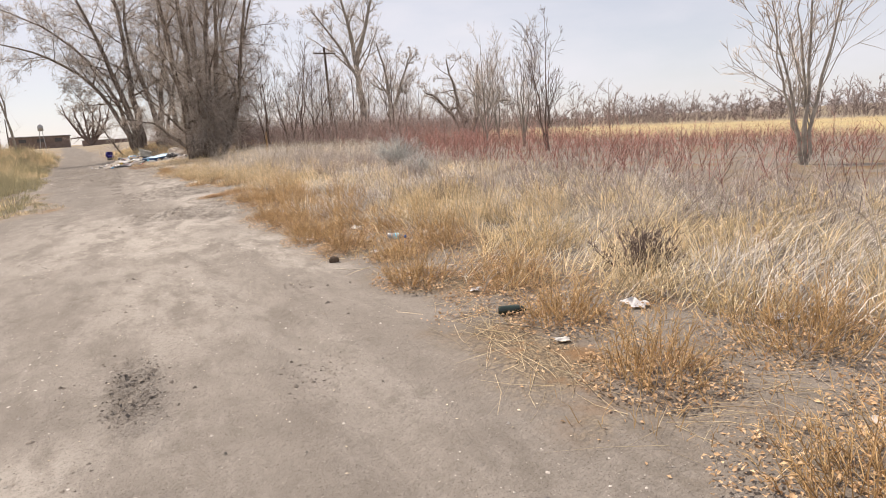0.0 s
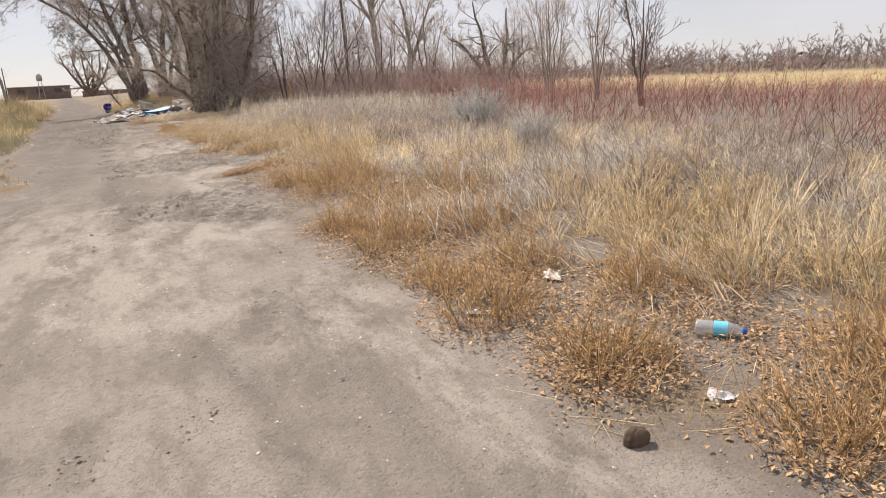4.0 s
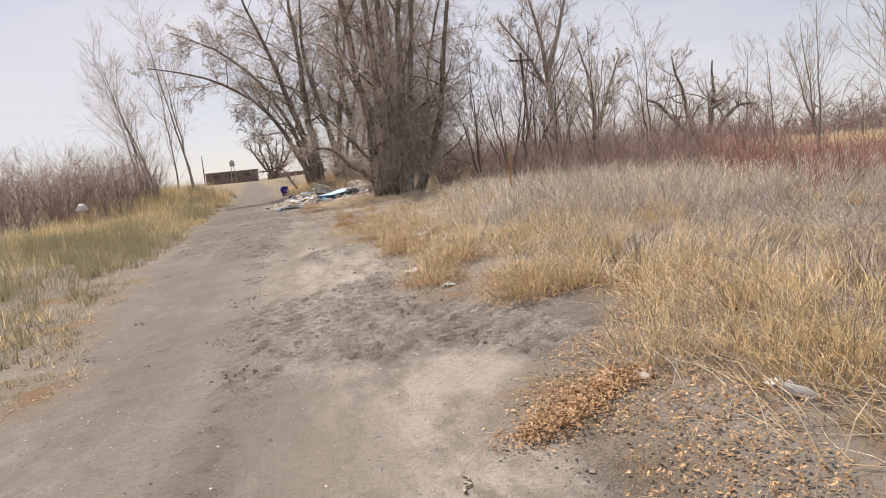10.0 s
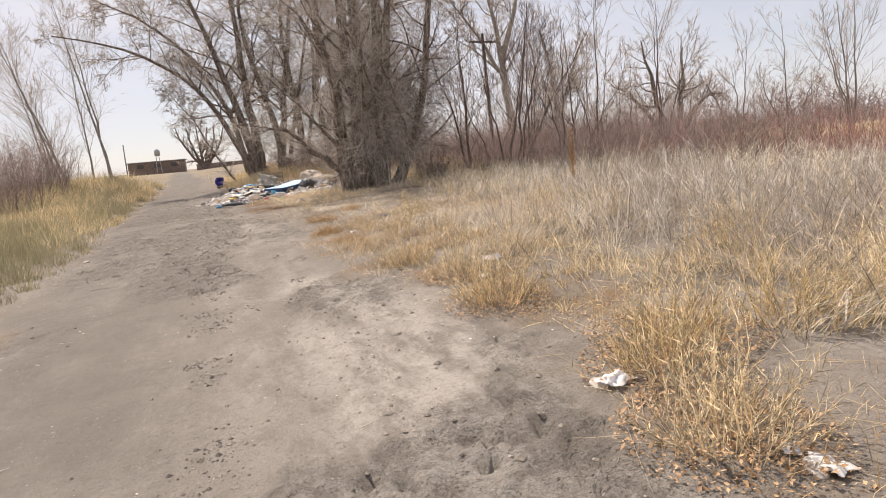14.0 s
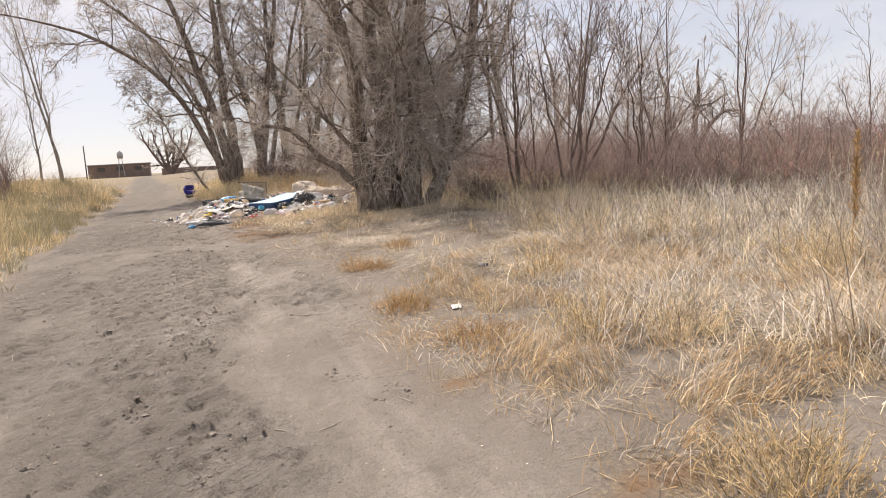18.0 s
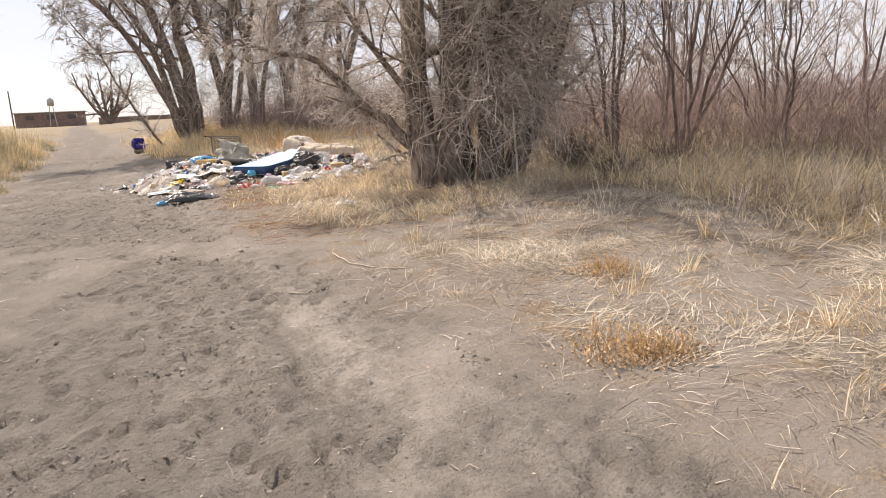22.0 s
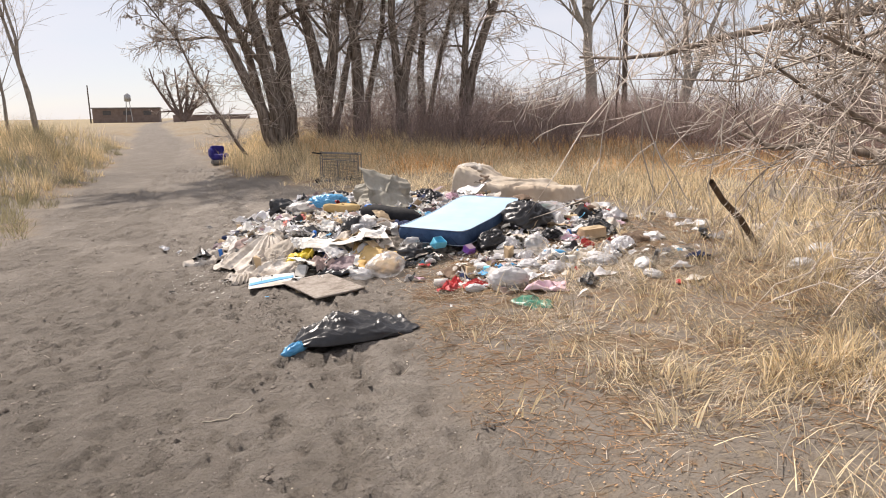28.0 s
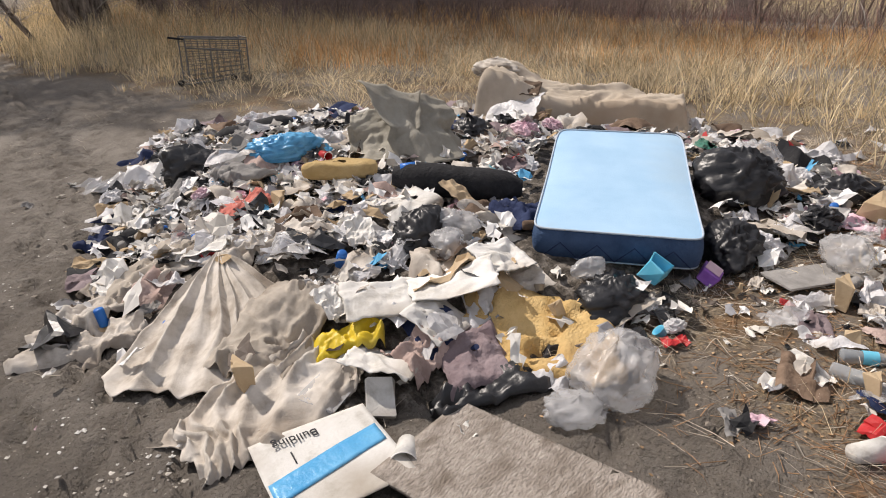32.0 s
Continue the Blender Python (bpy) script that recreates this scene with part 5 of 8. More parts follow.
x, y = scatter(170000, 1.6, 5.2, -2, 26, lambda x, y: open_ground(x, y) * ((0.015 + 0.12 * (1 - ss(12, 16, y))) * np.exp(-((x - right_edge(y) - 0.6) / 0.7) ** 4) + 0.985 * drift(x, y)) * (1 - 0.7 * ss(17, 21, y)), rng)
pile = 0.035 * drift(x, y)
litter("leaf_litter", x, y, 0.006 + 0.011 * rng.random(len(x)) ** 1.6, LEAF, "drifts of crisp orange-brown fallen leaves at the verge", rng, 0.35, pile=pile)
parts = [np.stack([2.15 + 0.85 * k + 0.11 * rng.normal(size=k.size), 16.4 + 0.55 * k + 0.07 * rng.normal(size=k.size)], 1) for k in (rng.random(4000),)]
for cx, cy, cr in rust + gold[:10]:
    n = int((4200 if cy < 26 else 1300) * cr)
    q, a = 1.35 * cr * rng.random(n) ** 0.6, rng.uniform(0, 6.28, n)
    parts.append(np.stack([cx + q * np.cos(a), cy + 1.2 * q * np.sin(a)], 1))
x, y = np.concatenate(parts).T
litter("leaf_litter", x, y, 0.006 + 0.011 * rng.random(len(x)) ** 1.6, LEAF, "leaves drifted against the rusty weeds", rng, 0.4, pile=0.05)
x, y = scatter(30000, -4.8, -0.8, 15, 60, lambda x, y: open_ground(x, y) * np.exp(-((left_edge(y) - x - 0.15) / 0.35) ** 2) * clumps(x, y, 1.2, 123, 0.4, 0.6), rng)
litter("leaf_litter", x, y, 0.007 + 0.014 * rng.random(len(x)), LEAF, "brown fallen leaves along the track edge", rng)
x, y = scatter(30000, 1.6, 9, 33, 47, lambda x, y: (1 - 0.9 * on_track(x, y)) * clumps(x, y, 0.9, 127, 0.4, 0.6) * (1 - ss(7, 9, x)), rng)
litter("leaf_litter", x, y, rng.uniform(0.006, 0.014, len(x)), LEAF, "brown fallen leaves and chaff under the cottonwood", rng)


def fallen(name, x, y, L, r, material, label, rng, n=3, wob=0.25, sides=3):
    a = rng.uniform(0, 6.28, len(x))
    d = np.stack([np.cos(a), np.sin(a), rng.normal(0, 0.05, len(x))], 1)
    p, q = runs(np.stack([x, y, 0 * x], 1), d, L, r, n, wob, 0, rng, 0.5)
    p[:, :, 2] = land(p[:, :, 0], p[:, :, 1]) + q + np.abs(rng.normal(0, 0.012, (len(x), 1)))
    ob = put(name, *(twigs(p, q) if sides == 3 else tubes(p, q, sides)), material)
    tagged(ob, label, "straw", kind="stuff")


x, y = scatter(250000, 1.8, 8, 27.5, 47.5, lambda x, y: (1 - 0.93 * on_track(x, y, 0.4)) * (0.12 + 0.88 * clumps(x, y, 0.7, 131, 0.42, 0.6)) * (0.3 + 0.7 * trampled(x, y)) * (0.12 + 0.88 * ss(2.3, 3.6, x + 0.12 * (y - 36))), rng)
k = rng.random(len(x)) < 0.86
mats("flat_straw", x[k], y[k], rng.uniform(0.06, 0.26, k.sum()), rng.uniform(0.003, 0.0062, k.sum()), PRESSED, "bleached grass pressed flat in the clearing", rng, 0.03, 0.9, 1.15)
x, y = x[~k], y[~k]
k = rng.random(len(x)) < 0.42
fallen("flattened_straw", x[k], y[k], rng.uniform(0.06, 0.3, k.sum()), rng.uniform(0.0014, 0.0032, k.sum()), PRESSED, "flattened bleached straw on grey soil", rng)
fallen("brown_straw", x[~k], y[~k], rng.uniform(0.08, 0.36, (~k).sum()), rng.uniform(0.0012, 0.003, (~k).sum()), DULL_REED, "flattened grey-brown stalks on grey soil", rng)
x, y = scatter(6000, 1.8, 8, -3, 29, lambda x, y: open_ground(x, y), rng)
fallen("fallen_straw", x, y, rng.uniform(0.12, 0.5, len(x)) * (1 + 1.2 * rng.random(len(x)) ** 6), rng.uniform(0.0008, 0.0022, len(x)), STRAW, "fallen bleached stalks among the grass", rng, 3)
n = 110
f = rng.random(n)
x, y = 2.0 + 0.45 * f + rng.normal(0, 0.13, n), 2.6 + 1.7 * f + rng.normal(0, 0.14, n)
d = np.stack([0.28 + rng.normal(0, 0.5, n), np.ones(n), np.zeros(n)], 1) * rng.choice([-1, 1], n)[:, None]
p, q = runs(np.stack([x, y, 0 * x], 1), d, rng.uniform(0.15, 0.6, n), rng.uniform(0.0008, 0.002, n), 5, 0.12, 0, rng, 0.5)
p[:, :, 2] = land(p[:, :, 0], p[:, :, 1]) + 0.004 + np.abs(rng.normal(0, 0.012, (n, 1)))
tagged(put("edge_straw", *tubes(p, q, 3), STRAW), "long bleached stalks strewn along the track edge", "straw", kind="stuff")
x, y = scatter(800, -2.6, 3.5, 20, 56, lambda x, y: 0.2 + 0.8 * ss(28, 36, y), rng)
fallen("twig_litter", x, y, rng.uniform(0.04, 0.2, len(x)), rng.uniform(0.0015, 0.0035, len(x)), TWIG_PALE, "small dry twigs scattered on the track", rng, 4, 0.2, 4)


def lumps(name, x, y, s, material, label, rng, cat):
    n = len(x)
    o = np.array([(1, 0, 0), (0, 1, 0), (-1, 0, 0), (0, -1, 0), (0, 0, 0.55), (0, 0, -0.5)])
    V = np.stack([x, y, land(x, y) + 0.1 * s], 1)[:, None] + o[None] * s[:, None, None] * rng.uniform(0.55, 1.3, (n, 6, 1))
    k = np.arange(n)[:, None] * 6
    F = np.concatenate([k + f for f in ([0, 1, 4], [1, 2, 4], [2, 3, 4], [3, 0, 4], [1, 0, 5], [2, 1, 5], [3, 2, 5], [0, 3, 5])])
    ob = put(name, V.reshape(-1, 3), F, material, smooth=False)
    tagged(ob, label, cat, kind="stuff")


x, y = scatter(40000, -4, 3.6, -1, 50, lambda x, y: on_track(x, y) * (0.25 + 0.75 * clumps(x, y, 0.6, 137)) * (1 - 0.85 * ss(14, 24, y)) * (1 - 0.7 * ss(-1.5, -3, x)), rng)
lumps("pebbles", x, y, rng.uniform(0.003, 0.008, len(x)) * (0.8 + 1.2 * rng.random(len(x)) ** 5), PEBBLE, "small grey pebbles on the dirt track", rng, "pebbles")
x, y = scatter(1500, -2.6, 2.6, 1, 46, lambda x, y: on_track(x, y) * (0.05 + 0.95 * churned(x, y)) * (0.2 + 0.8 * clumps(x, y, 1.2, 181, 0.45, 0.6)), rng)
x, y = np.concatenate([x, rng.normal(1.65, 0.4, 260)]), np.concatenate([y, rng.uniform(19.5, 25, 260)])
lumps("crust_flakes", x, y, rng.uniform(0.008, 0.02, len(x)) * (0.7 + 1.2 * rng.random(len(x)) ** 3), CLOD, "broken flakes of dried mud crust on the track", rng, "soil")
x, y = scatter(2600, -3, 3, 0, 46, lambda x, y: on_track(x, y) * (0.25 + 0.75 * clumps(x, y, 0.9, 183, 0.42, 0.6)), rng)
litter("pale_chaff", x, y, rng.uniform(0.004, 0.012, len(x)), REED, "pale specks of straw and chaff trodden on the track", rng, 0.15, "straw")
x, y = scatter(26000, -4, 3.4, -1, 52, lambda x, y: on_track(x, y) * (0.1 + 0.9 * churned(x, y)), rng)
lumps("clods", x, y, rng.uniform(0.004, 0.013, len(x)) * (0.7 + 1.5 * rng.random(len(x)) ** 5), CLOD, "crumbled dry clods in the churned dirt", rng, "soil")
# crumbs kicked up in clusters, most of them along the wheel rut
cx, cy = scatter(330, -2.4, 3.2, 1, 52, lambda x, y: on_track(x, y) * (0.14 + 0.2 * (1 - ss(8, 12, y)) + 0.66 * churned(x, y)), rng)
ry = rng.uniform(20, 46, 60)
cx, cy = np.concatenate([cx, 0.55 + 0.012 * (ry - 30) + rng.normal(0, 0.12, 60), rng.normal(0.02, 0.07, 26), [1.62, 1.6, 1.07, 1.1]]), np.concatenate([cy, ry, rng.uniform(3.9, 5.0, 26), [6.2, 6.28, 3.9, 4.05]])
m = rng.integers(16, 56, len(cx))
far = np.repeat(rng.uniform(0.04, 0.15, len(cx)), m)
x = np.repeat(cx, m) + rng.normal(0, 1, m.sum()) * far
y = np.repeat(cy, m) + rng.normal(0, 1, m.sum()) * far * 1.5
k = rng.random(len(x)) < 0.5
grow = 1 + 0.5 * ss(14, 22, y)
lumps("dark_clods", x[k], y[k], grow[k] * rng.uniform(0.004, 0.01, k.sum()) * (0.7 + 1.3 * rng.random(k.sum()) ** 4), DARK_CLOD, "moist dark clods kicked up on the track", rng, "soil")
lumps("clods", x[~k], y[~k], grow[~k] * rng.uniform(0.004, 0.01, (~k).sum()) * (0.7 + 1.6 * rng.random((~k).sum()) ** 4), CLOD, "dry crumbs kicked up on the track", rng, "soil")

# ---- far things ----
BRICK = surf("dull_brick", [(0.17, 0.125, 0.105), (0.24, 0.18, 0.155)], 1.5, 0.9, 0.2)
ROOF = surf("grey_roof", [(0.2, 0.19, 0.19), (0.3, 0.29, 0.28)], 1.0, 0.8, 0.2)
PLASTER = surf("pale_plaster", [(0.62, 0.57, 0.52), (0.72, 0.67, 0.62)], 1.0, 0.85, 0.1)
DARK = surf("dark_opening", [(0.07, 0.065, 0.065), (0.1, 0.095, 0.095)], 2, 0.3, 0)
STEEL = surf("grey_steel", [(0.3, 0.3, 0.3), (0.42, 0.42, 0.42)], 4, 0.5, 0.1, metal=0.6)
POLE = surf("weathered_pole", [(0.06, 0.045, 0.035), (0.13, 0.1, 0.08)], 6, 0.9, 0.5, stretch=(1, 1, 0.15))


def box(x0, x1, y0, y1, z0, z1):
    V = [(x0, y0, z0), (x1, y0, z0), (x1, y1, z0), (x0, y1, z0), (x0, y0, z1), (x1, y0, z1), (x1, y1, z1), (x0, y1, z1)]
    return V, [(3, 2, 1, 0), (4, 5, 6, 7), (0, 1, 5, 4), (1, 2, 6, 5), (2, 3, 7, 6), (3, 0, 4, 7)]


def house(x, y, w, d, h, roof_h, wall, label, turn=0, windows=3):
    z = float(lie(x, y))
    root = new("house")
    root.matrix_basis = pose(x, y, z, 0, 0, turn)
    tagged(root, label, "house")
    put("wall", *box(-w / 2, w / 2, -d / 2, d / 2, -0.5, h), wall, root, smooth=False)
    V = [(-w / 2 - 0.4, -d / 2 - 0.4, h), (w / 2 + 0.4, -d / 2 - 0.4, h), (w / 2 + 0.4, d / 2 + 0.4, h), (-w / 2 - 0.4, d / 2 + 0.4, h), (-w / 2 - 0.4, 0, h + roof_h), (w / 2 + 0.4, 0, h + roof_h)]
    F = [(0, 1, 5, 4), (2, 3, 4, 5), (3, 2, 1, 0)]
    put("roof", V, F, ROOF, root, smooth=False)
    put("gable", [(-w / 2, -d / 2, h), (-w / 2, d / 2, h), (-w / 2, 0, h + roof_h * 0.9), (-w / 2, 0, h)], [(1, 0, 2, 3)], wall, root, smooth=False)
    for k in range(windows):
        cx = -w / 2 + (k + 0.5) * w / windows
        put("window", *box(cx - 0.5, cx + 0.5, -d / 2 - 0.03, -d / 2 + 0.05, 0.9, 2.1), DARK, root, smooth=False)


house(225, 110, 9, 7, 2.6, 1.9, PLASTER, "small white house among far trees", 60)
house(222, 165, 12, 7, 2.4, 1.5, PLASTER, "low pale house across the river", 50, 4)
house(230, 72, 8, 6, 2.4, 1.6, PLASTER, "small white house among far trees", 70)

# low brick building past the end of the track
bz = 2.2
shed = new("warehouse")
shed.matrix_basis = pose(-12.4, 205, bz)
tagged(shed, "long low dark brick building beyond the track", "building")
put("wall", *box(-6.6, 6.6, -5, 5, -1.5, 1.7), BRICK, shed, smooth=False)
put("roof", *box(-6.9, 6.9, -5.3, 5.3, 1.7, 1.9), ROOF, shed, smooth=False)
for k in range(3):
    put("window", *box(-4.6 + 4 * k, -3.0 + 4 * k, -5.05, -4.9, 0.3, 1.2), DARK, shed, smooth=False)
low = new("low_wall")
low.matrix_basis = pose(4.5, 172, 1.4)
tagged(low, "low dark wall beside the round tree", "wall")
put("wall", *box(-7, 6.5, -0.3, 0.3, -0.6, 0.8), BRICK, low, smooth=False)
put("coping", *box(-7.1, 6.6, -0.4, 0.4, 0.8, 0.92), ROOF, low, smooth=False)


def utility_pole(x, y, h, r, arm, label, turn=0, lean=0.0):
    root = new("utility_pole")
    root.matrix_basis = pose(x, y, float(lie(x, y)) - 0.2, 0, lean, turn)
    tagged(root, label, "pole")
    p = np.array([[(0, 0, 0), (0, 0, h * 0.5), (0, 0, h)]], float)
    put("post", *tubes(p, np.array([[r, r * 0.85, r * 0.7]]), 8), POLE, root)
    if arm:
        put("crossarm", *box(-arm / 2, arm / 2, -0.09, 0.06, h - 0.75, h - 0.6), POLE, root, smooth=False)
        for k in (-0.47, -0.2, 0.2, 0.47):
            q = np.array([[(arm * k, 0, h - 0.6), (arm * k, 0, h - 0.4)]], float)
            put("insulator", *tubes(q, np.array([[0.05, 0.03]]), 6), STEEL, root)


utility_pole(23.5, 71.4, 10.2, 0.17, 2.9, "dark wooden utility pole with one crossarm", 20, -2)
utility_pole(-18.2, 190, 7.6, 0.15, 0, "far thin dark pole beside the brick building")
tower = new("lattice_mast")
tower.matrix_basis = pose(-11.6, 196, 1.1)
tagged(tower, "far small lattice mast above the roof", "mast")
for sx, sy in ((-1, -1), (1, -1), (1, 1), (-1, 1)):
    put("leg", *tubes(np.array([[(0.6 * sx, 0.6 * sy, 0), (0.3 * sx, 0.3 * sy, 4.2)]], float), np.array([[0.07, 0.06]]), 4), STEEL, tower)
put("tank", *tubes(np.array([[(0, 0, 4.1), (0, 0, 4.2), (0, 0, 5.4), (0, 0, 5.9)]], float), np.array([[0.05, 0.65, 0.65, 0.05]]), 10), STEEL, tower)

# ---- rubbish: shapes ----
def crease(P, seed, f=3.0, n=6):
    """Sharp folds, 0 to 1, over points P."""
    g = np.random.default_rng(seed)
    s = 0
    for _ in range(n):
        w = unit(g.normal(size=3)) * f * g.uniform(0.6, 1.7)
        s = s + 1 - np.abs(np.sin(P @ w + g.uniform(0, 6.28)))
    return s / n


def grid_faces(ny, nx, wrap=False):
    idx = np.arange(ny * nx).reshape(ny, nx)
    if wrap:
        nxt = np.roll(idx, -1, axis=1)
        return np.stack([idx[:-1], nxt[:-1], nxt[1:], idx[1:]], -1).reshape(-1, 4)
    return np.stack([idx[:-1, :-1], idx[:-1, 1:], idx[1:, 1:], idx[1:, :-1]], -1).reshape(-1, 4)


def ball(nu=26, nv=15):
    t = np.linspace(0.02, np.pi - 0.02, nv)[:, None]
    a = np.arange(nu)[None] * 2 * np.pi / nu
    return np.stack([np.sin(t) * np.cos(a), np.sin(t) * np.sin(a), np.cos(t) + 0 * a], -1).reshape(-1, 3), grid_faces(nv, nu, True)[:, ::-1]


def facets(D, seed, K, spread):
    """The radius, along directions D, of a many-sided lump."""
    g = np.random.default_rng(seed)
    n = unit(g.normal(size=(K, 3)))
    d = np.maximum(D @ n.T, 0.05)
    return np.minimum((g.uniform(1 - spread, 1, K) / d).min(1), 1.25)


def pinch(P, seed, f, n=5):
    """Thin sharp ridges, 0 to 1, over points P."""
    g = np.random.default_rng(seed)
    s = 0
    for _ in range(n):
        w, a, q = unit(g.normal(size=3)) * f * g.uniform(0.6, 1.7), g.uniform(0, 6.28), unit(g.normal(size=3)) * f * 0.8
        s = np.maximum(s, (1 - np.abs(np.sin(P @ w + a + 0.9 * np.sin(P @ q)))) ** 2.2)
    return s


def ridge(x, y, seed, octaves=3):
    """Winding sharp folds, 0 to 1, one a unit."""
    x, y = x + 0.9 * (vn(x * 0.8, y * 0.8, seed + 51) - 0.5), y + 0.9 * (vn(x * 0.8, y * 0.8, seed + 52) - 0.5)
    return sum((1 - np.abs(2 * vn(x * 2.1 ** k, y * 2.1 ** k, seed + k) - 1)) ** 1.6 * 0.55 ** k for k in range(octaves)) / sum(0.55 ** k for k in range(octaves))


def sack(rx, ry, rz, seed, wrinkle=0.3, f=3.5, fine=False):
    """A crumpled bag that rests on its flat underside."""
    D, F = ball(56, 34) if fine else ball(30, 18)
    k = 0.45 * facets(D, seed, 13, 0.45) + 0.35 * facets(D, seed + 1, 34, 0.4) + 0.2
    k = k + wrinkle * 0.55 * (pinch(D, seed + 2, f * 0.8) - 0.5) + 0.5 * wrinkle * (pinch(D, seed + 3, f * 2.2, 4) - 0.5)
    V = D * k[:, None] * [rx, ry, rz]
    V[:, 2] = np.maximum(V[:, 2], -0.5 * rz) + 0.5 * rz
    return V, F


def cushion(w, l, t, e=0.35, seed=0, lumpy=0.04):
    """A soft rounded slab."""
    D, F = ball(32, 17)
    p = lambda v, k: np.sign(v) * np.abs(v) ** k
    h = np.sqrt(D[:, 0] ** 2 + D[:, 1] ** 2)
    C = D[:, :2] / np.maximum(h, 1e-6)[:, None]
    V = np.stack([p(C[:, 0], e) * p(h, 0.45) * w / 2, p(C[:, 1], e) * p(h, 0.45) * l / 2, p(D[:, 2], 0.7) * t / 2 + t / 2], 1)
    V[:, 2] += lumpy * (2.2 * ridge(V[:, 0] * 5, V[:, 1] * 5, seed) - 1.1) * (D[:, 2] > -0.2)
    return V, F


def slab(x, y, z, thick):
    """A closed sheet from grids of its upper side."""
    ny, nx = x.shape
    top = np.stack([x, y, z], -1).reshape(-1, 3)
    n = len(top)
    rim = np.concatenate([np.arange(nx), np.arange(1, ny) * nx + nx - 1, (ny - 1) * nx + np.arange(nx - 2, -1, -1), np.arange(ny - 2, 0, -1) * nx])
    nxt = np.roll(rim, -1)
    F = grid_faces(ny, nx)
    return np.concatenate([top, top - [0, 0, thick]]), np.concatenate([F, F[:, ::-1] + n, np.stack([nxt, rim, rim + n, nxt + n], 1)])


def sheet(w, l, amp, seed, n=16, thick=0.003, f=3.0):
    """A creased thin sheet with a ragged outline."""
    u, v = np.meshgrid(np.linspace(-0.5, 0.5, n), np.linspace(-0.5, 0.5, n))
    e = 1 + 0.1 * (vn(u * 6, v * 6, seed + 1) - 0.5)
    z = amp * (1.8 * ridge(u * f, v * f * l / w, seed) - 0.4)
    z = z - z.min()
    return slab(u * w * e, v * l * e, z + thick, thick)


def lathe(profile, sides=14):
    pr = np.array(profile, float)
    a = np.arange(sides) * 2 * np.pi / sides
    V = np.stack([pr[:, :1] * np.cos(a), pr[:, :1] * np.sin(a), pr[:, 1:] + 0 * a], -1).reshape(-1, 3)
    return V, grid_faces(len(pr), sides, True)


def crumple(w, l, h, seed, n=13, folds=6):
    """A crumpled sheet: folded over itself along several random lines."""
    g = np.random.default_rng(seed)
    u, v = np.meshgrid(np.linspace(-0.5, 0.5, n), np.linspace(-0.5, 0.5, n))
    tri = lambda t: np.abs(np.mod(t, 2) - 1) - 0.5
    x, y, z = u * w, v * l, 0 * u
    for k in range(folds):
        a, f = g.uniform(0, 6.28), g.uniform(1.6, 5.5)
        t = (u * math.cos(a) + v * math.sin(a)) * f + g.uniform(0, 2)
        z = z + h * g.uniform(0.3, 0.7) * tri(t)
        b = g.uniform(0, 6.28)
        x, y = x + 0.11 * w * tri(t * 0.8 + 0.3) * math.cos(b), y + 0.11 * l * tri(t * 0.8 + 0.3) * math.sin(b)
    x, y = x + g.normal(0, 0.012 * w, x.shape), y + g.normal(0, 0.012 * l, x.shape)
    edge = np.maximum(np.abs(u), np.abs(v)) * 2
    z = (z - z.min()) / (z.max() - z.min()) * h * (1 - 0.6 * edge ** 2.5) + g.uniform(-0.06, 0.06, z.shape) * h
    return np.stack([x, y, np.maximum(z, -0.01)], -1).reshape(-1, 3), grid_faces(n, n)


HEAP = np.array([(0.05, 47.8), (0.85, 46.6), (2.4, 46.15), (5.2, 46.3), (6.2, 47.3), (5.3, 50.4), (3.7, 51.9), (1.95, 52.6), (1.05, 50.9)])


def heap_in(x, y):
    """How far inside the heap's outline a place is, in metres (outside: minus)."""
    d = np.full(np.shape(x), 9.0)
    for (ax, ay), (bx, by) in zip(HEAP, np.roll(HEAP, -1, axis=0)):
        L = math.hypot(bx - ax, by - ay)
        d = np.minimum(d, ((bx - ax) * (y - ay) - (by - ay) * (x - ax)) / L)
    return d


def heap(x, y):
    """The height of the heap's compacted underlayer."""
    m = ss(0.0, 0.9, heap_in(x, y))
    return land(x, y) + m * (0.03 + 0.27 * fbm(x * 1.5, y * 1.5, 201)) + 0.12 * m * np.exp(-(((x - 2.4) / 1.3) ** 2 + ((y - 49.3) / 1.6) ** 2))


def thing(name, VF, material, x, y, turn=0.0, dz=0.0, label="", cat="rubbish", group="", tilt=(0, 0), on=heap):
    ob = put(name, *VF, material, m=pose(x, y, float(on(x, y)) + dz, tilt[0], tilt[1], turn))
    return tagged(ob, label, cat, group)


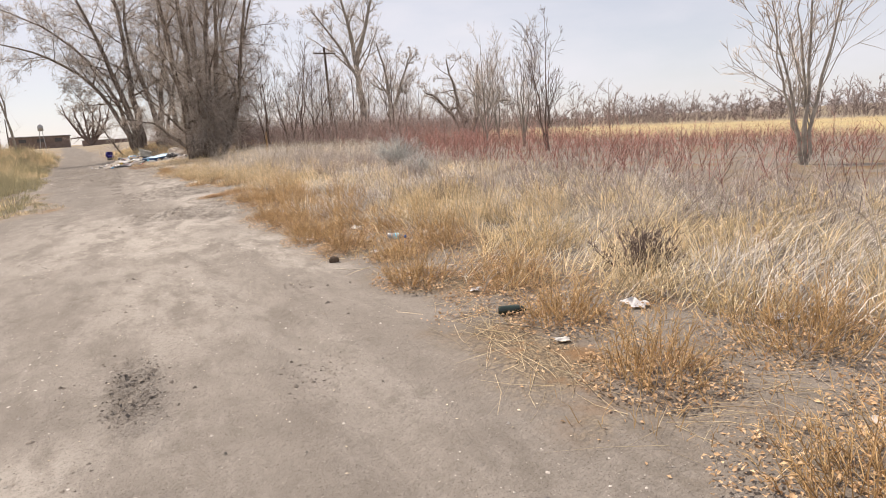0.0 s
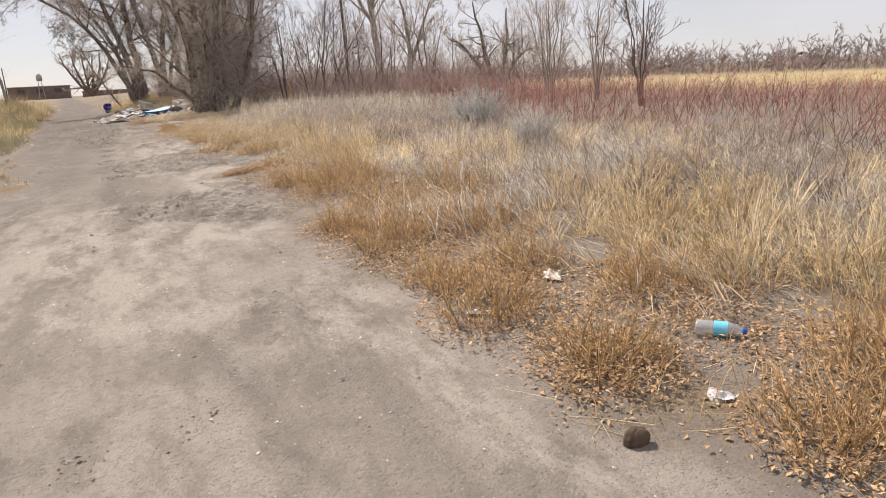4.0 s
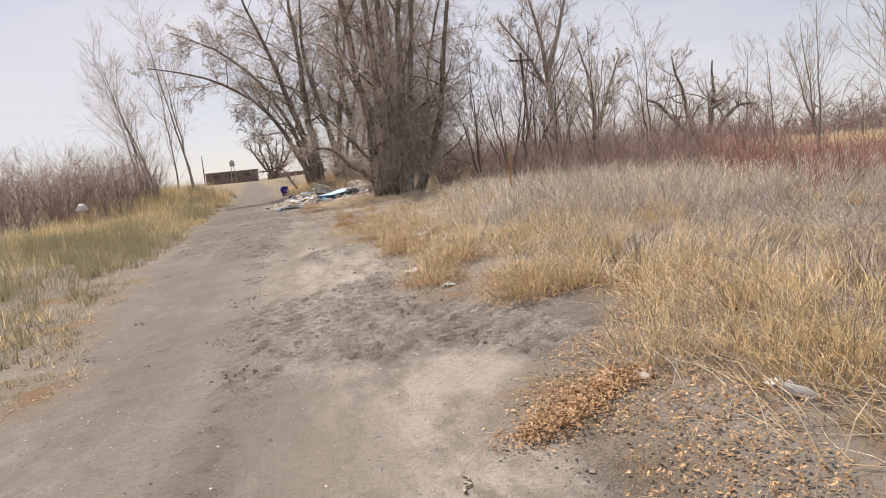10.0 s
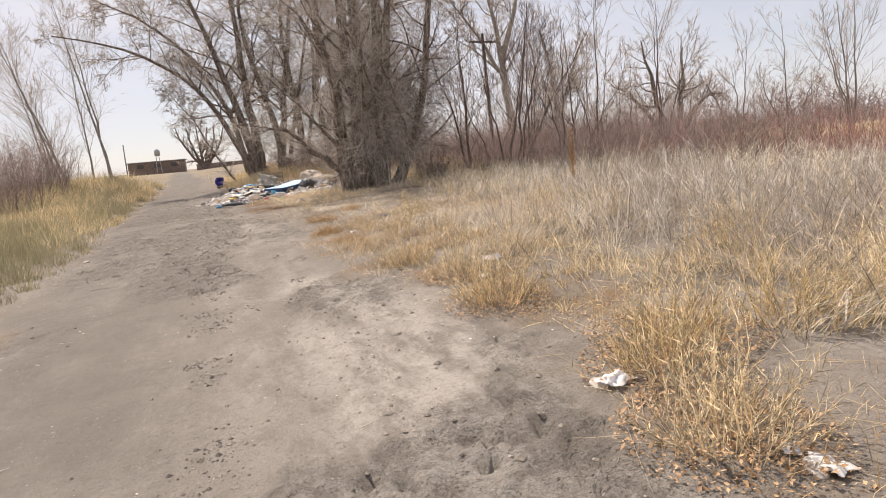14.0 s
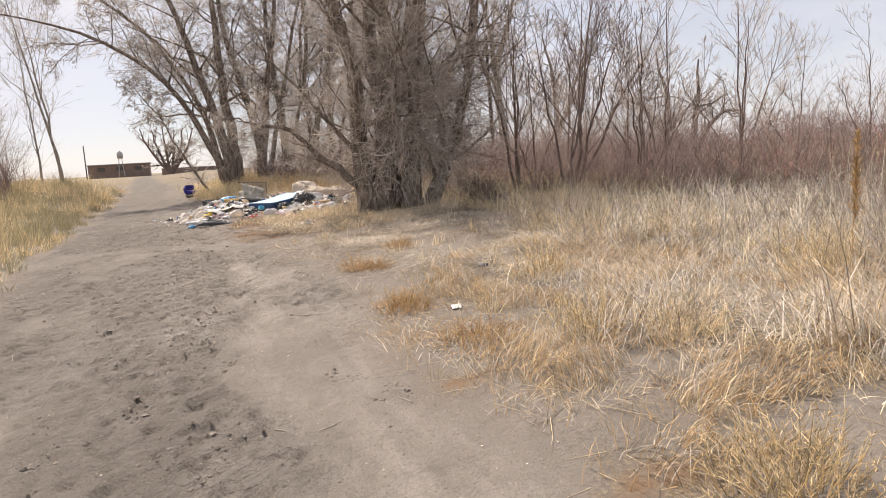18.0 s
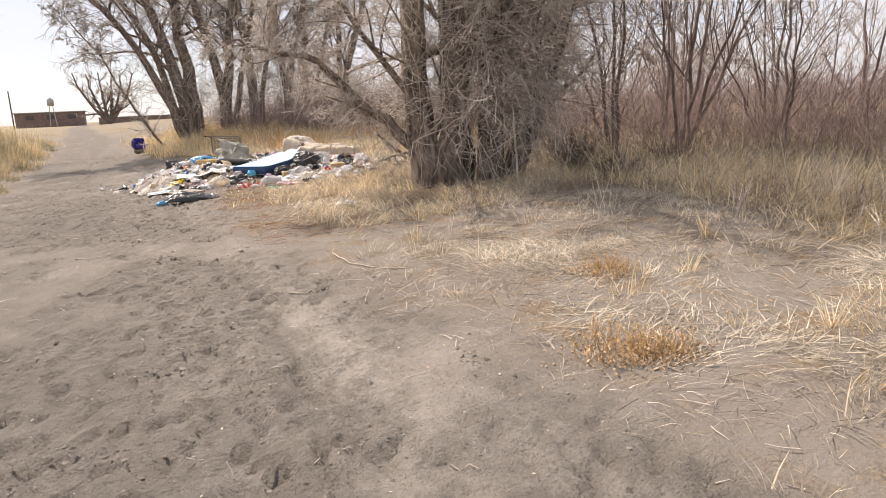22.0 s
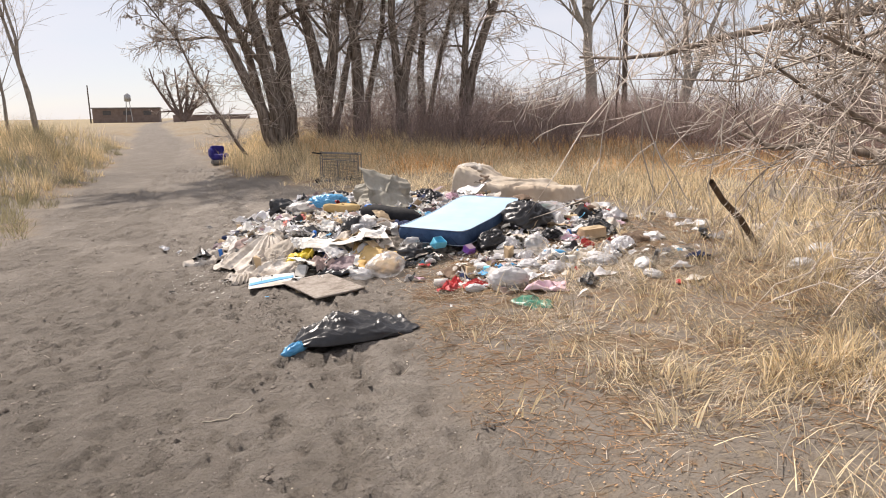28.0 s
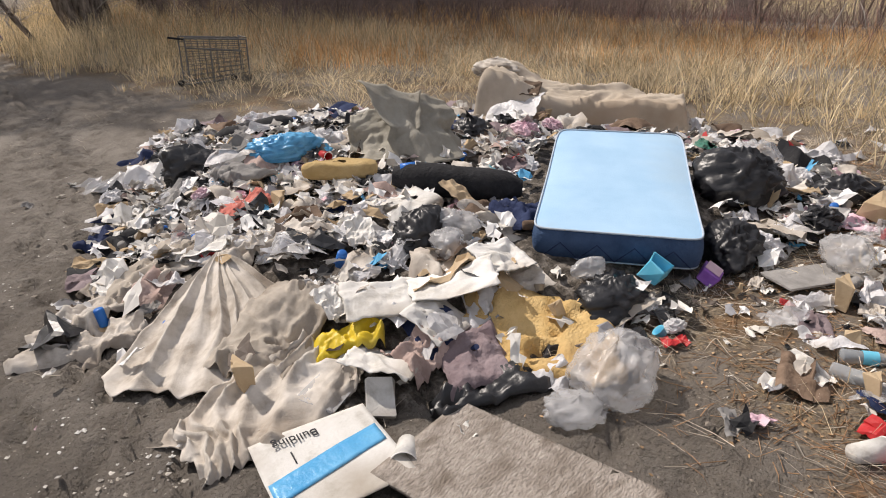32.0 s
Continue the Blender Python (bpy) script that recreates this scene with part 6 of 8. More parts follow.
def drape(name, cx, cy, w, l, turn, material, label, amp=0.05, seed=1, lift=0.01, thick=0.004, n=(54, 44), ragged=0.12, f=4.0, cat="cloth", peak=None, dir_fold=None):
    """A cloth or sheet that lies over what is under it."""
    u, v = np.meshgrid(np.linspace(-0.5, 0.5, n[0]), np.linspace(-0.5, 0.5, n[1]))
    q = np.stack([u * w, v * l, 0 * u], -1)
    edge = 1 + ragged * ((vn(q[..., 0] * 9, q[..., 1] * 9, seed + 3) - 0.5) * 1.5 + (vn(q[..., 0] * 3, q[..., 1] * 3, seed + 4) - 0.5) * 2)
    x0, y0 = u * w * edge, v * l * edge
    c, s = math.cos(radians(turn)), math.sin(radians(turn))
    x, y = x0 * c - y0 * s, x0 * s + y0 * c
    folds = ridge(q[..., 0] * f * 0.75, q[..., 1] * f * 0.75, seed, 4)
    if dir_fold:
        ca, sa = math.cos(radians(dir_fold[0])), math.sin(radians(dir_fold[0]))
        k, m = q[..., 0] * ca + q[..., 1] * sa, -q[..., 0] * sa + q[..., 1] * ca
        t = k * dir_fold[1] / 6.5 + 4.2 * vn(k * 1.6, m * 2.0, seed + 60) + 1.5 * vn(k * 4.5, m * 4.5, seed + 61)
        pleat = 1 - np.abs(2 * (t - np.floor(t)) - 1)
        folds = 0.52 * folds + 0.48 * (0.25 + (pleat ** 1.5 - 0.25) * (0.35 + 0.9 * vn(k * 3, m * 1.3, seed + 62)))
    z = (heap(cx + x, cy + y) if not dir_fold else lie(cx + x, cy + y) + 0.16 * ss(-0.1, 0.9, heap_in(cx + x, cy + y))) - float(heap(cx, cy)) + lift + amp * (1.9 * folds - 0.45)
    z = z - 0.03 * ss(0.43, 0.5, np.maximum(np.abs(u), np.abs(v)))
    if peak:
        px, py, ph, pr = peak
        z = z + ph * np.exp(-((x0 - px) ** 2 + (y0 - py) ** 2) / pr ** 2)
    ob = put(name, *slab(x, y, z, thick), material, m=pose(cx, cy, float(heap(cx, cy))))
    return tagged(ob, label, cat)


LINEN = surf("dirty_linen", [(0.36, 0.31, 0.26), (0.58, 0.53, 0.47), (0.72, 0.67, 0.61)], 7, 0.95, 0.3, 130, stain=(0.27, 0.215, 0.165), spec=0.1)
LINEN2 = surf("grey_linen", [(0.32, 0.28, 0.235), (0.52, 0.465, 0.4)], 7, 0.95, 0.3, 130, stain=(0.2, 0.155, 0.12), spec=0.1)
CANVAS = surf("beige_canvas", [(0.44, 0.37, 0.29), (0.62, 0.54, 0.45)], 3, 0.9, 0.25, 90, stain=(0.38, 0.28, 0.19), spec=0.15)
TARP = surf("olive_grey_tarp", [(0.27, 0.25, 0.205), (0.4, 0.375, 0.32)], 6, 0.8, 0.25, 60, stain=(0.17, 0.145, 0.11))
CARPET = surf("brown_carpet", [(0.24, 0.208, 0.178), (0.36, 0.315, 0.275), (0.44, 0.39, 0.345)], 45, 0.98, 0.8, 110, stretch=(0.55, 1, 1), stain=(0.2, 0.165, 0.135))
FOAM = surf("yellow_foam", [(0.5, 0.32, 0.12), (0.74, 0.53, 0.25)], 6, 0.95, 0.6, 70, stain=(0.33, 0.2, 0.08))
TAN = surf("tan_foam", [(0.42, 0.29, 0.12), (0.55, 0.4, 0.2)], 6, 0.9, 0.5, 40)
CARD = surf("cardboard", [(0.45, 0.33, 0.2), (0.58, 0.45, 0.3)], 5, 0.85, 0.2, 30)
WOOD = surf("bare_plank", [(0.42, 0.3, 0.17), (0.58, 0.44, 0.27)], 6, 0.75, 0.3, 30, stretch=(0.15, 1, 1))
DARKWOOD = surf("dark_wood", [(0.06, 0.042, 0.03), (0.14, 0.1, 0.07)], 8, 0.85, 0.6, 40, stretch=(1, 1, 0.2))
MAT_TOP = surf("pale_blue_ticking", [(0.34, 0.55, 0.76), (0.42, 0.63, 0.83)], 3, 0.75, 0.15, 90, stain=(0.4, 0.55, 0.68))
MAT_SIDE = surf("navy_ticking", [(0.025, 0.055, 0.12), (0.05, 0.095, 0.19)], 8, 0.7, 0.4, 50)
PIPING = surf("pale_piping", [(0.38, 0.46, 0.56), (0.52, 0.6, 0.68)], 20, 0.7, 0.1)
BLACK_BAG = surf("black_plastic_film", [(0.008, 0.008, 0.01), (0.028, 0.028, 0.031)], 6, 0.4, 0.2, 45, spec=0.6)
BLACK_FOAM = surf("black_foam", [(0.012, 0.012, 0.014), (0.03, 0.03, 0.033)], 12, 0.85, 0.4, 50)
WHITE_BAG = surf("white_plastic_film", [(0.66, 0.65, 0.66), (0.84, 0.83, 0.84)], 9, 0.38, 0.5, 55, spec=0.5, each=0.15, thin=0.2, stain=(0.48, 0.43, 0.37))
CLEAR_BAG = surf("clear_plastic_film", [(0.6, 0.6, 0.61), (0.82, 0.82, 0.83)], 9, 0.18, 0.45, 40, spec=0.7, clear=0.6)
PAPER = surf("white_paper", [(0.5, 0.47, 0.42), (0.74, 0.72, 0.68), (0.8, 0.78, 0.75)], 7, 0.85, 0.2, 60, each=0.15, stain=(0.36, 0.3, 0.23))
BLUE_FILM = surf("blue_plastic_film", [(0.05, 0.32, 0.62), (0.16, 0.47, 0.74)], 5, 0.35, 0.4, 22, spec=0.5)
CYAN = surf("cyan_plastic", [(0.1, 0.5, 0.7), (0.2, 0.6, 0.78)], 6, 0.4, 0.1)
BLUE = surf("blue_plastic", [(0.02, 0.13, 0.5), (0.04, 0.22, 0.62)], 6, 0.4, 0.15, each=0.2)
NAVY = surf("navy_cloth", [(0.012, 0.02, 0.06), (0.03, 0.045, 0.11)], 9, 0.9, 0.4, 60)
RED = surf("red_print", [(0.42, 0.02, 0.025), (0.55, 0.045, 0.045)], 7, 0.5, 0.15, each=0.15)
CORAL = surf("coral_cloth", [(0.5, 0.14, 0.11), (0.64, 0.24, 0.2)], 9, 0.9, 0.4, 60)
PINK = surf("pink_film", [(0.66, 0.42, 0.5), (0.78, 0.6, 0.66)], 7, 0.5, 0.3, 24, each=0.2)
PURPLE = surf("purple_plastic", [(0.28, 0.1, 0.5), (0.42, 0.2, 0.62)], 9, 0.4, 0.1)
MAUVE = surf("mauve_cloth", [(0.19, 0.14, 0.15), (0.31, 0.25, 0.26)], 8, 0.9, 0.5, 50)
ROSE = surf("rose_brown_cloth", [(0.34, 0.24, 0.21), (0.54, 0.42, 0.38)], 9, 0.9, 0.5, 50)
YELLOW = surf("yellow_film", [(0.66, 0.46, 0.02), (0.76, 0.58, 0.06)], 12, 0.45, 0.2, stain=(0.05, 0.045, 0.03))
GREEN = surf("green_plastic", [(0.03, 0.2, 0.13), (0.1, 0.34, 0.24)], 7, 0.3, 0.2, clear=0.3)
GREY = surf("grey_cloth", [(0.22, 0.21, 0.2), (0.36, 0.345, 0.33)], 7, 0.9, 0.4, 50, each=0.3)
BROWN = surf("brown_cloth", [(0.1, 0.065, 0.045), (0.2, 0.14, 0.1)], 8, 0.9, 0.4, 50, each=0.3)
# the near-black tone paints in the shade of gaps between pieces
HEAPED_GAPS = surf("matted_rubbish", [(0.018, 0.015, 0.013), (0.1, 0.085, 0.07), (0.3, 0.265, 0.23)], 14, 0.9, 0.8, 60, detail=9)
WIRE = surf("grey_wire", [(0.16, 0.155, 0.15), (0.28, 0.27, 0.26)], 12, 0.5, 0.2, metal=0.7)
PET = surf("clear_bottle_plastic", [(0.5, 0.54, 0.57), (0.62, 0.66, 0.69)], 5, 0.1, 0.1, spec=0.7, clear=0.55)
INK = surf("print_ink", [(0.03, 0.03, 0.035), (0.06, 0.06, 0.065)], 9, 0.8, 0)

# ---- the heap ----
gx, gy = np.meshgrid(np.linspace(-0.3, 6.7, 110), np.linspace(45.8, 53.0, 110))
hz = heap(gx, gy) + 0.05 * (crease(np.stack([gx, gy, 0 * gx], -1).reshape(-1, 3), 77, 9).reshape(gx.shape) - 0.5) * ss(0, 0.3, heap_in(gx, gy)) - 0.1 * (1 - ss(-0.15, 0.1, heap_in(gx, gy)))
ob = put("matted_rubbish", np.stack([gx, gy, hz], -1), grid_faces(110, 110), HEAPED_GAPS)
tagged(ob, "matted grey-brown underlayer of trodden rubbish, shade of gaps painted in", "rubbish", kind="stuff")

# mattress
def mattress(w=0.97, l=1.85, t=0.2):
    root = new("mattress")
    root.matrix_basis = pose(3.58, 47.3, float(lie(3.58, 47.3)) + 0.14, 0, -8, 40)
    tagged(root, "pale blue twin mattress with navy quilted sides, lying askew", "mattress")
    k = 64
    a = np.arange(k) * 2 * np.pi / k
    c, s = np.cos(a), np.sin(a)
    ring = np.stack([np.sign(c) * np.abs(c) ** 0.13 * l / 2, np.sign(s) * np.abs(s) ** 0.13 * w / 2], 1)
    bend = lambda x: 0.07 * np.clip(x / (l / 2), -1, 1) ** 2 - 0.05 * ss(0.45, 0.9, x)
    rows = []
    for z, o in ((0.0, -0.02), (0.03, 0.008), (0.07, 0.018), (0.1, 0.022), (0.14, 0.018), (0.17, 0.008), (t, -0.012)):
        p = ring * (1 + o)
        rows.append(np.column_stack([p, z + bend(p[:, 0]) + 0.004 * np.sin(a * 40) * (0.03 < z < 0.18)]))
    band = put("side_band", np.concatenate(rows), grid_faces(len(rows), k, True), MAT_SIDE, root, "navy quilted side")
    for z, nm, ml in ((t, "top_panel", MAT_TOP), (0.0, "base_panel", MAT_SIDE)):
        rows = []
        for f in (1.0, 0.97, 0.9, 0.75, 0.5, 0.25, 0.0005):
            p = ring * f * (0.99 if z else 0.98)
            dome = 0.025 * (1 - f ** 4) * (1 if z else -1) + 0.006 * (crease(np.column_stack([p, 0 * a]), 9, 3.0) - 0.5) * (f < 0.95)
            rows.append(np.column_stack([p, z + bend(p[:, 0]) + dome]))
        F = grid_faces(len(rows), k, True)
        put(nm, np.concatenate(rows), F if z else F[:, ::-1], ml, root, "pale blue ticking" if z else "")
    for z in (t, 0.01):
        p = np.vstack([ring, ring[:1]]) * 0.995
        line = np.column_stack([p, z + bend(p[:, 0]) + 0.004])[None]
        put("piping", *tubes(line, np.full((1, k + 1), 0.0065), 6), PIPING, root, "white piping")
    q = np.array([[(-0.5 * l, y, 0.03 + 0.1 * (i % 2) + 0.07) for i, y in enumerate(np.linspace(-0.42, 0.42, 9))]]) * [1.022, 1, 1]
    put("quilting", *tubes(q, np.full((1, 9), 0.003), 4), NAVY, band, "stitched quilting line")


mattress()

# beige mattress in a torn cover, behind
def covered():
    root = new("covered_mattress")
    cx, cy = 5.45, 49.35
    root.matrix_basis = pose(cx, cy, float(lie(cx, cy)) + 0.02, 0, 0, -54)
    tagged(root, "sagging mattress in a torn beige cover against the grass", "mattress")
    V, F = cushion(2.15, 0.95, 0.3, 0.16, 3, 0.02)
    put("pad", V, F, CANVAS, root)
    u, v = np.meshgrid(np.linspace(-0.5, 0.5, 90), np.linspace(-0.5, 0.5, 52))
    top = np.interp(u, [-0.5, -0.43, -0.36, -0.22, 0.1, 0.5], [0.36, 0.6, 0.58, 0.42, 0.37, 0.3])
    fall = ss(0.36, 0.42, np.abs(v)) * (0.75 + 0.25 * vn(u * 14, v * 0 + np.sign(v) * 3, 8))
    end = ss(0.455, 0.49, np.abs(u))
    z = top * (1 - 0.86 * np.maximum(fall, end * 0.9)) + 0.085 * (1.9 * ridge(u * 8 - v * 4, v * 3.5, 5, 4) - 0.9) * (1 - 0.3 * fall)
    x, y = u * 2.25 * (1 - 0.02 * fall), np.sign(v) * np.interp(np.abs(v), [0, 0.36, 0.42, 0.5], [0, 0.47, 0.51, 0.55]) + 0.03 * (ridge(u * 12, v * 2, 9) - 0.5) * fall
    cover = put("cover", *slab(x, y, z + 0.012, 0.005), CANVAS, root, "torn creased beige cover")
    put("bundle", *sack(0.26, 0.3, 0.13, 31, 0.4, 3.5, True), LINEN, root, "frayed pale rag bundled on the end", m=pose(-0.98, 0.1, 0.5))
    put("tear", *sheet(0.2, 0.26, 0.02, 33), BROWN, cover, "brown stain round a torn hole", m=pose(-0.5, -0.36, 0.44, 25))


covered()

# blankets and sheets at the front
def fanned(ax, ay, top, a0, a1, radii, material, label, seed):
    """A blanket caught up at one point, from which its folds fan out over the ground."""
    t, k = np.meshgrid(np.linspace(0, 1, 170), np.linspace(0.03, 1, 64))
    ang = np.radians(a0 + (a1 - a0) * t)
    R = np.interp(t, np.linspace(0, 1, len(radii)), radii) * (1 + 0.1 * (vn(t * 9, 0 * t, seed) - 0.5) + 0.05 * (vn(t * 31, 0 * t, seed + 1) - 0.5))
    x, y = ax + k * R * np.cos(ang), ay + k * R * np.sin(ang)
    u = t * 8.0 + 0.9 * vn(t * 5, k * 2.2, seed + 2) + 0.35 * vn(t * 16, k * 5, seed + 3)
    pleat = (1 - np.abs(2 * (u - np.floor(u)) - 1)) ** 1.4
    fine = ridge(x * 9, y * 9, seed + 4, 3)
    z = lie(x, y) + 0.012 + top * (1 - k) ** 1.25 + (0.085 * pleat * (0.35 + 0.65 * vn(t * 7, k * 1.5, seed + 5)) + 0.02 * fine) * np.minimum(1, k * 3.2) * (1 - 0.45 * k)
    c = float(lie(ax, ay))
    ob = put("blanket", *slab(x - ax, y - ay, z - c, 0.005), material, m=pose(ax, ay, c))
    tagged(ob, label, "blanket")


fanned(1.05, 48.15, 0.3, 212, 304, (0.95, 1.02, 1.12, 1.1, 0.86, 0.68), LINEN, "dirty cream blanket caught up at a point in fanned folds", 11)
drape("blanket", 1.02, 47.3, 0.62, 0.5, 30, LINEN2, "greyish blanket folded over the heap", 0.06, 12, 0.06, 0.005, (60, 50), 0.1, 4.0, "blanket", (0.1, 0.12, 0.1, 0.2))
drape("bedsheet", 0.75, 46.9, 0.95, 0.5, 12, LINEN, "dirty cream sheet spread at the heap's edge", 0.06, 13, 0.012, 0.004, (70, 48), 0.25, 7.0, dir_fold=(140, 46))
drape("bedsheet", 0.3, 48.05, 0.7, 0.34, 150, LINEN, "crumpled cream sheet at the heap's edge", 0.05, 14, 0.012, 0.004, (56, 42), 0.3, 6.0)
drape("bedsheet", 0.85, 48.65, 0.9, 0.5, 20, LINEN2, "grey-beige sheet heaped with its edge folded", 0.07, 15, 0.03, 0.004, (56, 42), 0.2, 4.0)
drape("trousers", 0.62, 48.4, 0.8, 0.28, 15, LINEN, "cream trousers twisted on the ground", 0.07, 16, 0.02, 0.004, (56, 36), 0.2, 6.0, "clothes")
drape("bedsheet", 1.35, 48.15, 0.75, 0.4, -25, LINEN, "crumpled cream sheet across the heap", 0.06, 17, 0.05, 0.004, (56, 42), 0.25, 5.0)
drape("shirt", 1.42, 48.8, 0.42, 0.26, 20, CORAL, "crumpled coral shirt in the heap", 0.055, 18, 0.06, 0.004, (34, 26), 0.25, 7.0, "clothes")
drape("jacket", 0.62, 49.6, 0.34, 0.22, 30, NAVY, "navy jacket crumpled beside the heap", 0.06, 19, 0.03, 0.004, (32, 24), 0.25, 6.0, "clothes")
drape("trousers", 2.85, 47.5, 0.5, 0.36, 30, NAVY, "navy trousers pushed under the mattress", 0.08, 20, 0.03, 0.004, (34, 26), 0.2, 6.0, "clothes")
drape("sweater", 1.7, 46.56, 0.34, 0.4, -20, MAUVE, "mauve-grey sweater lying in folds", 0.035, 21, 0.06, 0.004, (36, 34), 0.15, 7.0, "clothes")
drape("shirt", 1.5, 46.72, 0.28, 0.26, 10, ROSE, "rose-brown shirt twisted into a bundle", 0.06, 22, 0.06, 0.004, (36, 32), 0.2, 10.0, "clothes")
drape("apron", 1.26, 46.98, 0.36, 0.15, -20, YELLOW, "yellow patterned plastic strip on the heap", 0.035, 23, 0.08, 0.003, (40, 20), 0.2, 12.0, "plastic")
drape("black_liner", 1.62, 46.36, 0.5, 0.2, -15, BLACK_BAG, "flattened black plastic liner on the ground", 0.045, 24, 0.03, 0.006, (30, 18), 0.25, 9.0, "plastic bag")
drape("foam_sheet", 2.05, 46.45, 0.72, 0.62, -38, FOAM, "crumbling yellow foam sheet on the ground", 0.05, 25, 0.03, 0.035, (30, 26), 0.18, 2.5, "foam")
for x, y, w, l, turn, tilt, sd in ((1.5, 47.05, 0.42, 0.28, -18, (14, 6), 28), (1.86, 46.92, 0.46, 0.24, -30, (10, -12), 29), (1.68, 46.82, 0.3, 0.26, 15, (24, 0), 36), (1.3, 46.74, 0.3, 0.34, 40, (8, 14), 37), (2.2, 46.95, 0.34, 0.26, 5, (18, 8), 38)):
    V, F = sheet(w, l, 0.035, sd, 22, 0.004, 1.6)
    V[:, 2] += 0.12 * np.abs(V[:, 0] + 0.1 * w) * (sd % 2)
    thing("newspaper", (V, F), PAPER, x, y, turn, 0.1, "damp folded newspaper lying on the heap", "newspaper", "newspapers on the heap", tilt)
drape("grey_bag", 1.65, 49.3, 0.42, 0.26, 10, GREY, "flat grey cloth bag on the heap", 0.05, 30, 0.12, 0.03, (26, 18), 0.1, 3.0, "bag")

# stiff tarp folded to a point
for x, y, w, l, turn, up, sd in ((2.98, 48.5, 0.72, 0.72, 8, 42, 26), (2.52, 48.7, 0.56, 0.6, -38, 36, 27)):
    V, F = sheet(w, l, 0.05, sd, 30, 0.006, 2.2)
    V[:, 1] -= (0.42 if sd == 26 else -0.5) * V[:, 0] * ss(-0.4, 0.5, V[:, 1] / l)
    V[:, 2] += 0.1 * (V[:, 0] / w) ** 2 - 0.12 * ss(0.15, 0.5, np.abs(V[:, 0] / w)) * (V[:, 1] < 0)
    V[:, 1] += l / 2
    ob = put("tarp", V, F, TARP, m=pose(x, y, float(heap(x, y)) + 0.05, up, 0, turn))
    tagged(ob, "stiff olive-grey tarp panel folded up to a point" if sd == 26 else "stiff olive-grey tarp corner leaning on the heap", "tarp")

# carpet square in front
def flat_piece(name, cx, cy, w, l, turn, material, label, thick, amp, seed, cat, on=land, n=(26, 26), f=2.5, ragged=0.03):
    u, v = np.meshgrid(np.linspace(-0.5, 0.5, n[0]), np.linspace(-0.5, 0.5, n[1]))
    q = np.stack([u * w, v * l, 0 * u], -1).reshape(-1, 3)
    e = 1 + ragged * (crease(q, seed + 2, 7.0).reshape(u.shape) - 0.6)
    c, s = math.cos(radians(turn)), math.sin(radians(turn))
    x, y = u * w * e, v * l * e
    X, Y = x * c - y * s, x * s + y * c
    z = lie(cx + X, cy + Y) - float(lie(cx, cy)) + 0.018 + thick + amp * crease(q, seed, f).reshape(u.shape)
    V, F = slab(x, y, z, thick)
    root = put(name, V, F, material, m=pose(cx, cy, float(lie(cx, cy)), 0, 0, turn))
    return tagged(root, label, cat)


flat_piece("carpet_square", 1.32, 45.84, 0.56, 0.95, 14, CARPET, "worn brown ribbed carpet square on the dirt", 0.016, 0.016, 41, "carpet", n=(36, 36))
poster = flat_piece("poster", 0.85, 46.4, 0.52, 0.52, -6, PAPER, "curled printed poster board with a blue band", 0.003, 0.05, 42, "poster", f=2.6)


def poster_z(x, y):
    """The height of the poster's face at its own x, y."""
    me = poster.data
    k = min(range(26 * 26), key=lambda i: (me.vertices[i].co.x - x) ** 2 + (me.vertices[i].co.y - y) ** 2)
    return me.vertices[k].co.z


def strip_on_poster(name, x0, x1, y0, y1, material, label, slope=0.0):
    u, v = np.meshgrid(np.linspace(x0, x1, 26), np.linspace(y0, y1, 8))
    v = v + slope * u
    z = np.array([[poster_z(a, b) for a, b in zip(r, s)] for r, s in zip(u, v)])
    V, F = slab(u, v, z + 0.006, 0.005)
    put(name, V, F, material, poster, label)


strip_on_poster("blue_band", -0.25, 0.24, -0.07, 0.045, BLUE_FILM, "printed blue band", 0.22)
strip_on_poster("rule", -0.12, -0.115, 0.05, 0.12, INK, "printed line")
word = bpy.data.curves.new("lettering", "FONT")
word.body, word.size, word.extrude = "Building", 0.062, 0.0015
word.materials.append(INK)
wd = new("lettering", word)
wd.parent = poster
wd.matrix_basis = pose(0.02, 0.2, poster_z(-0.1, 0.18) + 0.012, 0, 0, 180)
wd["label"] = "black printed word"

# black rolls, cushions, boxes
def bar(name, p, q, r, material, label, cat, dz=0.0, sides=12):
    P, Q = np.array([p[0], p[1], float(heap(*p[:2])) + p[2]]), np.array([q[0], q[1], float(heap(*q[:2])) + q[2]])
    k = np.linspace(0, 1, 9)[:, None]
    line = P * (1 - k) + Q * k
    c = line.mean(0)
    rr = r * np.array([0.55, 0.95, 1, 1.02, 0.97, 1.0, 1.02, 0.95, 0.5])
    V, F = tubes((line - c)[None], rr[None], sides)
    return tagged(put(name, V, F, material, m=pose(*c)), label, cat)


bar("bolster", (2.4, 48.35, 0.13), (3.1, 47.75, 0.13), 0.12, BLACK_FOAM, "long black foam bolster in the heap", "foam")
bar("bolster", (2.0, 51.0, 0.05), (2.75, 50.8, 0.08), 0.12, BLACK_FOAM, "black foam bolster at the back of the heap", "foam")
bar("plank", (2.35, 48.85, 0.1), (2.95, 49.35, 0.55), 0.025, DARKWOOD, "dark wooden lath leaning out of the heap", "wood", sides=4)
thing("cushion", cushion(0.56, 0.2, 0.13, 0.5, 4, 0.02), TAN, 2.17, 48.72, -28, 0.1, "tan foam cushion on the heap", "cushion")
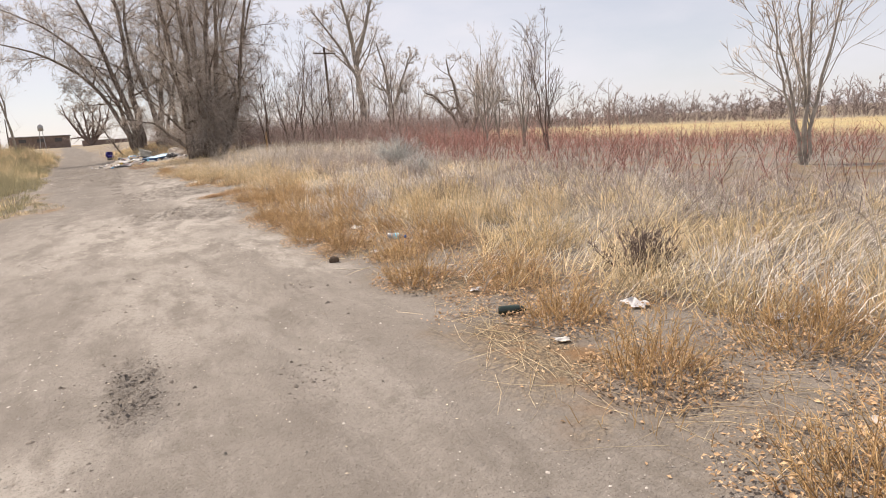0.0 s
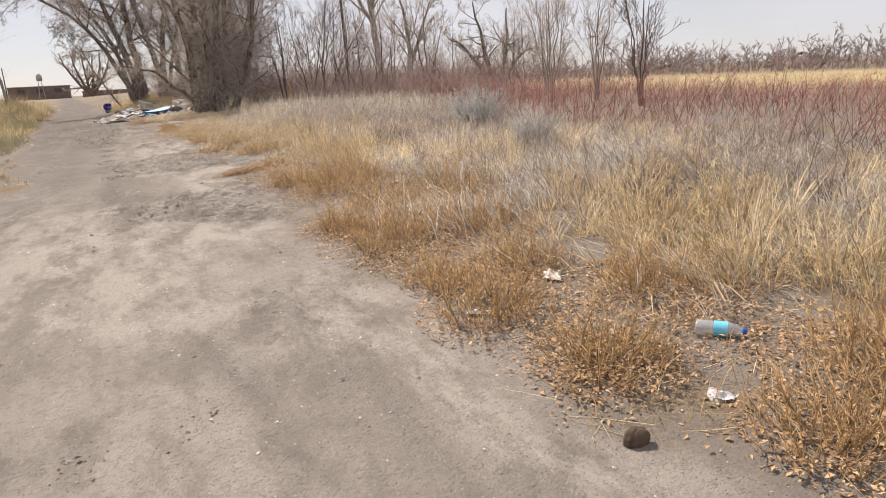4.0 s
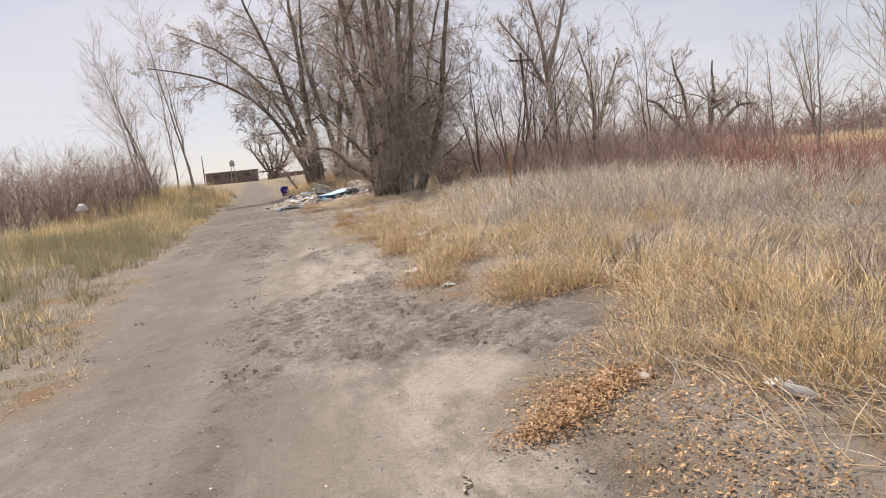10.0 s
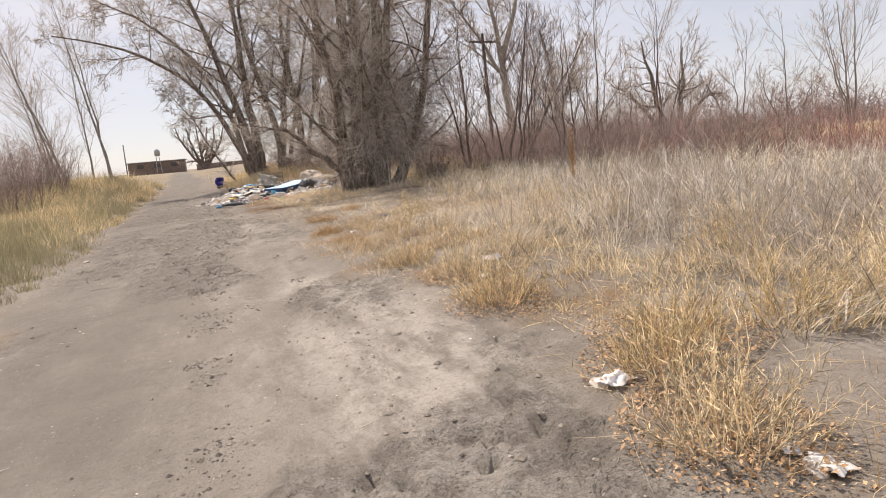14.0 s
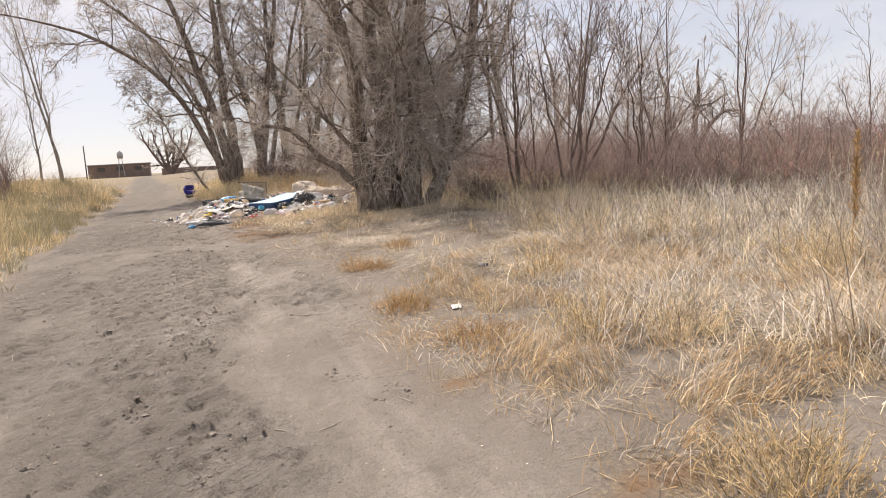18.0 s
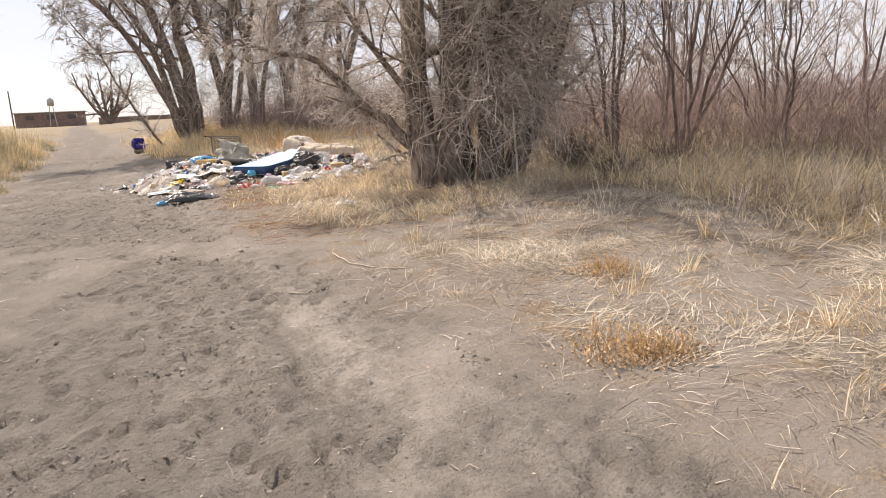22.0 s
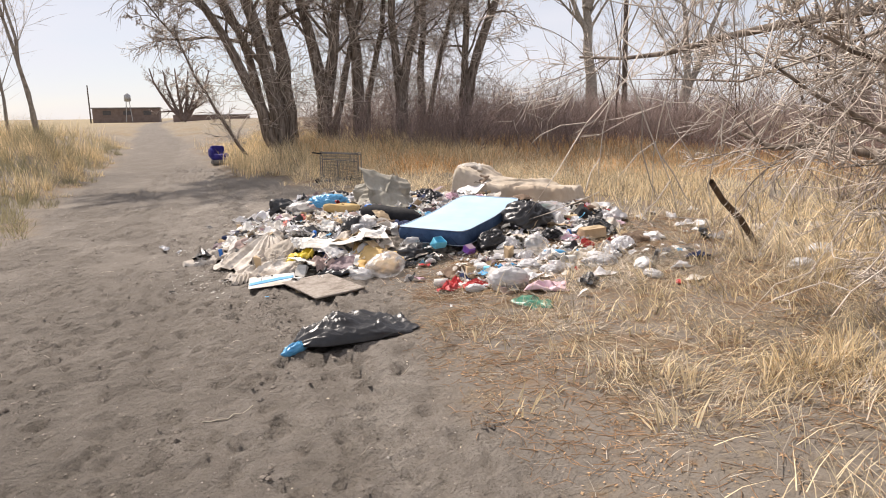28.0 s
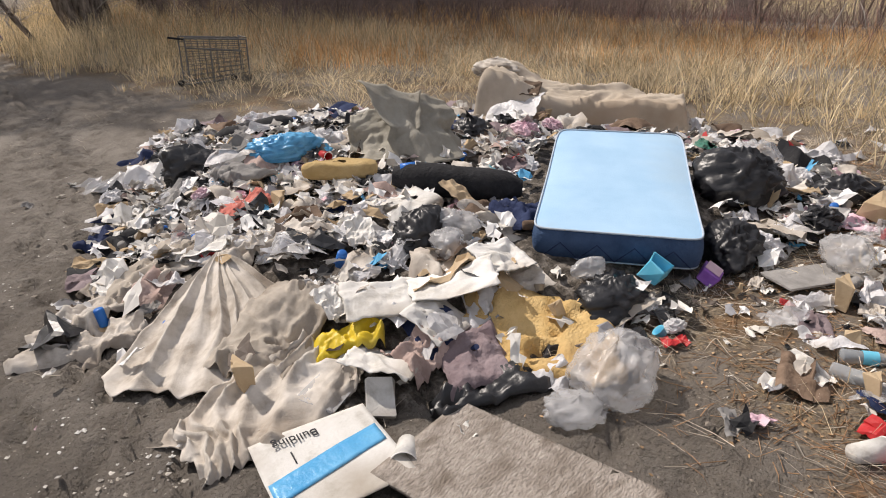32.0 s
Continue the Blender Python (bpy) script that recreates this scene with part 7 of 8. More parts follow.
thing("blue_bag", sack(0.34, 0.19, 0.15, 51, 0.28, 3.5, True), BLUE_FILM, 2.1, 49.6, -20, 0.1, "bright blue crumpled plastic bag on the heap", "plastic bag")
bag = thing("rubbish_bag", sack(0.33, 0.27, 0.22, 52, 0.3, 3.5, True), BLACK_BAG, 1.5, 50.1, 20, 0.05, "full black rubbish bag tied with red straps", "rubbish bag")
sl = np.array([[(0.1, -0.25, 0.2), (0.02, -0.3, 0.12), (-0.05, -0.3, 0.02)], [(0.1, -0.25, 0.2), (0.12, -0.32, 0.1), (0.1, -0.36, 0.0)], [(0.1, -0.25, 0.2), (0.2, -0.28, 0.12), (0.26, -0.3, 0.04)]], float)
for one in sl:
    put("strap", *tubes(one[None], np.full((1, 3), 0.012), 5), RED, bag, "red drawstring")
for x, y, rx, ry, rz, turn, sd in ((4.36, 46.85, 0.36, 0.3, 0.24, -12, 53), (3.6, 46.42, 0.28, 0.2, 0.2, 30, 54), (2.62, 46.5, 0.26, 0.2, 0.14, 10, 55), (5.15, 46.45, 0.26, 0.18, 0.15, -20, 56), (2.05, 47.5, 0.2, 0.2, 0.2, 60, 57), (3.1, 49.9, 0.26, 0.2, 0.16, 0, 59), (3.85, 49.3, 0.22, 0.2, 0.14, 50, 60)):
    thing("rubbish_bag", sack(rx, ry, rz, sd, 0.3, 3.8, True), BLACK_BAG, x, y, turn, -0.03, "crumpled shiny black rubbish bag", "rubbish bag", "black rubbish bags")
thing("clear_bag", sack(0.27, 0.2, 0.19, 61, 0.22, 3.0, True), CLEAR_BAG, 2.08, 46.02, 20, 0.0, "cloudy clear plastic bag puffed with air", "plastic bag", on=land)
thing("clear_bag", sack(0.17, 0.12, 0.08, 62, 0.35, 4.0), CLEAR_BAG, 1.8, 45.98, -30, 0.0, "torn cloudy plastic film on the ground", "plastic bag", on=land)
for x, y, s, sd in ((4.8, 47.0, 0.26, 63), (3.95, 45.9, 0.22, 64), (2.05, 47.25, 0.16, 65), (2.2, 47.4, 0.18, 66), (2.62, 46.68, 0.12, 67)):
    thing("clear_bag", sack(s, s * 0.7, s * 0.6, sd, 0.32, 3.8), CLEAR_BAG, x, y, sd * 40, 0.05, "crumpled cloudy plastic bag on the heap", "plastic bag", "cloudy plastic bags")
thing("white_bag", sack(0.27, 0.2, 0.15, 71, 0.16, 3.0, True), WHITE_BAG, 2.98, 44.66, 20, 0, "full crumpled white plastic bag on the ground", "plastic bag", "white plastic bags", on=land)
for x, y, s, sd in ((2.66, 44.76, 0.12, 72), (4.45, 44.45, 0.17, 73), (4.32, 44.12, 0.12, 74), (4.25, 44.85, 0.17, 75), (4.95, 45.5, 0.2, 76), (4.3, 45.12, 0.16, 77), (5.45, 47.75, 0.15, 78), (5.35, 47.45, 0.16, 79), (6.6, 46.0, 0.16, 80), (6.95, 45.4, 0.18, 81), (3.62, 44.9, 0.15, 82), (3.5, 45.2, 0.16, 83), (1.05, 50.9, 0.15, 84), (6.3, 43.9, 0.2, 85), (5.7, 43.6, 0.16, 86), (4.0, 45.6, 0.15, 87)):
    thing("white_bag", sack(s, s * 0.7, s * 0.45, sd, 0.24, 3.6, True), WHITE_BAG, x, y, sd * 50, 0, "crumpled white plastic bag on the ground", "plastic bag", "white plastic bags")
for x, y, s, sd in ((4.58, 46.2, 0.17, 91), (3.3, 44.4, 0.2, 92), (5.7, 46.7, 0.13, 93)):
    thing("pink_bag", crumple(s * 2, s * 1.4, s * 0.6, sd, 20, 9), PINK, x, y, sd * 33, 0, "crumpled pinkish plastic bag on the ground", "plastic bag", "pinkish plastic bags")
thing("green_bag", crumple(0.34, 0.22, 0.1, 95, 20, 9), GREEN, 2.92, 44.06, -70, 0, "green crumpled plastic bottle wrap", "plastic", on=land)
thing("cushion", cushion(0.4, 0.3, 0.12, 0.4, 8, 0.03), PAPER, 2.3, 47.95, 20, 0.08, "stained white cushion in the heap", "cushion")


def carton(w, d, h, open_top=True):
    """A box with rounded uprights; open ones have thin walls."""
    t, c = 0.007, 0.006
    ring = lambda e: [(-w / 2 + e, -d / 2 + e + c), (-w / 2 + e + c, -d / 2 + e), (w / 2 - e - c, -d / 2 + e), (w / 2 - e, -d / 2 + e + c), (w / 2 - e, d / 2 - e - c), (w / 2 - e - c, d / 2 - e), (-w / 2 + e + c, d / 2 - e), (-w / 2 + e, d / 2 - e - c)]
    rows = [(0.45 * min(w, d), 0), (0.003, 0), (0, 0.003), (0, h - 0.003), (0.003, h)]
    rows += [(t, h), (t, t), (0.45 * min(w, d), t)] if open_top else [(0.45 * min(w, d), h)]
    V = [(x, y, z) for e, z in rows for x, y in ring(e)]
    F = grid_faces(len(rows), 8, True)
    n = len(rows) - 1
    ends = [[7 - i for i in k] for k in ((0, 1, 2, 3), (0, 3, 4, 7), (4, 5, 6, 7))] + [[n * 8 + i for i in k] for k in ((0, 1, 2, 3), (0, 3, 4, 7), (4, 5, 6, 7))]
    return np.array(V), np.concatenate([F, np.array(ends)])


def crushed(VF, seed, far):
    """The same shape with dented, shifted corners."""
    V, F = VF
    g = np.random.default_rng(seed)
    w = g.uniform(2, 9, (3, 3))
    return V + far * np.sin(V @ w * 4 + g.uniform(0, 6, 3)) + g.normal(0, far * 0.12, V.shape), F


def flat(ob):
    ob.data.polygons.foreach_set("use_smooth", np.zeros(len(ob.data.polygons), bool))
    return ob


def tub(name, x, y, w, d, h, material, label, turn, tilt=(0, 0), dz=0.03, on=heap, cat="box", lid=None, open_top=True):
    ob = flat(thing(name, sheet(w, d, 0.03, int(x * 100), 12) if h < 0.021 else crushed(carton(w, d, h, open_top), int(x * 100), 0.08 * min(w, d)), material, x, y, turn, dz, label, cat, tilt=tilt, on=on))
    if lid:
        V, F = box(-w * 0.42, w * 0.42, -d * 0.42, d * 0.42, h + 0.022, h + 0.024) if h < 0.021 else box(-w * 0.42, w * 0.42, -d * 0.42, d * 0.42, h + 0.009, h + 0.013)
        put("label_panel", V, F, lid, ob, "printed panel", smooth=False)
    return ob


tub("basket", 2.88, 46.45, 0.16, 0.12, 0.1, CYAN, "cyan plastic basket tipped on the heap", 20, (25, 0), 0.1, cat="basket")
tub("toy_box", 3.25, 46.34, 0.13, 0.11, 0.07, PURPLE, "small purple plastic box beside the mattress", 20, (28, 0), 0.03, lid=PINK, open_top=False)
tub("carton", 4.9, 46.12, 0.34, 0.16, 0.12, CARD, "tan wooden box end in the rubbish", 5, (8, 0), 0.03, open_top=False)
for x, y, w, turn, sd in ((2.46, 44.95, 0.24, 35, 11), (2.72, 44.87, 0.3, -10, 12), (2.58, 45.1, 0.2, 80, 13)):
    flat(thing("red_carton", crumple(w, w * 0.7, 0.1, sd, 12, 5), RED, x, y, turn, 0.0, "torn crushed red printed carton on the straw", "box", "crushed red cartons", on=land))
tub("red_packet", 4.52, 45.66, 0.16, 0.13, 0.09, RED, "red snack box on the grass", 40, (15, 10), 0.0)
tub("packet", 2.93, 44.5, 0.13, 0.15, 0.02, PAPER, "small white printed packet on the straw", -10, (8, 0), 0.02, land, lid=GREY, open_top=False)
tub("white_box", 1.22, 46.62, 0.12, 0.18, 0.04, PAPER, "white carton on edge in the heap", -30, (35, 0), 0.05, open_top=False)
tub("white_card", 1.27, 47.15, 0.16, 0.2, 0.01, PAPER, "white card lying on the heap", 10, (30, 0), 0.14, open_top=False)
tub("white_card", 1.76, 47.72, 0.17, 0.21, 0.012, PAPER, "white card lying on the heap", -20, (32, 0), 0.12, open_top=False)
tub("cardboard_flap", 2.55, 47.72, 0.24, 0.38, 0.012, CARD, "folded beige cardboard flap", 25, (35, 10), 0.12, open_top=False)
tub("green_folder", 5.02, 47.55, 0.26, 0.2, 0.012, GREEN, "dark green folder among white bags", 20, (25, 0), 0.1, open_top=False)
tub("blue_sleeve", 3.0, 45.2, 0.26, 0.09, 0.02, BLUE_FILM, "bright blue printed sleeve on the ground", 30, (10, 0), 0.02, land, open_top=False)
tub("blue_sleeve", 3.14, 45.12, 0.09, 0.2, 0.02, BLUE_FILM, "bright blue printed sleeve on the ground", 15, (20, 0), 0.03, land, open_top=False)
tub("clear_sleeve", 1.04, 46.8, 0.22, 0.2, 0.03, CLEAR_BAG, "clear plastic packet on the sheet", 30, (15, 0), 0.08, open_top=False)
for x, y, t in ((5.22, 46.92, 8), (5.2, 46.8, 4)):
    flat(thing("board", box(-0.24, 0.24, -0.05, 0.05, 0, 0.03), WOOD, x, y, t, 0.04 + 0.03 * (t > 5), "short bare wooden board in the rubbish", "wood"))
flat(thing("board", box(-0.3, 0.3, -0.12, 0.12, 0, 0.012), GREY, 3.75, 45.95, -20, 0.03, "flat grey board beside the mattress", "board"))


def bottle(x, y, turn, label, material, cap, h=0.22, r=0.033, on=heap, dz=0.0, tilt=90, band=None):
    root = new("bottle")
    root.matrix_basis = pose(x, y, float(on(x, y)) + r + dz, tilt, 0, turn)
    tagged(root, label, "bottle")
    body = put("body", *lathe([(0.002, 0), (r * 0.9, 0.002), (r, 0.012), (r, h * 0.3), (r * 0.95, h * 0.36), (r, h * 0.42), (r, h * 0.66), (r * 0.75, h * 0.8), (r * 0.4, h * 0.88), (r * 0.38, h * 0.94)]), material, root)
    put("cap", *lathe([(r * 0.45, h * 0.92), (r * 0.46, h), (0.002, h + 0.001)], 12), cap, body)
    if band:
        put("wrap", *lathe([(r * 1.02, h * 0.36), (r * 1.03, h * 0.64)], 14), band, body, "printed wrapper")


bottle(3.9, 45.6, 70, "blue drink bottle with a black cap", BLUE_FILM, BLACK_FOAM, 0.3, 0.045)
bottle(3.0, 45.48, 40, "clear water bottle with a blue wrapper", PET, BLUE, 0.24, 0.035, land, band=CYAN)
bottle(2.87, 45.46, 10, "clear water bottle lying in the straw", PET, PAPER, 0.22, 0.035, land)
bottle(3.25, 45.3, 100, "clear water bottle with a blue wrapper", PET, BLUE, 0.22, 0.033, land, band=BLUE_FILM)
bottle(2.6, 47.2, 60, "small dark bottle in the heap", BROWN, YELLOW, 0.18, 0.03, dz=0.06)
bottle(3.22, 40.4, 30, "crushed clear plastic bottle beside the track", PET, PAPER, 0.26, 0.045, land)
bottle(3.5, 16.2, 20, "clear plastic bottle in the leaves", PET, PET, 0.2, 0.032, land)
bottle(2.46, 4.0, 65, "dark green drink bottle at the verge", surf("dark_green_glass", [(0.008, 0.02, 0.015), (0.02, 0.04, 0.03)], 5, 0.15, 0.05, spec=0.6), PAPER, 0.22, 0.035, land)
bottle(3.05, 7.46, 40, "crushed clear bottle with blue print", PET, BLUE, 0.24, 0.04, land, band=CYAN)


def cup(x, y, turn, material, label, r=0.045, h=0.11, on=heap, dz=0.0, tilt=90):
    ob = new("cup")
    ob.matrix_basis = pose(x, y, float(on(x, y)) + r + dz, tilt, 0, turn)
    tagged(ob, label, "cup")
    body = put("body", *lathe([(0.002, 0), (r * 0.72, 0), (r, h), (r * 0.95, h), (r * 0.68, 0.006)]), material, ob)
    put("rim", *lathe([(r, h - 0.004), (r * 1.06, h), (r, h + 0.005), (r * 0.95, h)]), PAPER, body)


cup(2.36, 45.14, 62, PAPER, "white and red paper cup lying on its side", 0.05, 0.14, land)
cup(2.43, 48.3, 60, BLUE, "blue party cup in the heap", dz=0.16)
cup(2.14, 48.95, 0, RED, "red drink can in the heap", 0.033, 0.12, dz=0.22)
cup(1.16, 46.31, -40, PAPER, "white plastic jar lying on its side", 0.055, 0.13, land)
cup(3.98, 45.05, -70, PAPER, "pale cylindrical tub on the grass", 0.065, 0.16, land)
cup(3.86, 31.9, 30, GREY, "dull crushed drink can in the straw", 0.033, 0.12, land)

# black bag with a blue drawstring, in front
bb = new("rubbish_bag")
bb.matrix_basis = pose(1.2, 44.08, float(lie(1.2, 44.08)), 0, 0, 17)
tagged(bb, "limp black rubbish bag with blue drawstring on the track", "rubbish bag")
u, v = np.meshgrid(np.linspace(-0.5, 0.5, 110), np.linspace(-0.5, 0.5, 64))
full = np.interp(u, [-0.5, -0.4, -0.1, 0.2, 0.5], [0.15, 0.6, 1.0, 0.75, 0.3])
wide = np.interp(u, [-0.5, -0.35, 0.0, 0.5], [0.2, 0.62, 0.95, 1.15]) * (1 + 0.12 * (vn(u * 8, v * 0 + np.sign(v), 6) - 0.5))
rim = np.sqrt(np.clip(1 - (2 * v) ** 2, 0, 1))
wr = 1.9 * ridge(u * 4.0 + v * 1.6, v * 5.2, 105, 3) - 0.9
V, F = slab(u * 0.9, v * 0.58 * wide + 0.045 * wr * rim, 0.015 + 0.15 * full * rim + 0.045 * wr * np.sqrt(rim) * (0.5 + full) + 0.02, 0.004)
V[:, 2] = np.maximum(V[:, 2], 0.004)
put("film", V, F, BLACK_BAG, bb)
u, v = np.meshgrid(np.linspace(0, 1, 20), np.linspace(0, 1, 20))
put("flap", *slab(0.12 + u * 0.42, -0.3 + v * 0.32, 0.03 + 0.09 * ridge(u * 2.5, v * 4, 7) * (0.4 + v), 0.006), BLACK_BAG, bb, "flat shiny flap of the bag")
V, F = sack(0.15, 0.05, 0.05, 102, 0.5, 6.0)
put("drawstring", V, F, BLUE_FILM, bb, "bright blue drawstring", m=pose(-0.49, -0.06, 0.0, 0, 0, 25))

# charred stake leaning in the grass
P = np.array([[(0, 0, -0.05), (-0.35, -0.06, 0.3), (-0.7, -0.13, 0.55), (-0.95, -0.2, 0.78)]])
tagged(put("stake", *tubes(P, np.array([[0.035, 0.04, 0.036, 0.034]]), 8), DARKWOOD, m=pose(*at_land(6.4, 44.85, 0))), "charred wooden stake leaning in the grass", "stake")


# shopping cart on its side
def cart():
    root = new("shopping_cart")
    root.matrix_basis = pose(3.72, 55.85, float(lie(3.72, 55.85)) + 0.03, 0, 0, -4)
    tagged(root, "grey wire shopping cart lying on its side", "shopping cart")
    w, h, d = 1.0, 0.74, 0.46

    def wire(p, q, r, nm, mt=WIRE):
        put(nm, *tubes(np.array([[p, tuple((a + b) / 2 for a, b in zip(p, q)), q]], float), np.full((1, 3), r), 6), mt, root)
    for y0 in (0, d):
        for p, q in (((-w / 2, y0, 0), (w / 2, y0, 0.08)), ((-w / 2, y0, h), (w / 2, y0, h - 0.06)), ((-w / 2, y0, 0), (-w / 2, y0, h)), ((w / 2, y0, 0.08), (w / 2, y0, h - 0.06))):
            wire(p, q, 0.014, "frame_tube")
        for k in range(1, 9):
            z = h * k / 9
            wire((-w / 2, y0, z), (w / 2, y0, 0.08 + (h - 0.14) * k / 9), 0.005, "wire")
        for k in range(1, 10):
            x = -w / 2 + w * k / 10
            wire((x, y0, 0.08 * k / 10), (x, y0, h - 0.06 * k / 10), 0.005, "wire")
    for x in (-w / 2, w / 2):
        for z in (0.04, h - 0.03):
            wire((x, 0, z), (x, d, z), 0.014, "frame_tube")
    for k in range(1, 11):
        x = -w / 2 + w * k / 11
        wire((x, 0, h - 0.03), (x, d, h - 0.03), 0.005, "wire")
    wire((-w / 2 - 0.25, 0.02, h + 0.02), (-w / 2, 0.02, h - 0.02), 0.016, "handle", BLACK_FOAM)
    wire((-w / 2 - 0.2, -0.05, 0.02), (w * 0.15, -0.03, 0.06), 0.014, "undercarriage_tube")
    wire((-w / 2, -0.02, h * 0.8), (w * 0.38, -0.05, h * 0.68), 0.014, "undercarriage_tube")
    wire((-w * 0.12, -0.03, 0.02), (-w * 0.12, -0.03, h * 0.75), 0.012, "undercarriage_tube")
    for x, z in ((-w / 2 - 0.16, 0.05), (w * 0.2, 0.08)):
        V, F = lathe([(0.005, -0.015), (0.05, -0.015), (0.055, 0), (0.05, 0.015), (0.005, 0.015)], 12)
        wheel = put("wheel", V, F, BLACK_FOAM, root, m=pose(x, -0.08, z, 90))
        put("hub", *lathe([(0.004, -0.02), (0.018, -0.02), (0.018, 0.02), (0.004, 0.02)], 10), WIRE, wheel, "grey metal hub")


cart()

# broken blue seat beside the track
def seat():
    root = new("armchair")
    root.matrix_basis = pose(1.1, 66.4, float(lie(1.1, 66.4)), 0, 0, 15) @ Matrix.Scale(0.8, 4)
    tagged(root, "broken royal blue armchair dumped beside the track", "armchair")
    ROYAL = surf("royal_blue_cloth", [(0.02, 0.018, 0.16), (0.045, 0.04, 0.27)], 5, 0.8, 0.3)
    put("seat", *cushion(0.74, 0.6, 0.3, 0.35, 2), ROYAL, root, m=pose(0, 0, 0.22))
    put("backrest", *cushion(0.7, 0.2, 0.5, 0.35, 3), ROYAL, root, m=pose(0.02, 0.26, 0.42, -8))
    put("armrest", *cushion(0.16, 0.55, 0.42, 0.4, 4), ROYAL, root, m=pose(-0.36, 0, 0.36))
    put("armrest", *cushion(0.14, 0.5, 0.2, 0.4, 5), ROYAL, root, m=pose(0.36, 0.02, 0.34))
    put("base", *cushion(0.72, 0.56, 0.26, 0.3, 6), GREY, root, "torn pale grey base")


seat()

# ---- small scraps ----
rng = np.random.default_rng(99)
kinds = []
for k in range(6):
    kinds.append(("rag", crumple(0.34, 0.26, 0.11, 300 + k, 12), (LINEN, LINEN2, WHITE_BAG, BROWN, LINEN, MAUVE, LINEN, ROSE, NAVY, BLACK_FOAM), "crumpled dirty rag in the heap", "cloth"))
    kinds.append(("plastic_bag", crumple(0.26, 0.2, 0.11, 320 + k, 11, 9), (WHITE_BAG, CLEAR_BAG, WHITE_BAG, BLACK_BAG, WHITE_BAG, CLEAR_BAG, BLACK_BAG), "crumpled plastic bag in the heap", "plastic bag"))
kinds.append(("plastic_bag", sack(0.12, 0.1, 0.07, 330, 0.5, 5.0), (WHITE_BAG, CLEAR_BAG, BLACK_BAG, WHITE_BAG, PINK), "puffed plastic bag in the heap", "plastic bag"))
for k in range(4):
    kinds.append(("paper_scrap", sheet(0.2 + 0.03 * k, 0.15, 0.05, 340 + k, 9), (PAPER, PAPER, CARD, WHITE_BAG, PAPER, LINEN, GREY), "creased scrap of paper in the heap", "paper"))
    kinds.append(("wrapper", sheet(0.13, 0.08, 0.03, 350 + k, 7), (PAPER, WHITE_BAG, GREY, RED, PAPER, LINEN, BLUE_FILM, WHITE_BAG, PINK, BLACK_BAG, CARD), "small crumpled food wrapper in the heap", "wrapper"))
kinds.append(("food_tub", lathe([(0.002, 0), (0.045, 0), (0.06, 0.07), (0.064, 0.072), (0.056, 0.07), (0.042, 0.006)]), (PAPER, WHITE_BAG, CYAN, GREY), "small plastic food tub in the heap", "tub"))
kinds.append(("can", lathe([(0.002, 0), (0.028, 0), (0.033, 0.008), (0.033, 0.11), (0.027, 0.12), (0.002, 0.118)]), (GREY, GREY, BLUE, WIRE), "dented drink can in the heap", "can"))
kinds.append(("carton", crushed(carton(0.13, 0.08, 0.16, False), 9, 0.02), (CARD, PAPER, PAPER, CARD), "small flattened carton in the heap", "box"))
protos = {}


def scrap(i, x, y, s, on):
    nm, VF, mats, lab, cat = kinds[i]
    j = int(rng.integers(len(mats)))
    s = min(s, 0.9) if nm in ("can", "food_tub", "carton") else s
    flip = rng.uniform(-70, 70) if nm in ("can", "food_tub", "carton") else rng.uniform(-25, 25)
    m = pose(x, y, float(on(x, y)) + 0.012 + 0.02 * rng.random() * (on is heap), flip, rng.uniform(-25, 25), rng.uniform(0, 360)) @ Matrix.Scale(s, 4)
    if (i, j) not in protos:
        ob = put(nm, *VF, mats[j], smooth=nm in ("rag", "can", "food_tub"))
        protos[i, j] = tagged(ob, lab, cat, "scraps of the heap")
        ob.matrix_basis = m
    else:
        c = copy_thing(protos[i, j], m)
        c.matrix_basis = m


count = 0
while count < 1000:
    x, y = rng.uniform(0, 6.4), rng.uniform(46, 52.8)
    d = float(heap_in(x, y))
    if d < -0.1 or (abs((x - 3.55) * 0.78 + (y - 47.25) * 0.62) < 1.16 and abs(-(x - 3.55) * 0.62 + (y - 47.25) * 0.78) < 0.76):
        continue
    if 0.45 < x < 1.75 and y < 46.72 or 0.15 < x < 1.2 and 46.6 < y < 48.1 and rng.random() < 0.93:
        continue
    if 1.55 < x < 2.5 and y < 46.75 and rng.random() < 0.8:
        continue
    scrap(int(rng.integers(len(kinds))), x, y, rng.uniform(0.45, 0.95) * rng.choice([0.7, 1.0, 1.0, 1.5, 1.9]), heap)
    count += 1
for k in range(120):
    x, y = rng.normal(3.6, 0.9), rng.normal(45.3, 0.5)
    if y < 43.7 or x < 2.2 or (x < 2.75 and y < 45.4):
        continue
    scrap(int(rng.integers(len(kinds))), x, y, rng.uniform(0.45, 1.0), land)
for k in range(16):
    scrap(int(rng.choice([1, 3, 5, 7])), rng.uniform(5.5, 8), rng.uniform(43.3, 47.5), rng.uniform(0.6, 1.2), land)
for k in range(26):
    x, y = rng.uniform(-0.4, 1.4), rng.uniform(45.4, 52)
    if heap_in(x, y) < 0:
        scrap(int(rng.choice([13, 14, 15, 16])), x, y, rng.uniform(0.3, 0.6), land)

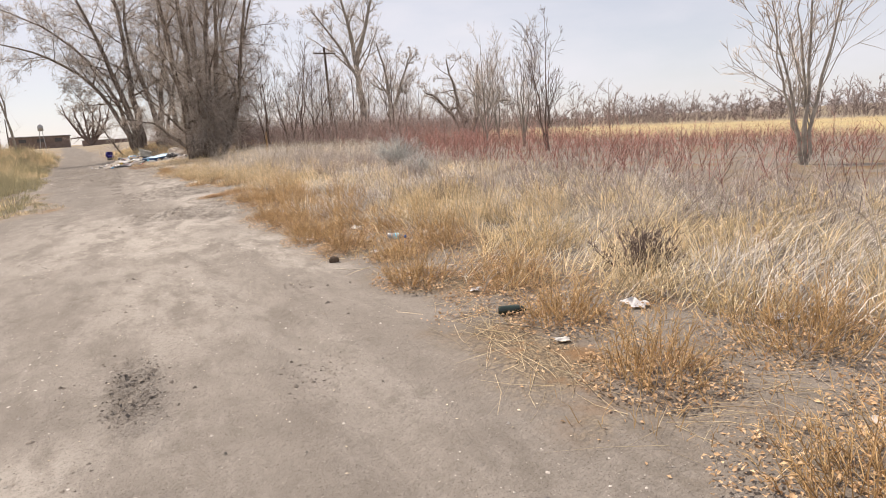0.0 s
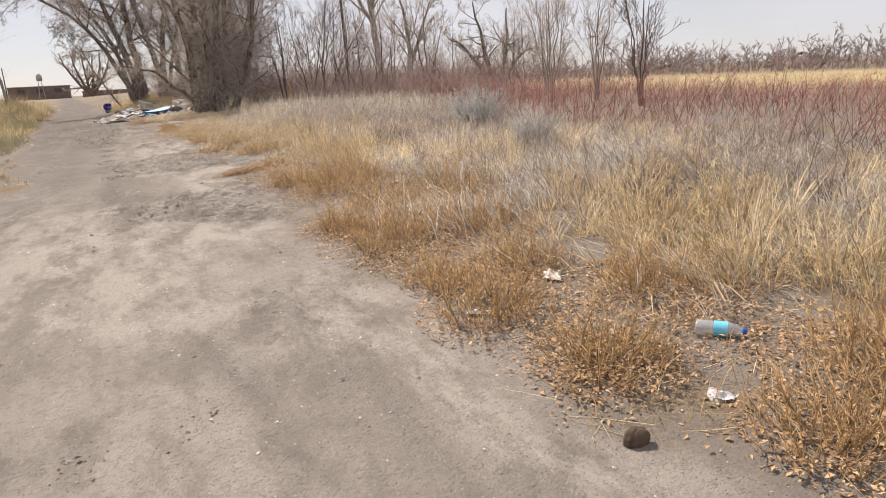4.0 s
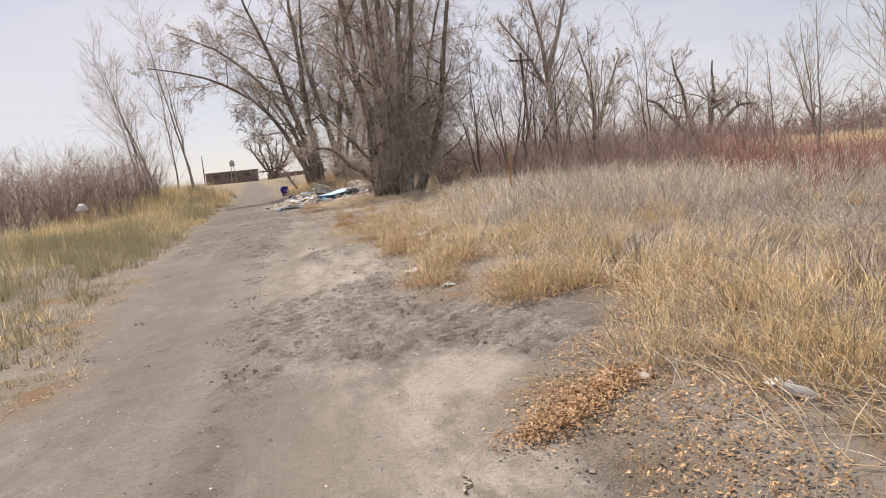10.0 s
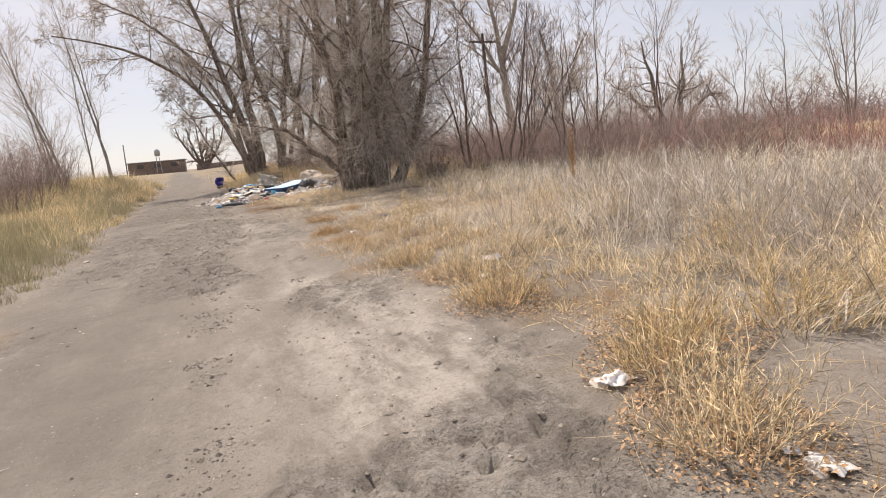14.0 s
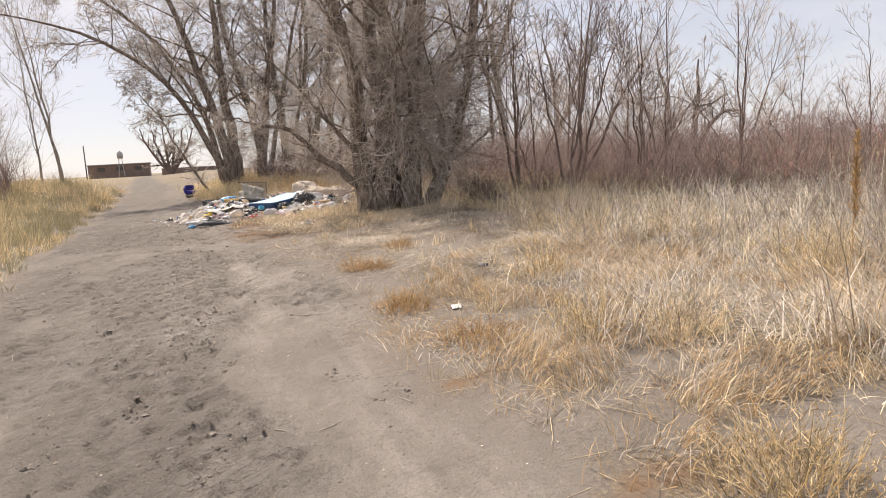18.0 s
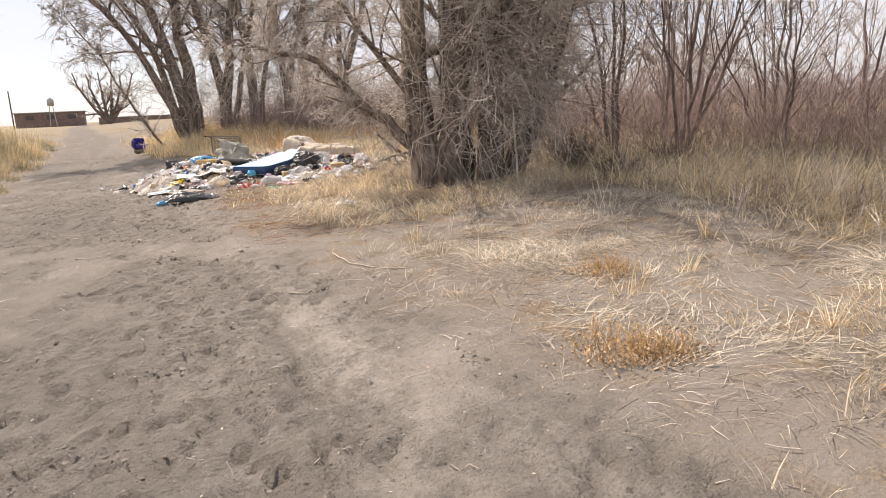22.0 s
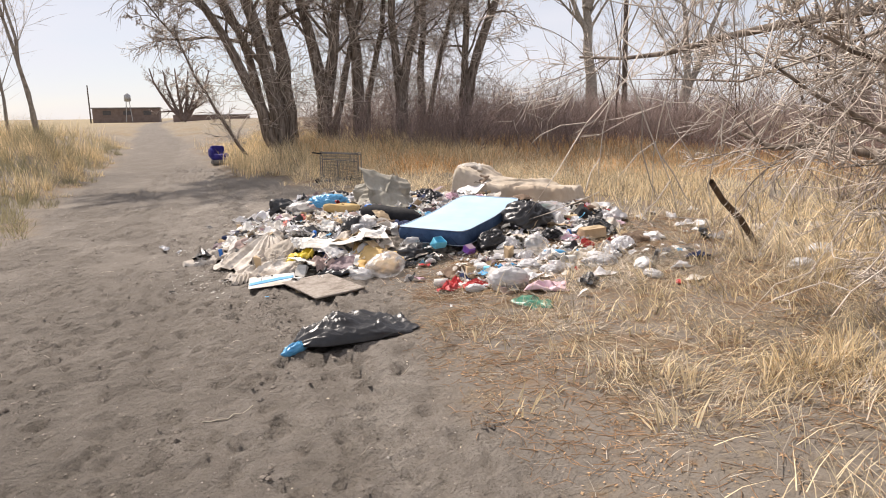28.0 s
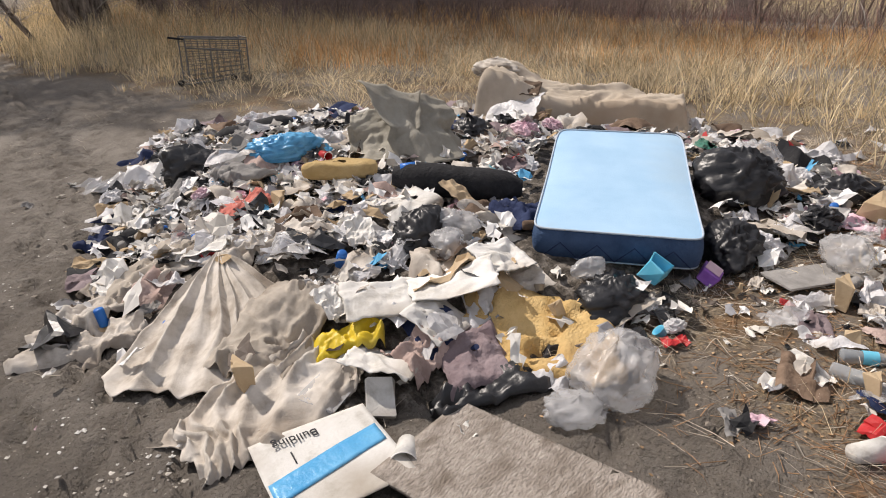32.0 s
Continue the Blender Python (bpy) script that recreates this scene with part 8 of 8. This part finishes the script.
# torn bits too small to count
def bits_surface():
    m = surf("torn_bits", [(0.7, 0.67, 0.62), (0.8, 0.78, 0.74)], 9, 0.7, 0.2, 60)
    nd, ln = m.node_tree.nodes, m.node_tree.links
    g, r = nd.new("ShaderNodeNewGeometry"), nd.new("ShaderNodeValToRGB")
    r.color_ramp.interpolation = "CONSTANT"
    els = r.color_ramp.elements
    cols = [(0.0, (0.68, 0.64, 0.58)), (0.12, (0.8, 0.79, 0.775)), (0.44, (0.02, 0.02, 0.022)), (0.53, (0.56, 0.51, 0.45)), (0.6, (0.16, 0.13, 0.11)), (0.68, (0.76, 0.73, 0.68)), (0.87, (0.45, 0.33, 0.2)), (0.91, (0.3, 0.3, 0.32)), (0.95, (0.5, 0.05, 0.05)), (0.97, (0.1, 0.38, 0.62)), (0.985, (0.68, 0.45, 0.5))]
    while len(els) < len(cols):
        els.new(0.5)
    for e, (at, c) in zip(els, cols):
        e.position, e.color = at, (*c, 1)
    ln.new(g.outputs["Random Per Island"], r.inputs["Fac"])
    ln.new(r.outputs["Color"], nd["Principled BSDF"].inputs["Base Color"])
    return m


def bits(name, x, y, s, on, label, up=0.03):
    n = len(x)
    u, v = np.meshgrid(np.linspace(-0.5, 0.5, 4), np.linspace(-0.5, 0.5, 4))
    L = np.stack([u.ravel(), v.ravel()], 1)[None] * (s[:, None, None] * np.stack([np.ones(n), rng.uniform(0.4, 1, n)], 1)[:, None])
    L = L + rng.normal(0, 0.1, L.shape) * s[:, None, None]
    z = np.abs(rng.normal(0, 0.16, (n, 16))) * s[:, None]
    a, t1, t2 = rng.uniform(0, 6.28, n), rng.normal(0, 0.35, n), rng.normal(0, 0.35, n)
    z = z + L[..., 0] * t1[:, None] + L[..., 1] * t2[:, None]
    z = z - z.min(1, keepdims=True)
    X = x[:, None] + L[..., 0] * np.cos(a)[:, None] - L[..., 1] * np.sin(a)[:, None]
    Y = y[:, None] + L[..., 0] * np.sin(a)[:, None] + L[..., 1] * np.cos(a)[:, None]
    V = np.stack([X, Y, z + (on(x, y) + rng.uniform(0, up, n))[:, None]], -1)
    F = (np.arange(n)[:, None, None] * 16 + grid_faces(4, 4)[None]).reshape(-1, 4)
    tagged(put(name, V.reshape(-1, 3), F, BITS, smooth=False), label, "rubbish", kind="stuff")


BITS = bits_surface()


def clear_of(x, y):
    """Keeps small bits off the mattress, the blankets and the sheets in front."""
    a, b = (x - 3.55) * 0.78 + (y - 47.25) * 0.62, -(x - 3.55) * 0.62 + (y - 47.25) * 0.78
    k = 1 - 1.0 * (np.abs(a) < 1.06) * (np.abs(b) < 0.66)
    k = k * (1 - 0.93 * (x > 0.1) * (x < 1.25) * (y > 46.6) * (y < 48.3)) * (1 - 0.85 * (x > 1.2) * (x < 2.5) * (y < 47.1))
    k = k * (1 - 1.0 * (np.abs(x - 5.45) * 0.59 + np.abs(y - 49.35) * 0.1 < 0.75) * (np.abs(y - 49.35) < 1.1))
    return k


x, y = scatter(7500, 0, 6.4, 46, 52.8, lambda x, y: ss(-0.05, 0.15, heap_in(x, y)) * clear_of(x, y), rng)
bits("torn_bits", x, y, rng.uniform(0.03, 0.13, len(x)), heap, "torn bits of paper and film in the heap", 0.07)
x, y = scatter(1500, 2.2, 7.0, 43.8, 46.6, lambda x, y: np.exp(-(((x - 3.9) / 1.5) ** 2 + ((y - 45.6) / 0.8) ** 2)), rng)
bits("torn_bits", x, y, rng.uniform(0.02, 0.09, len(x)), land, "torn bits of paper and film on the straw", 0.01)
n = 520
x, y = np.concatenate([rng.normal(0.32, 0.26, n), rng.normal(0.1, 0.3, n // 3)]), np.concatenate([rng.normal(46.9, 0.35, n), rng.normal(48.9, 0.8, n // 3)])
k = (heap_in(x, y) < 0.05) & (clumps(x, y, 3.5, 161, 0.42, 0.55) > rng.random(len(x)))
x, y = x[k], y[k]
lumps("white_crumbs", x, y, rng.uniform(0.004, 0.016, len(x)), PAPER, "crumbs of white foam trodden into the dirt", rng, "rubbish")
PINE = surf("brown_chaff", [(0.22, 0.115, 0.06), (0.48, 0.31, 0.18)], 2, 0.8, 0, island=0.4)
x, y = scatter(32000, 1.4, 9.0, 37.2, 46.9, lambda x, y: (0.1 + 0.9 * ss(37.6, 39, y + 0.3 * (fbm(x, y, 3) - 0.5))) * (1 - ss(7, 8.5, x)) * ss(0, 0.5, x - right_edge(y) + 0.5 - 0.5 * fbm(x * 2, y * 2, 5)) * (0.3 + 0.7 * clumps(x, y, 1.0, 165, 0.38, 0.55)), rng)
fallen("brown_chaff", x, y, rng.uniform(0.05, 0.22, len(x)), rng.uniform(0.0015, 0.0032, len(x)), PINE, "red-brown chaff and fine twigs round the rubbish", rng, 3, 0.4)

x, y = scatter(34000, 2.4, 7.6, 38.2, 45.4, lambda x, y: (1 - 0.65 * ss(41.6, 43, y) * (1 - ss(4.6, 5.6, x))) * ss(0.2, 1.2, x - right_edge(y)) * (0.06 + 0.94 * clumps(x, y, 1.2, 215, 0.44, 0.56)) * (1 - np.exp(-(((x - 5.7) / 1.5) ** 4 + ((y - 40.9) / 0.9) ** 4))), rng)
k = rng.random(len(x)) < 0.5
mats("bleached_mat", x[k], y[k], rng.uniform(0.08, 0.34, k.sum()), rng.uniform(0.003, 0.007, k.sum()), STRAW, "bleached grass matted between the tree and the rubbish", rng, 0.12, 2.0, 0.8)
mats("dull_mat", x[~k], y[~k], rng.uniform(0.06, 0.26, (~k).sum()), rng.uniform(0.003, 0.007, (~k).sum()), PRESSED, "dull grass matted between the tree and the rubbish", rng, 0.1, 2.0, 0.8)

# pale litter and stones along the verge
STONE = surf("pale_stone", [(0.36, 0.32, 0.28), (0.54, 0.49, 0.44)], 6, 0.9, 0.5, 30)
for x, y, s in ((2.72, 4.72, 0.06), (2.68, 7.0, 0.06), (2.85, 1.5, 0.08), (3.07, 16.85, 0.09), (3.81, 13.2, 0.09), (2.75, 20.7, 0.07), (2.54, 21.9, 0.08), (2.4, 24.6, 0.03), (-1.9, 33.4, 0.1), (-3.5, 52.3, 0.12)):
    thing("stone", sack(s * 1.1, s * 0.65, s * 0.35, int(s * 1000), 0.12, 2.0), STONE, x, y, s * 900, -0.01, "pale flat stone at the verge", "stone", "pale stones at the verge", on=land)
thing("stone", sack(0.06, 0.05, 0.05, 5, 0.2, 2.0), DARKWOOD, 2.17, 6.93, 0, -0.01, "dark lump of charred wood at the verge", "stone", on=land)
for x, y, s, sd in ((3.3, 3.48, 0.15, 1), (3.7, 2.6, 0.13, 2), (3.07, 8.72, 0.14, 3), (2.68, 6.97, 0.07, 4), (2.6, 21.84, 0.16, 5), (2.79, 20.68, 0.12, 6), (3.51, 25.6, 0.17, 7), (3.15, 24.96, 0.12, 8), (2.47, 3.24, 0.07, 9), (2.66, 4.69, 0.07, 10), (3.56, 16.3, 0.1, 11), (4.9, 14.1, 0.14, 12), (3.8, 12.26, 0.1, 13), (3.22, 40.41, 0.15, 14), (2.85, 30.23, 0.1, 15), (2.34, 8.49, 0.07, 16), (2.79, 20.85, 0.07, 17)):
    thing("plastic_scrap", crumple(s * 1.3, s * 0.9, s * 0.4, 400 + sd, 14, 7), WHITE_BAG if sd % 3 else PAPER, x, y, sd * 77, 0.01, "crumpled dirty-white scrap in the dry weeds", "plastic", "white scraps along the verge", on=land)
ob = put("plastic_bag", *sack(0.32, 0.25, 0.26, 450, 0.4, 4.0), WHITE_BAG, m=pose(-9.6, 52.5, float(lie(-9.6, 52.5)) + 1.0))
tagged(ob, "white plastic bag caught in the shrubs", "plastic bag")


def stick(x, y, L, r, turn, material, label, bend=0.12):
    k = np.linspace(-0.5, 0.5, 8)
    p = np.stack([k * L, bend * L * (k ** 2 * 4 - 0.4) + 0.02 * np.sin(k * 17), 0 * k], 1)
    c, s = math.cos(radians(turn)), math.sin(radians(turn))
    p[:, 2] = land(x + p[:, 0] * c - p[:, 1] * s, y + p[:, 0] * s + p[:, 1] * c) - float(land(x, y)) + r * 0.8
    ob = put("stick", *tubes(p[None], np.linspace(r, r * 0.55, 8)[None] * 0.75, 6), material, m=pose(x, y, float(land(x, y)), 0, 0, turn))
    tagged(ob, label, "stick", "sticks on the track")


for x, y, L, r, t in ((-0.6, 41.45, 0.5, 0.012, -30), (2.2, 36.6, 1.25, 0.011, -75), (1.5, 36.0, 0.34, 0.013, -15), (1.75, 16.16, 0.16, 0.012, 70), (-0.58, 41.75, 0.35, 0.008, 10), (-0.34, 39.6, 0.4, 0.007, -10), (0.3, 40.2, 0.28, 0.011, -50), (-1.0, 29.3, 0.35, 0.006, 10), (1.1, 28.4, 0.4, 0.006, -20), (2.6, 20.0, 0.5, 0.006, 0), (0.9, 33.2, 0.3, 0.006, 30), (1.6, 31.2, 0.35, 0.006, -30), (2.3, 12.9, 0.5, 0.005, -45), (2.9, 9.9, 0.9, 0.006, -10), (2.6, 3.5, 0.9, 0.006, -50), (2.2, 6.4, 0.45, 0.005, -50), (0.2, 43.0, 0.35, 0.007, 20), (1.0, 41.3, 0.4, 0.007, 60), (1.9, 40.7, 0.5, 0.008, -20), (-1.3, 37.6, 0.4, 0.006, 15)):
    stick(x, y, L, r, t, STICK, "dry bleached stick lying on the dirt")

# dock stalk
dock = new("dock_stalk")
dock.matrix_basis = pose(*at_land(6.52, 29.0))
tagged(dock, "rust-brown dead dock stalk in the reeds", "plant")
p, r = stems([(0, 0, 0), (0.02, 0.01, 0.5), (0.03, 0.0, 1.35)], 0.008, 0.004, rng=rng, wob=0.004)
put("stem", *tubes(p, r, 5), RUSTY, dock)
n = 260
f = rng.uniform(0.5, 1.33, n)
a = rng.uniform(0, 6.28, n)
w = 0.075 * (1.4 - f)[:, None] ** 0.5
at3 = np.stack([0.025 + 0 * f, 0 * f, f], 1)
p, r = runs(at3, np.stack([np.cos(a), np.sin(a), rng.uniform(0.8, 2.5, n)], 1), rng.uniform(0.4, 1.3, n) * w[:, 0] * 1.6, np.full(n, 0.005), 3, 0.2, 0, rng, 0.7)
put("seed_head", *tubes(p, r, 4), RUSTY, dock, "dense rust-brown seed head")
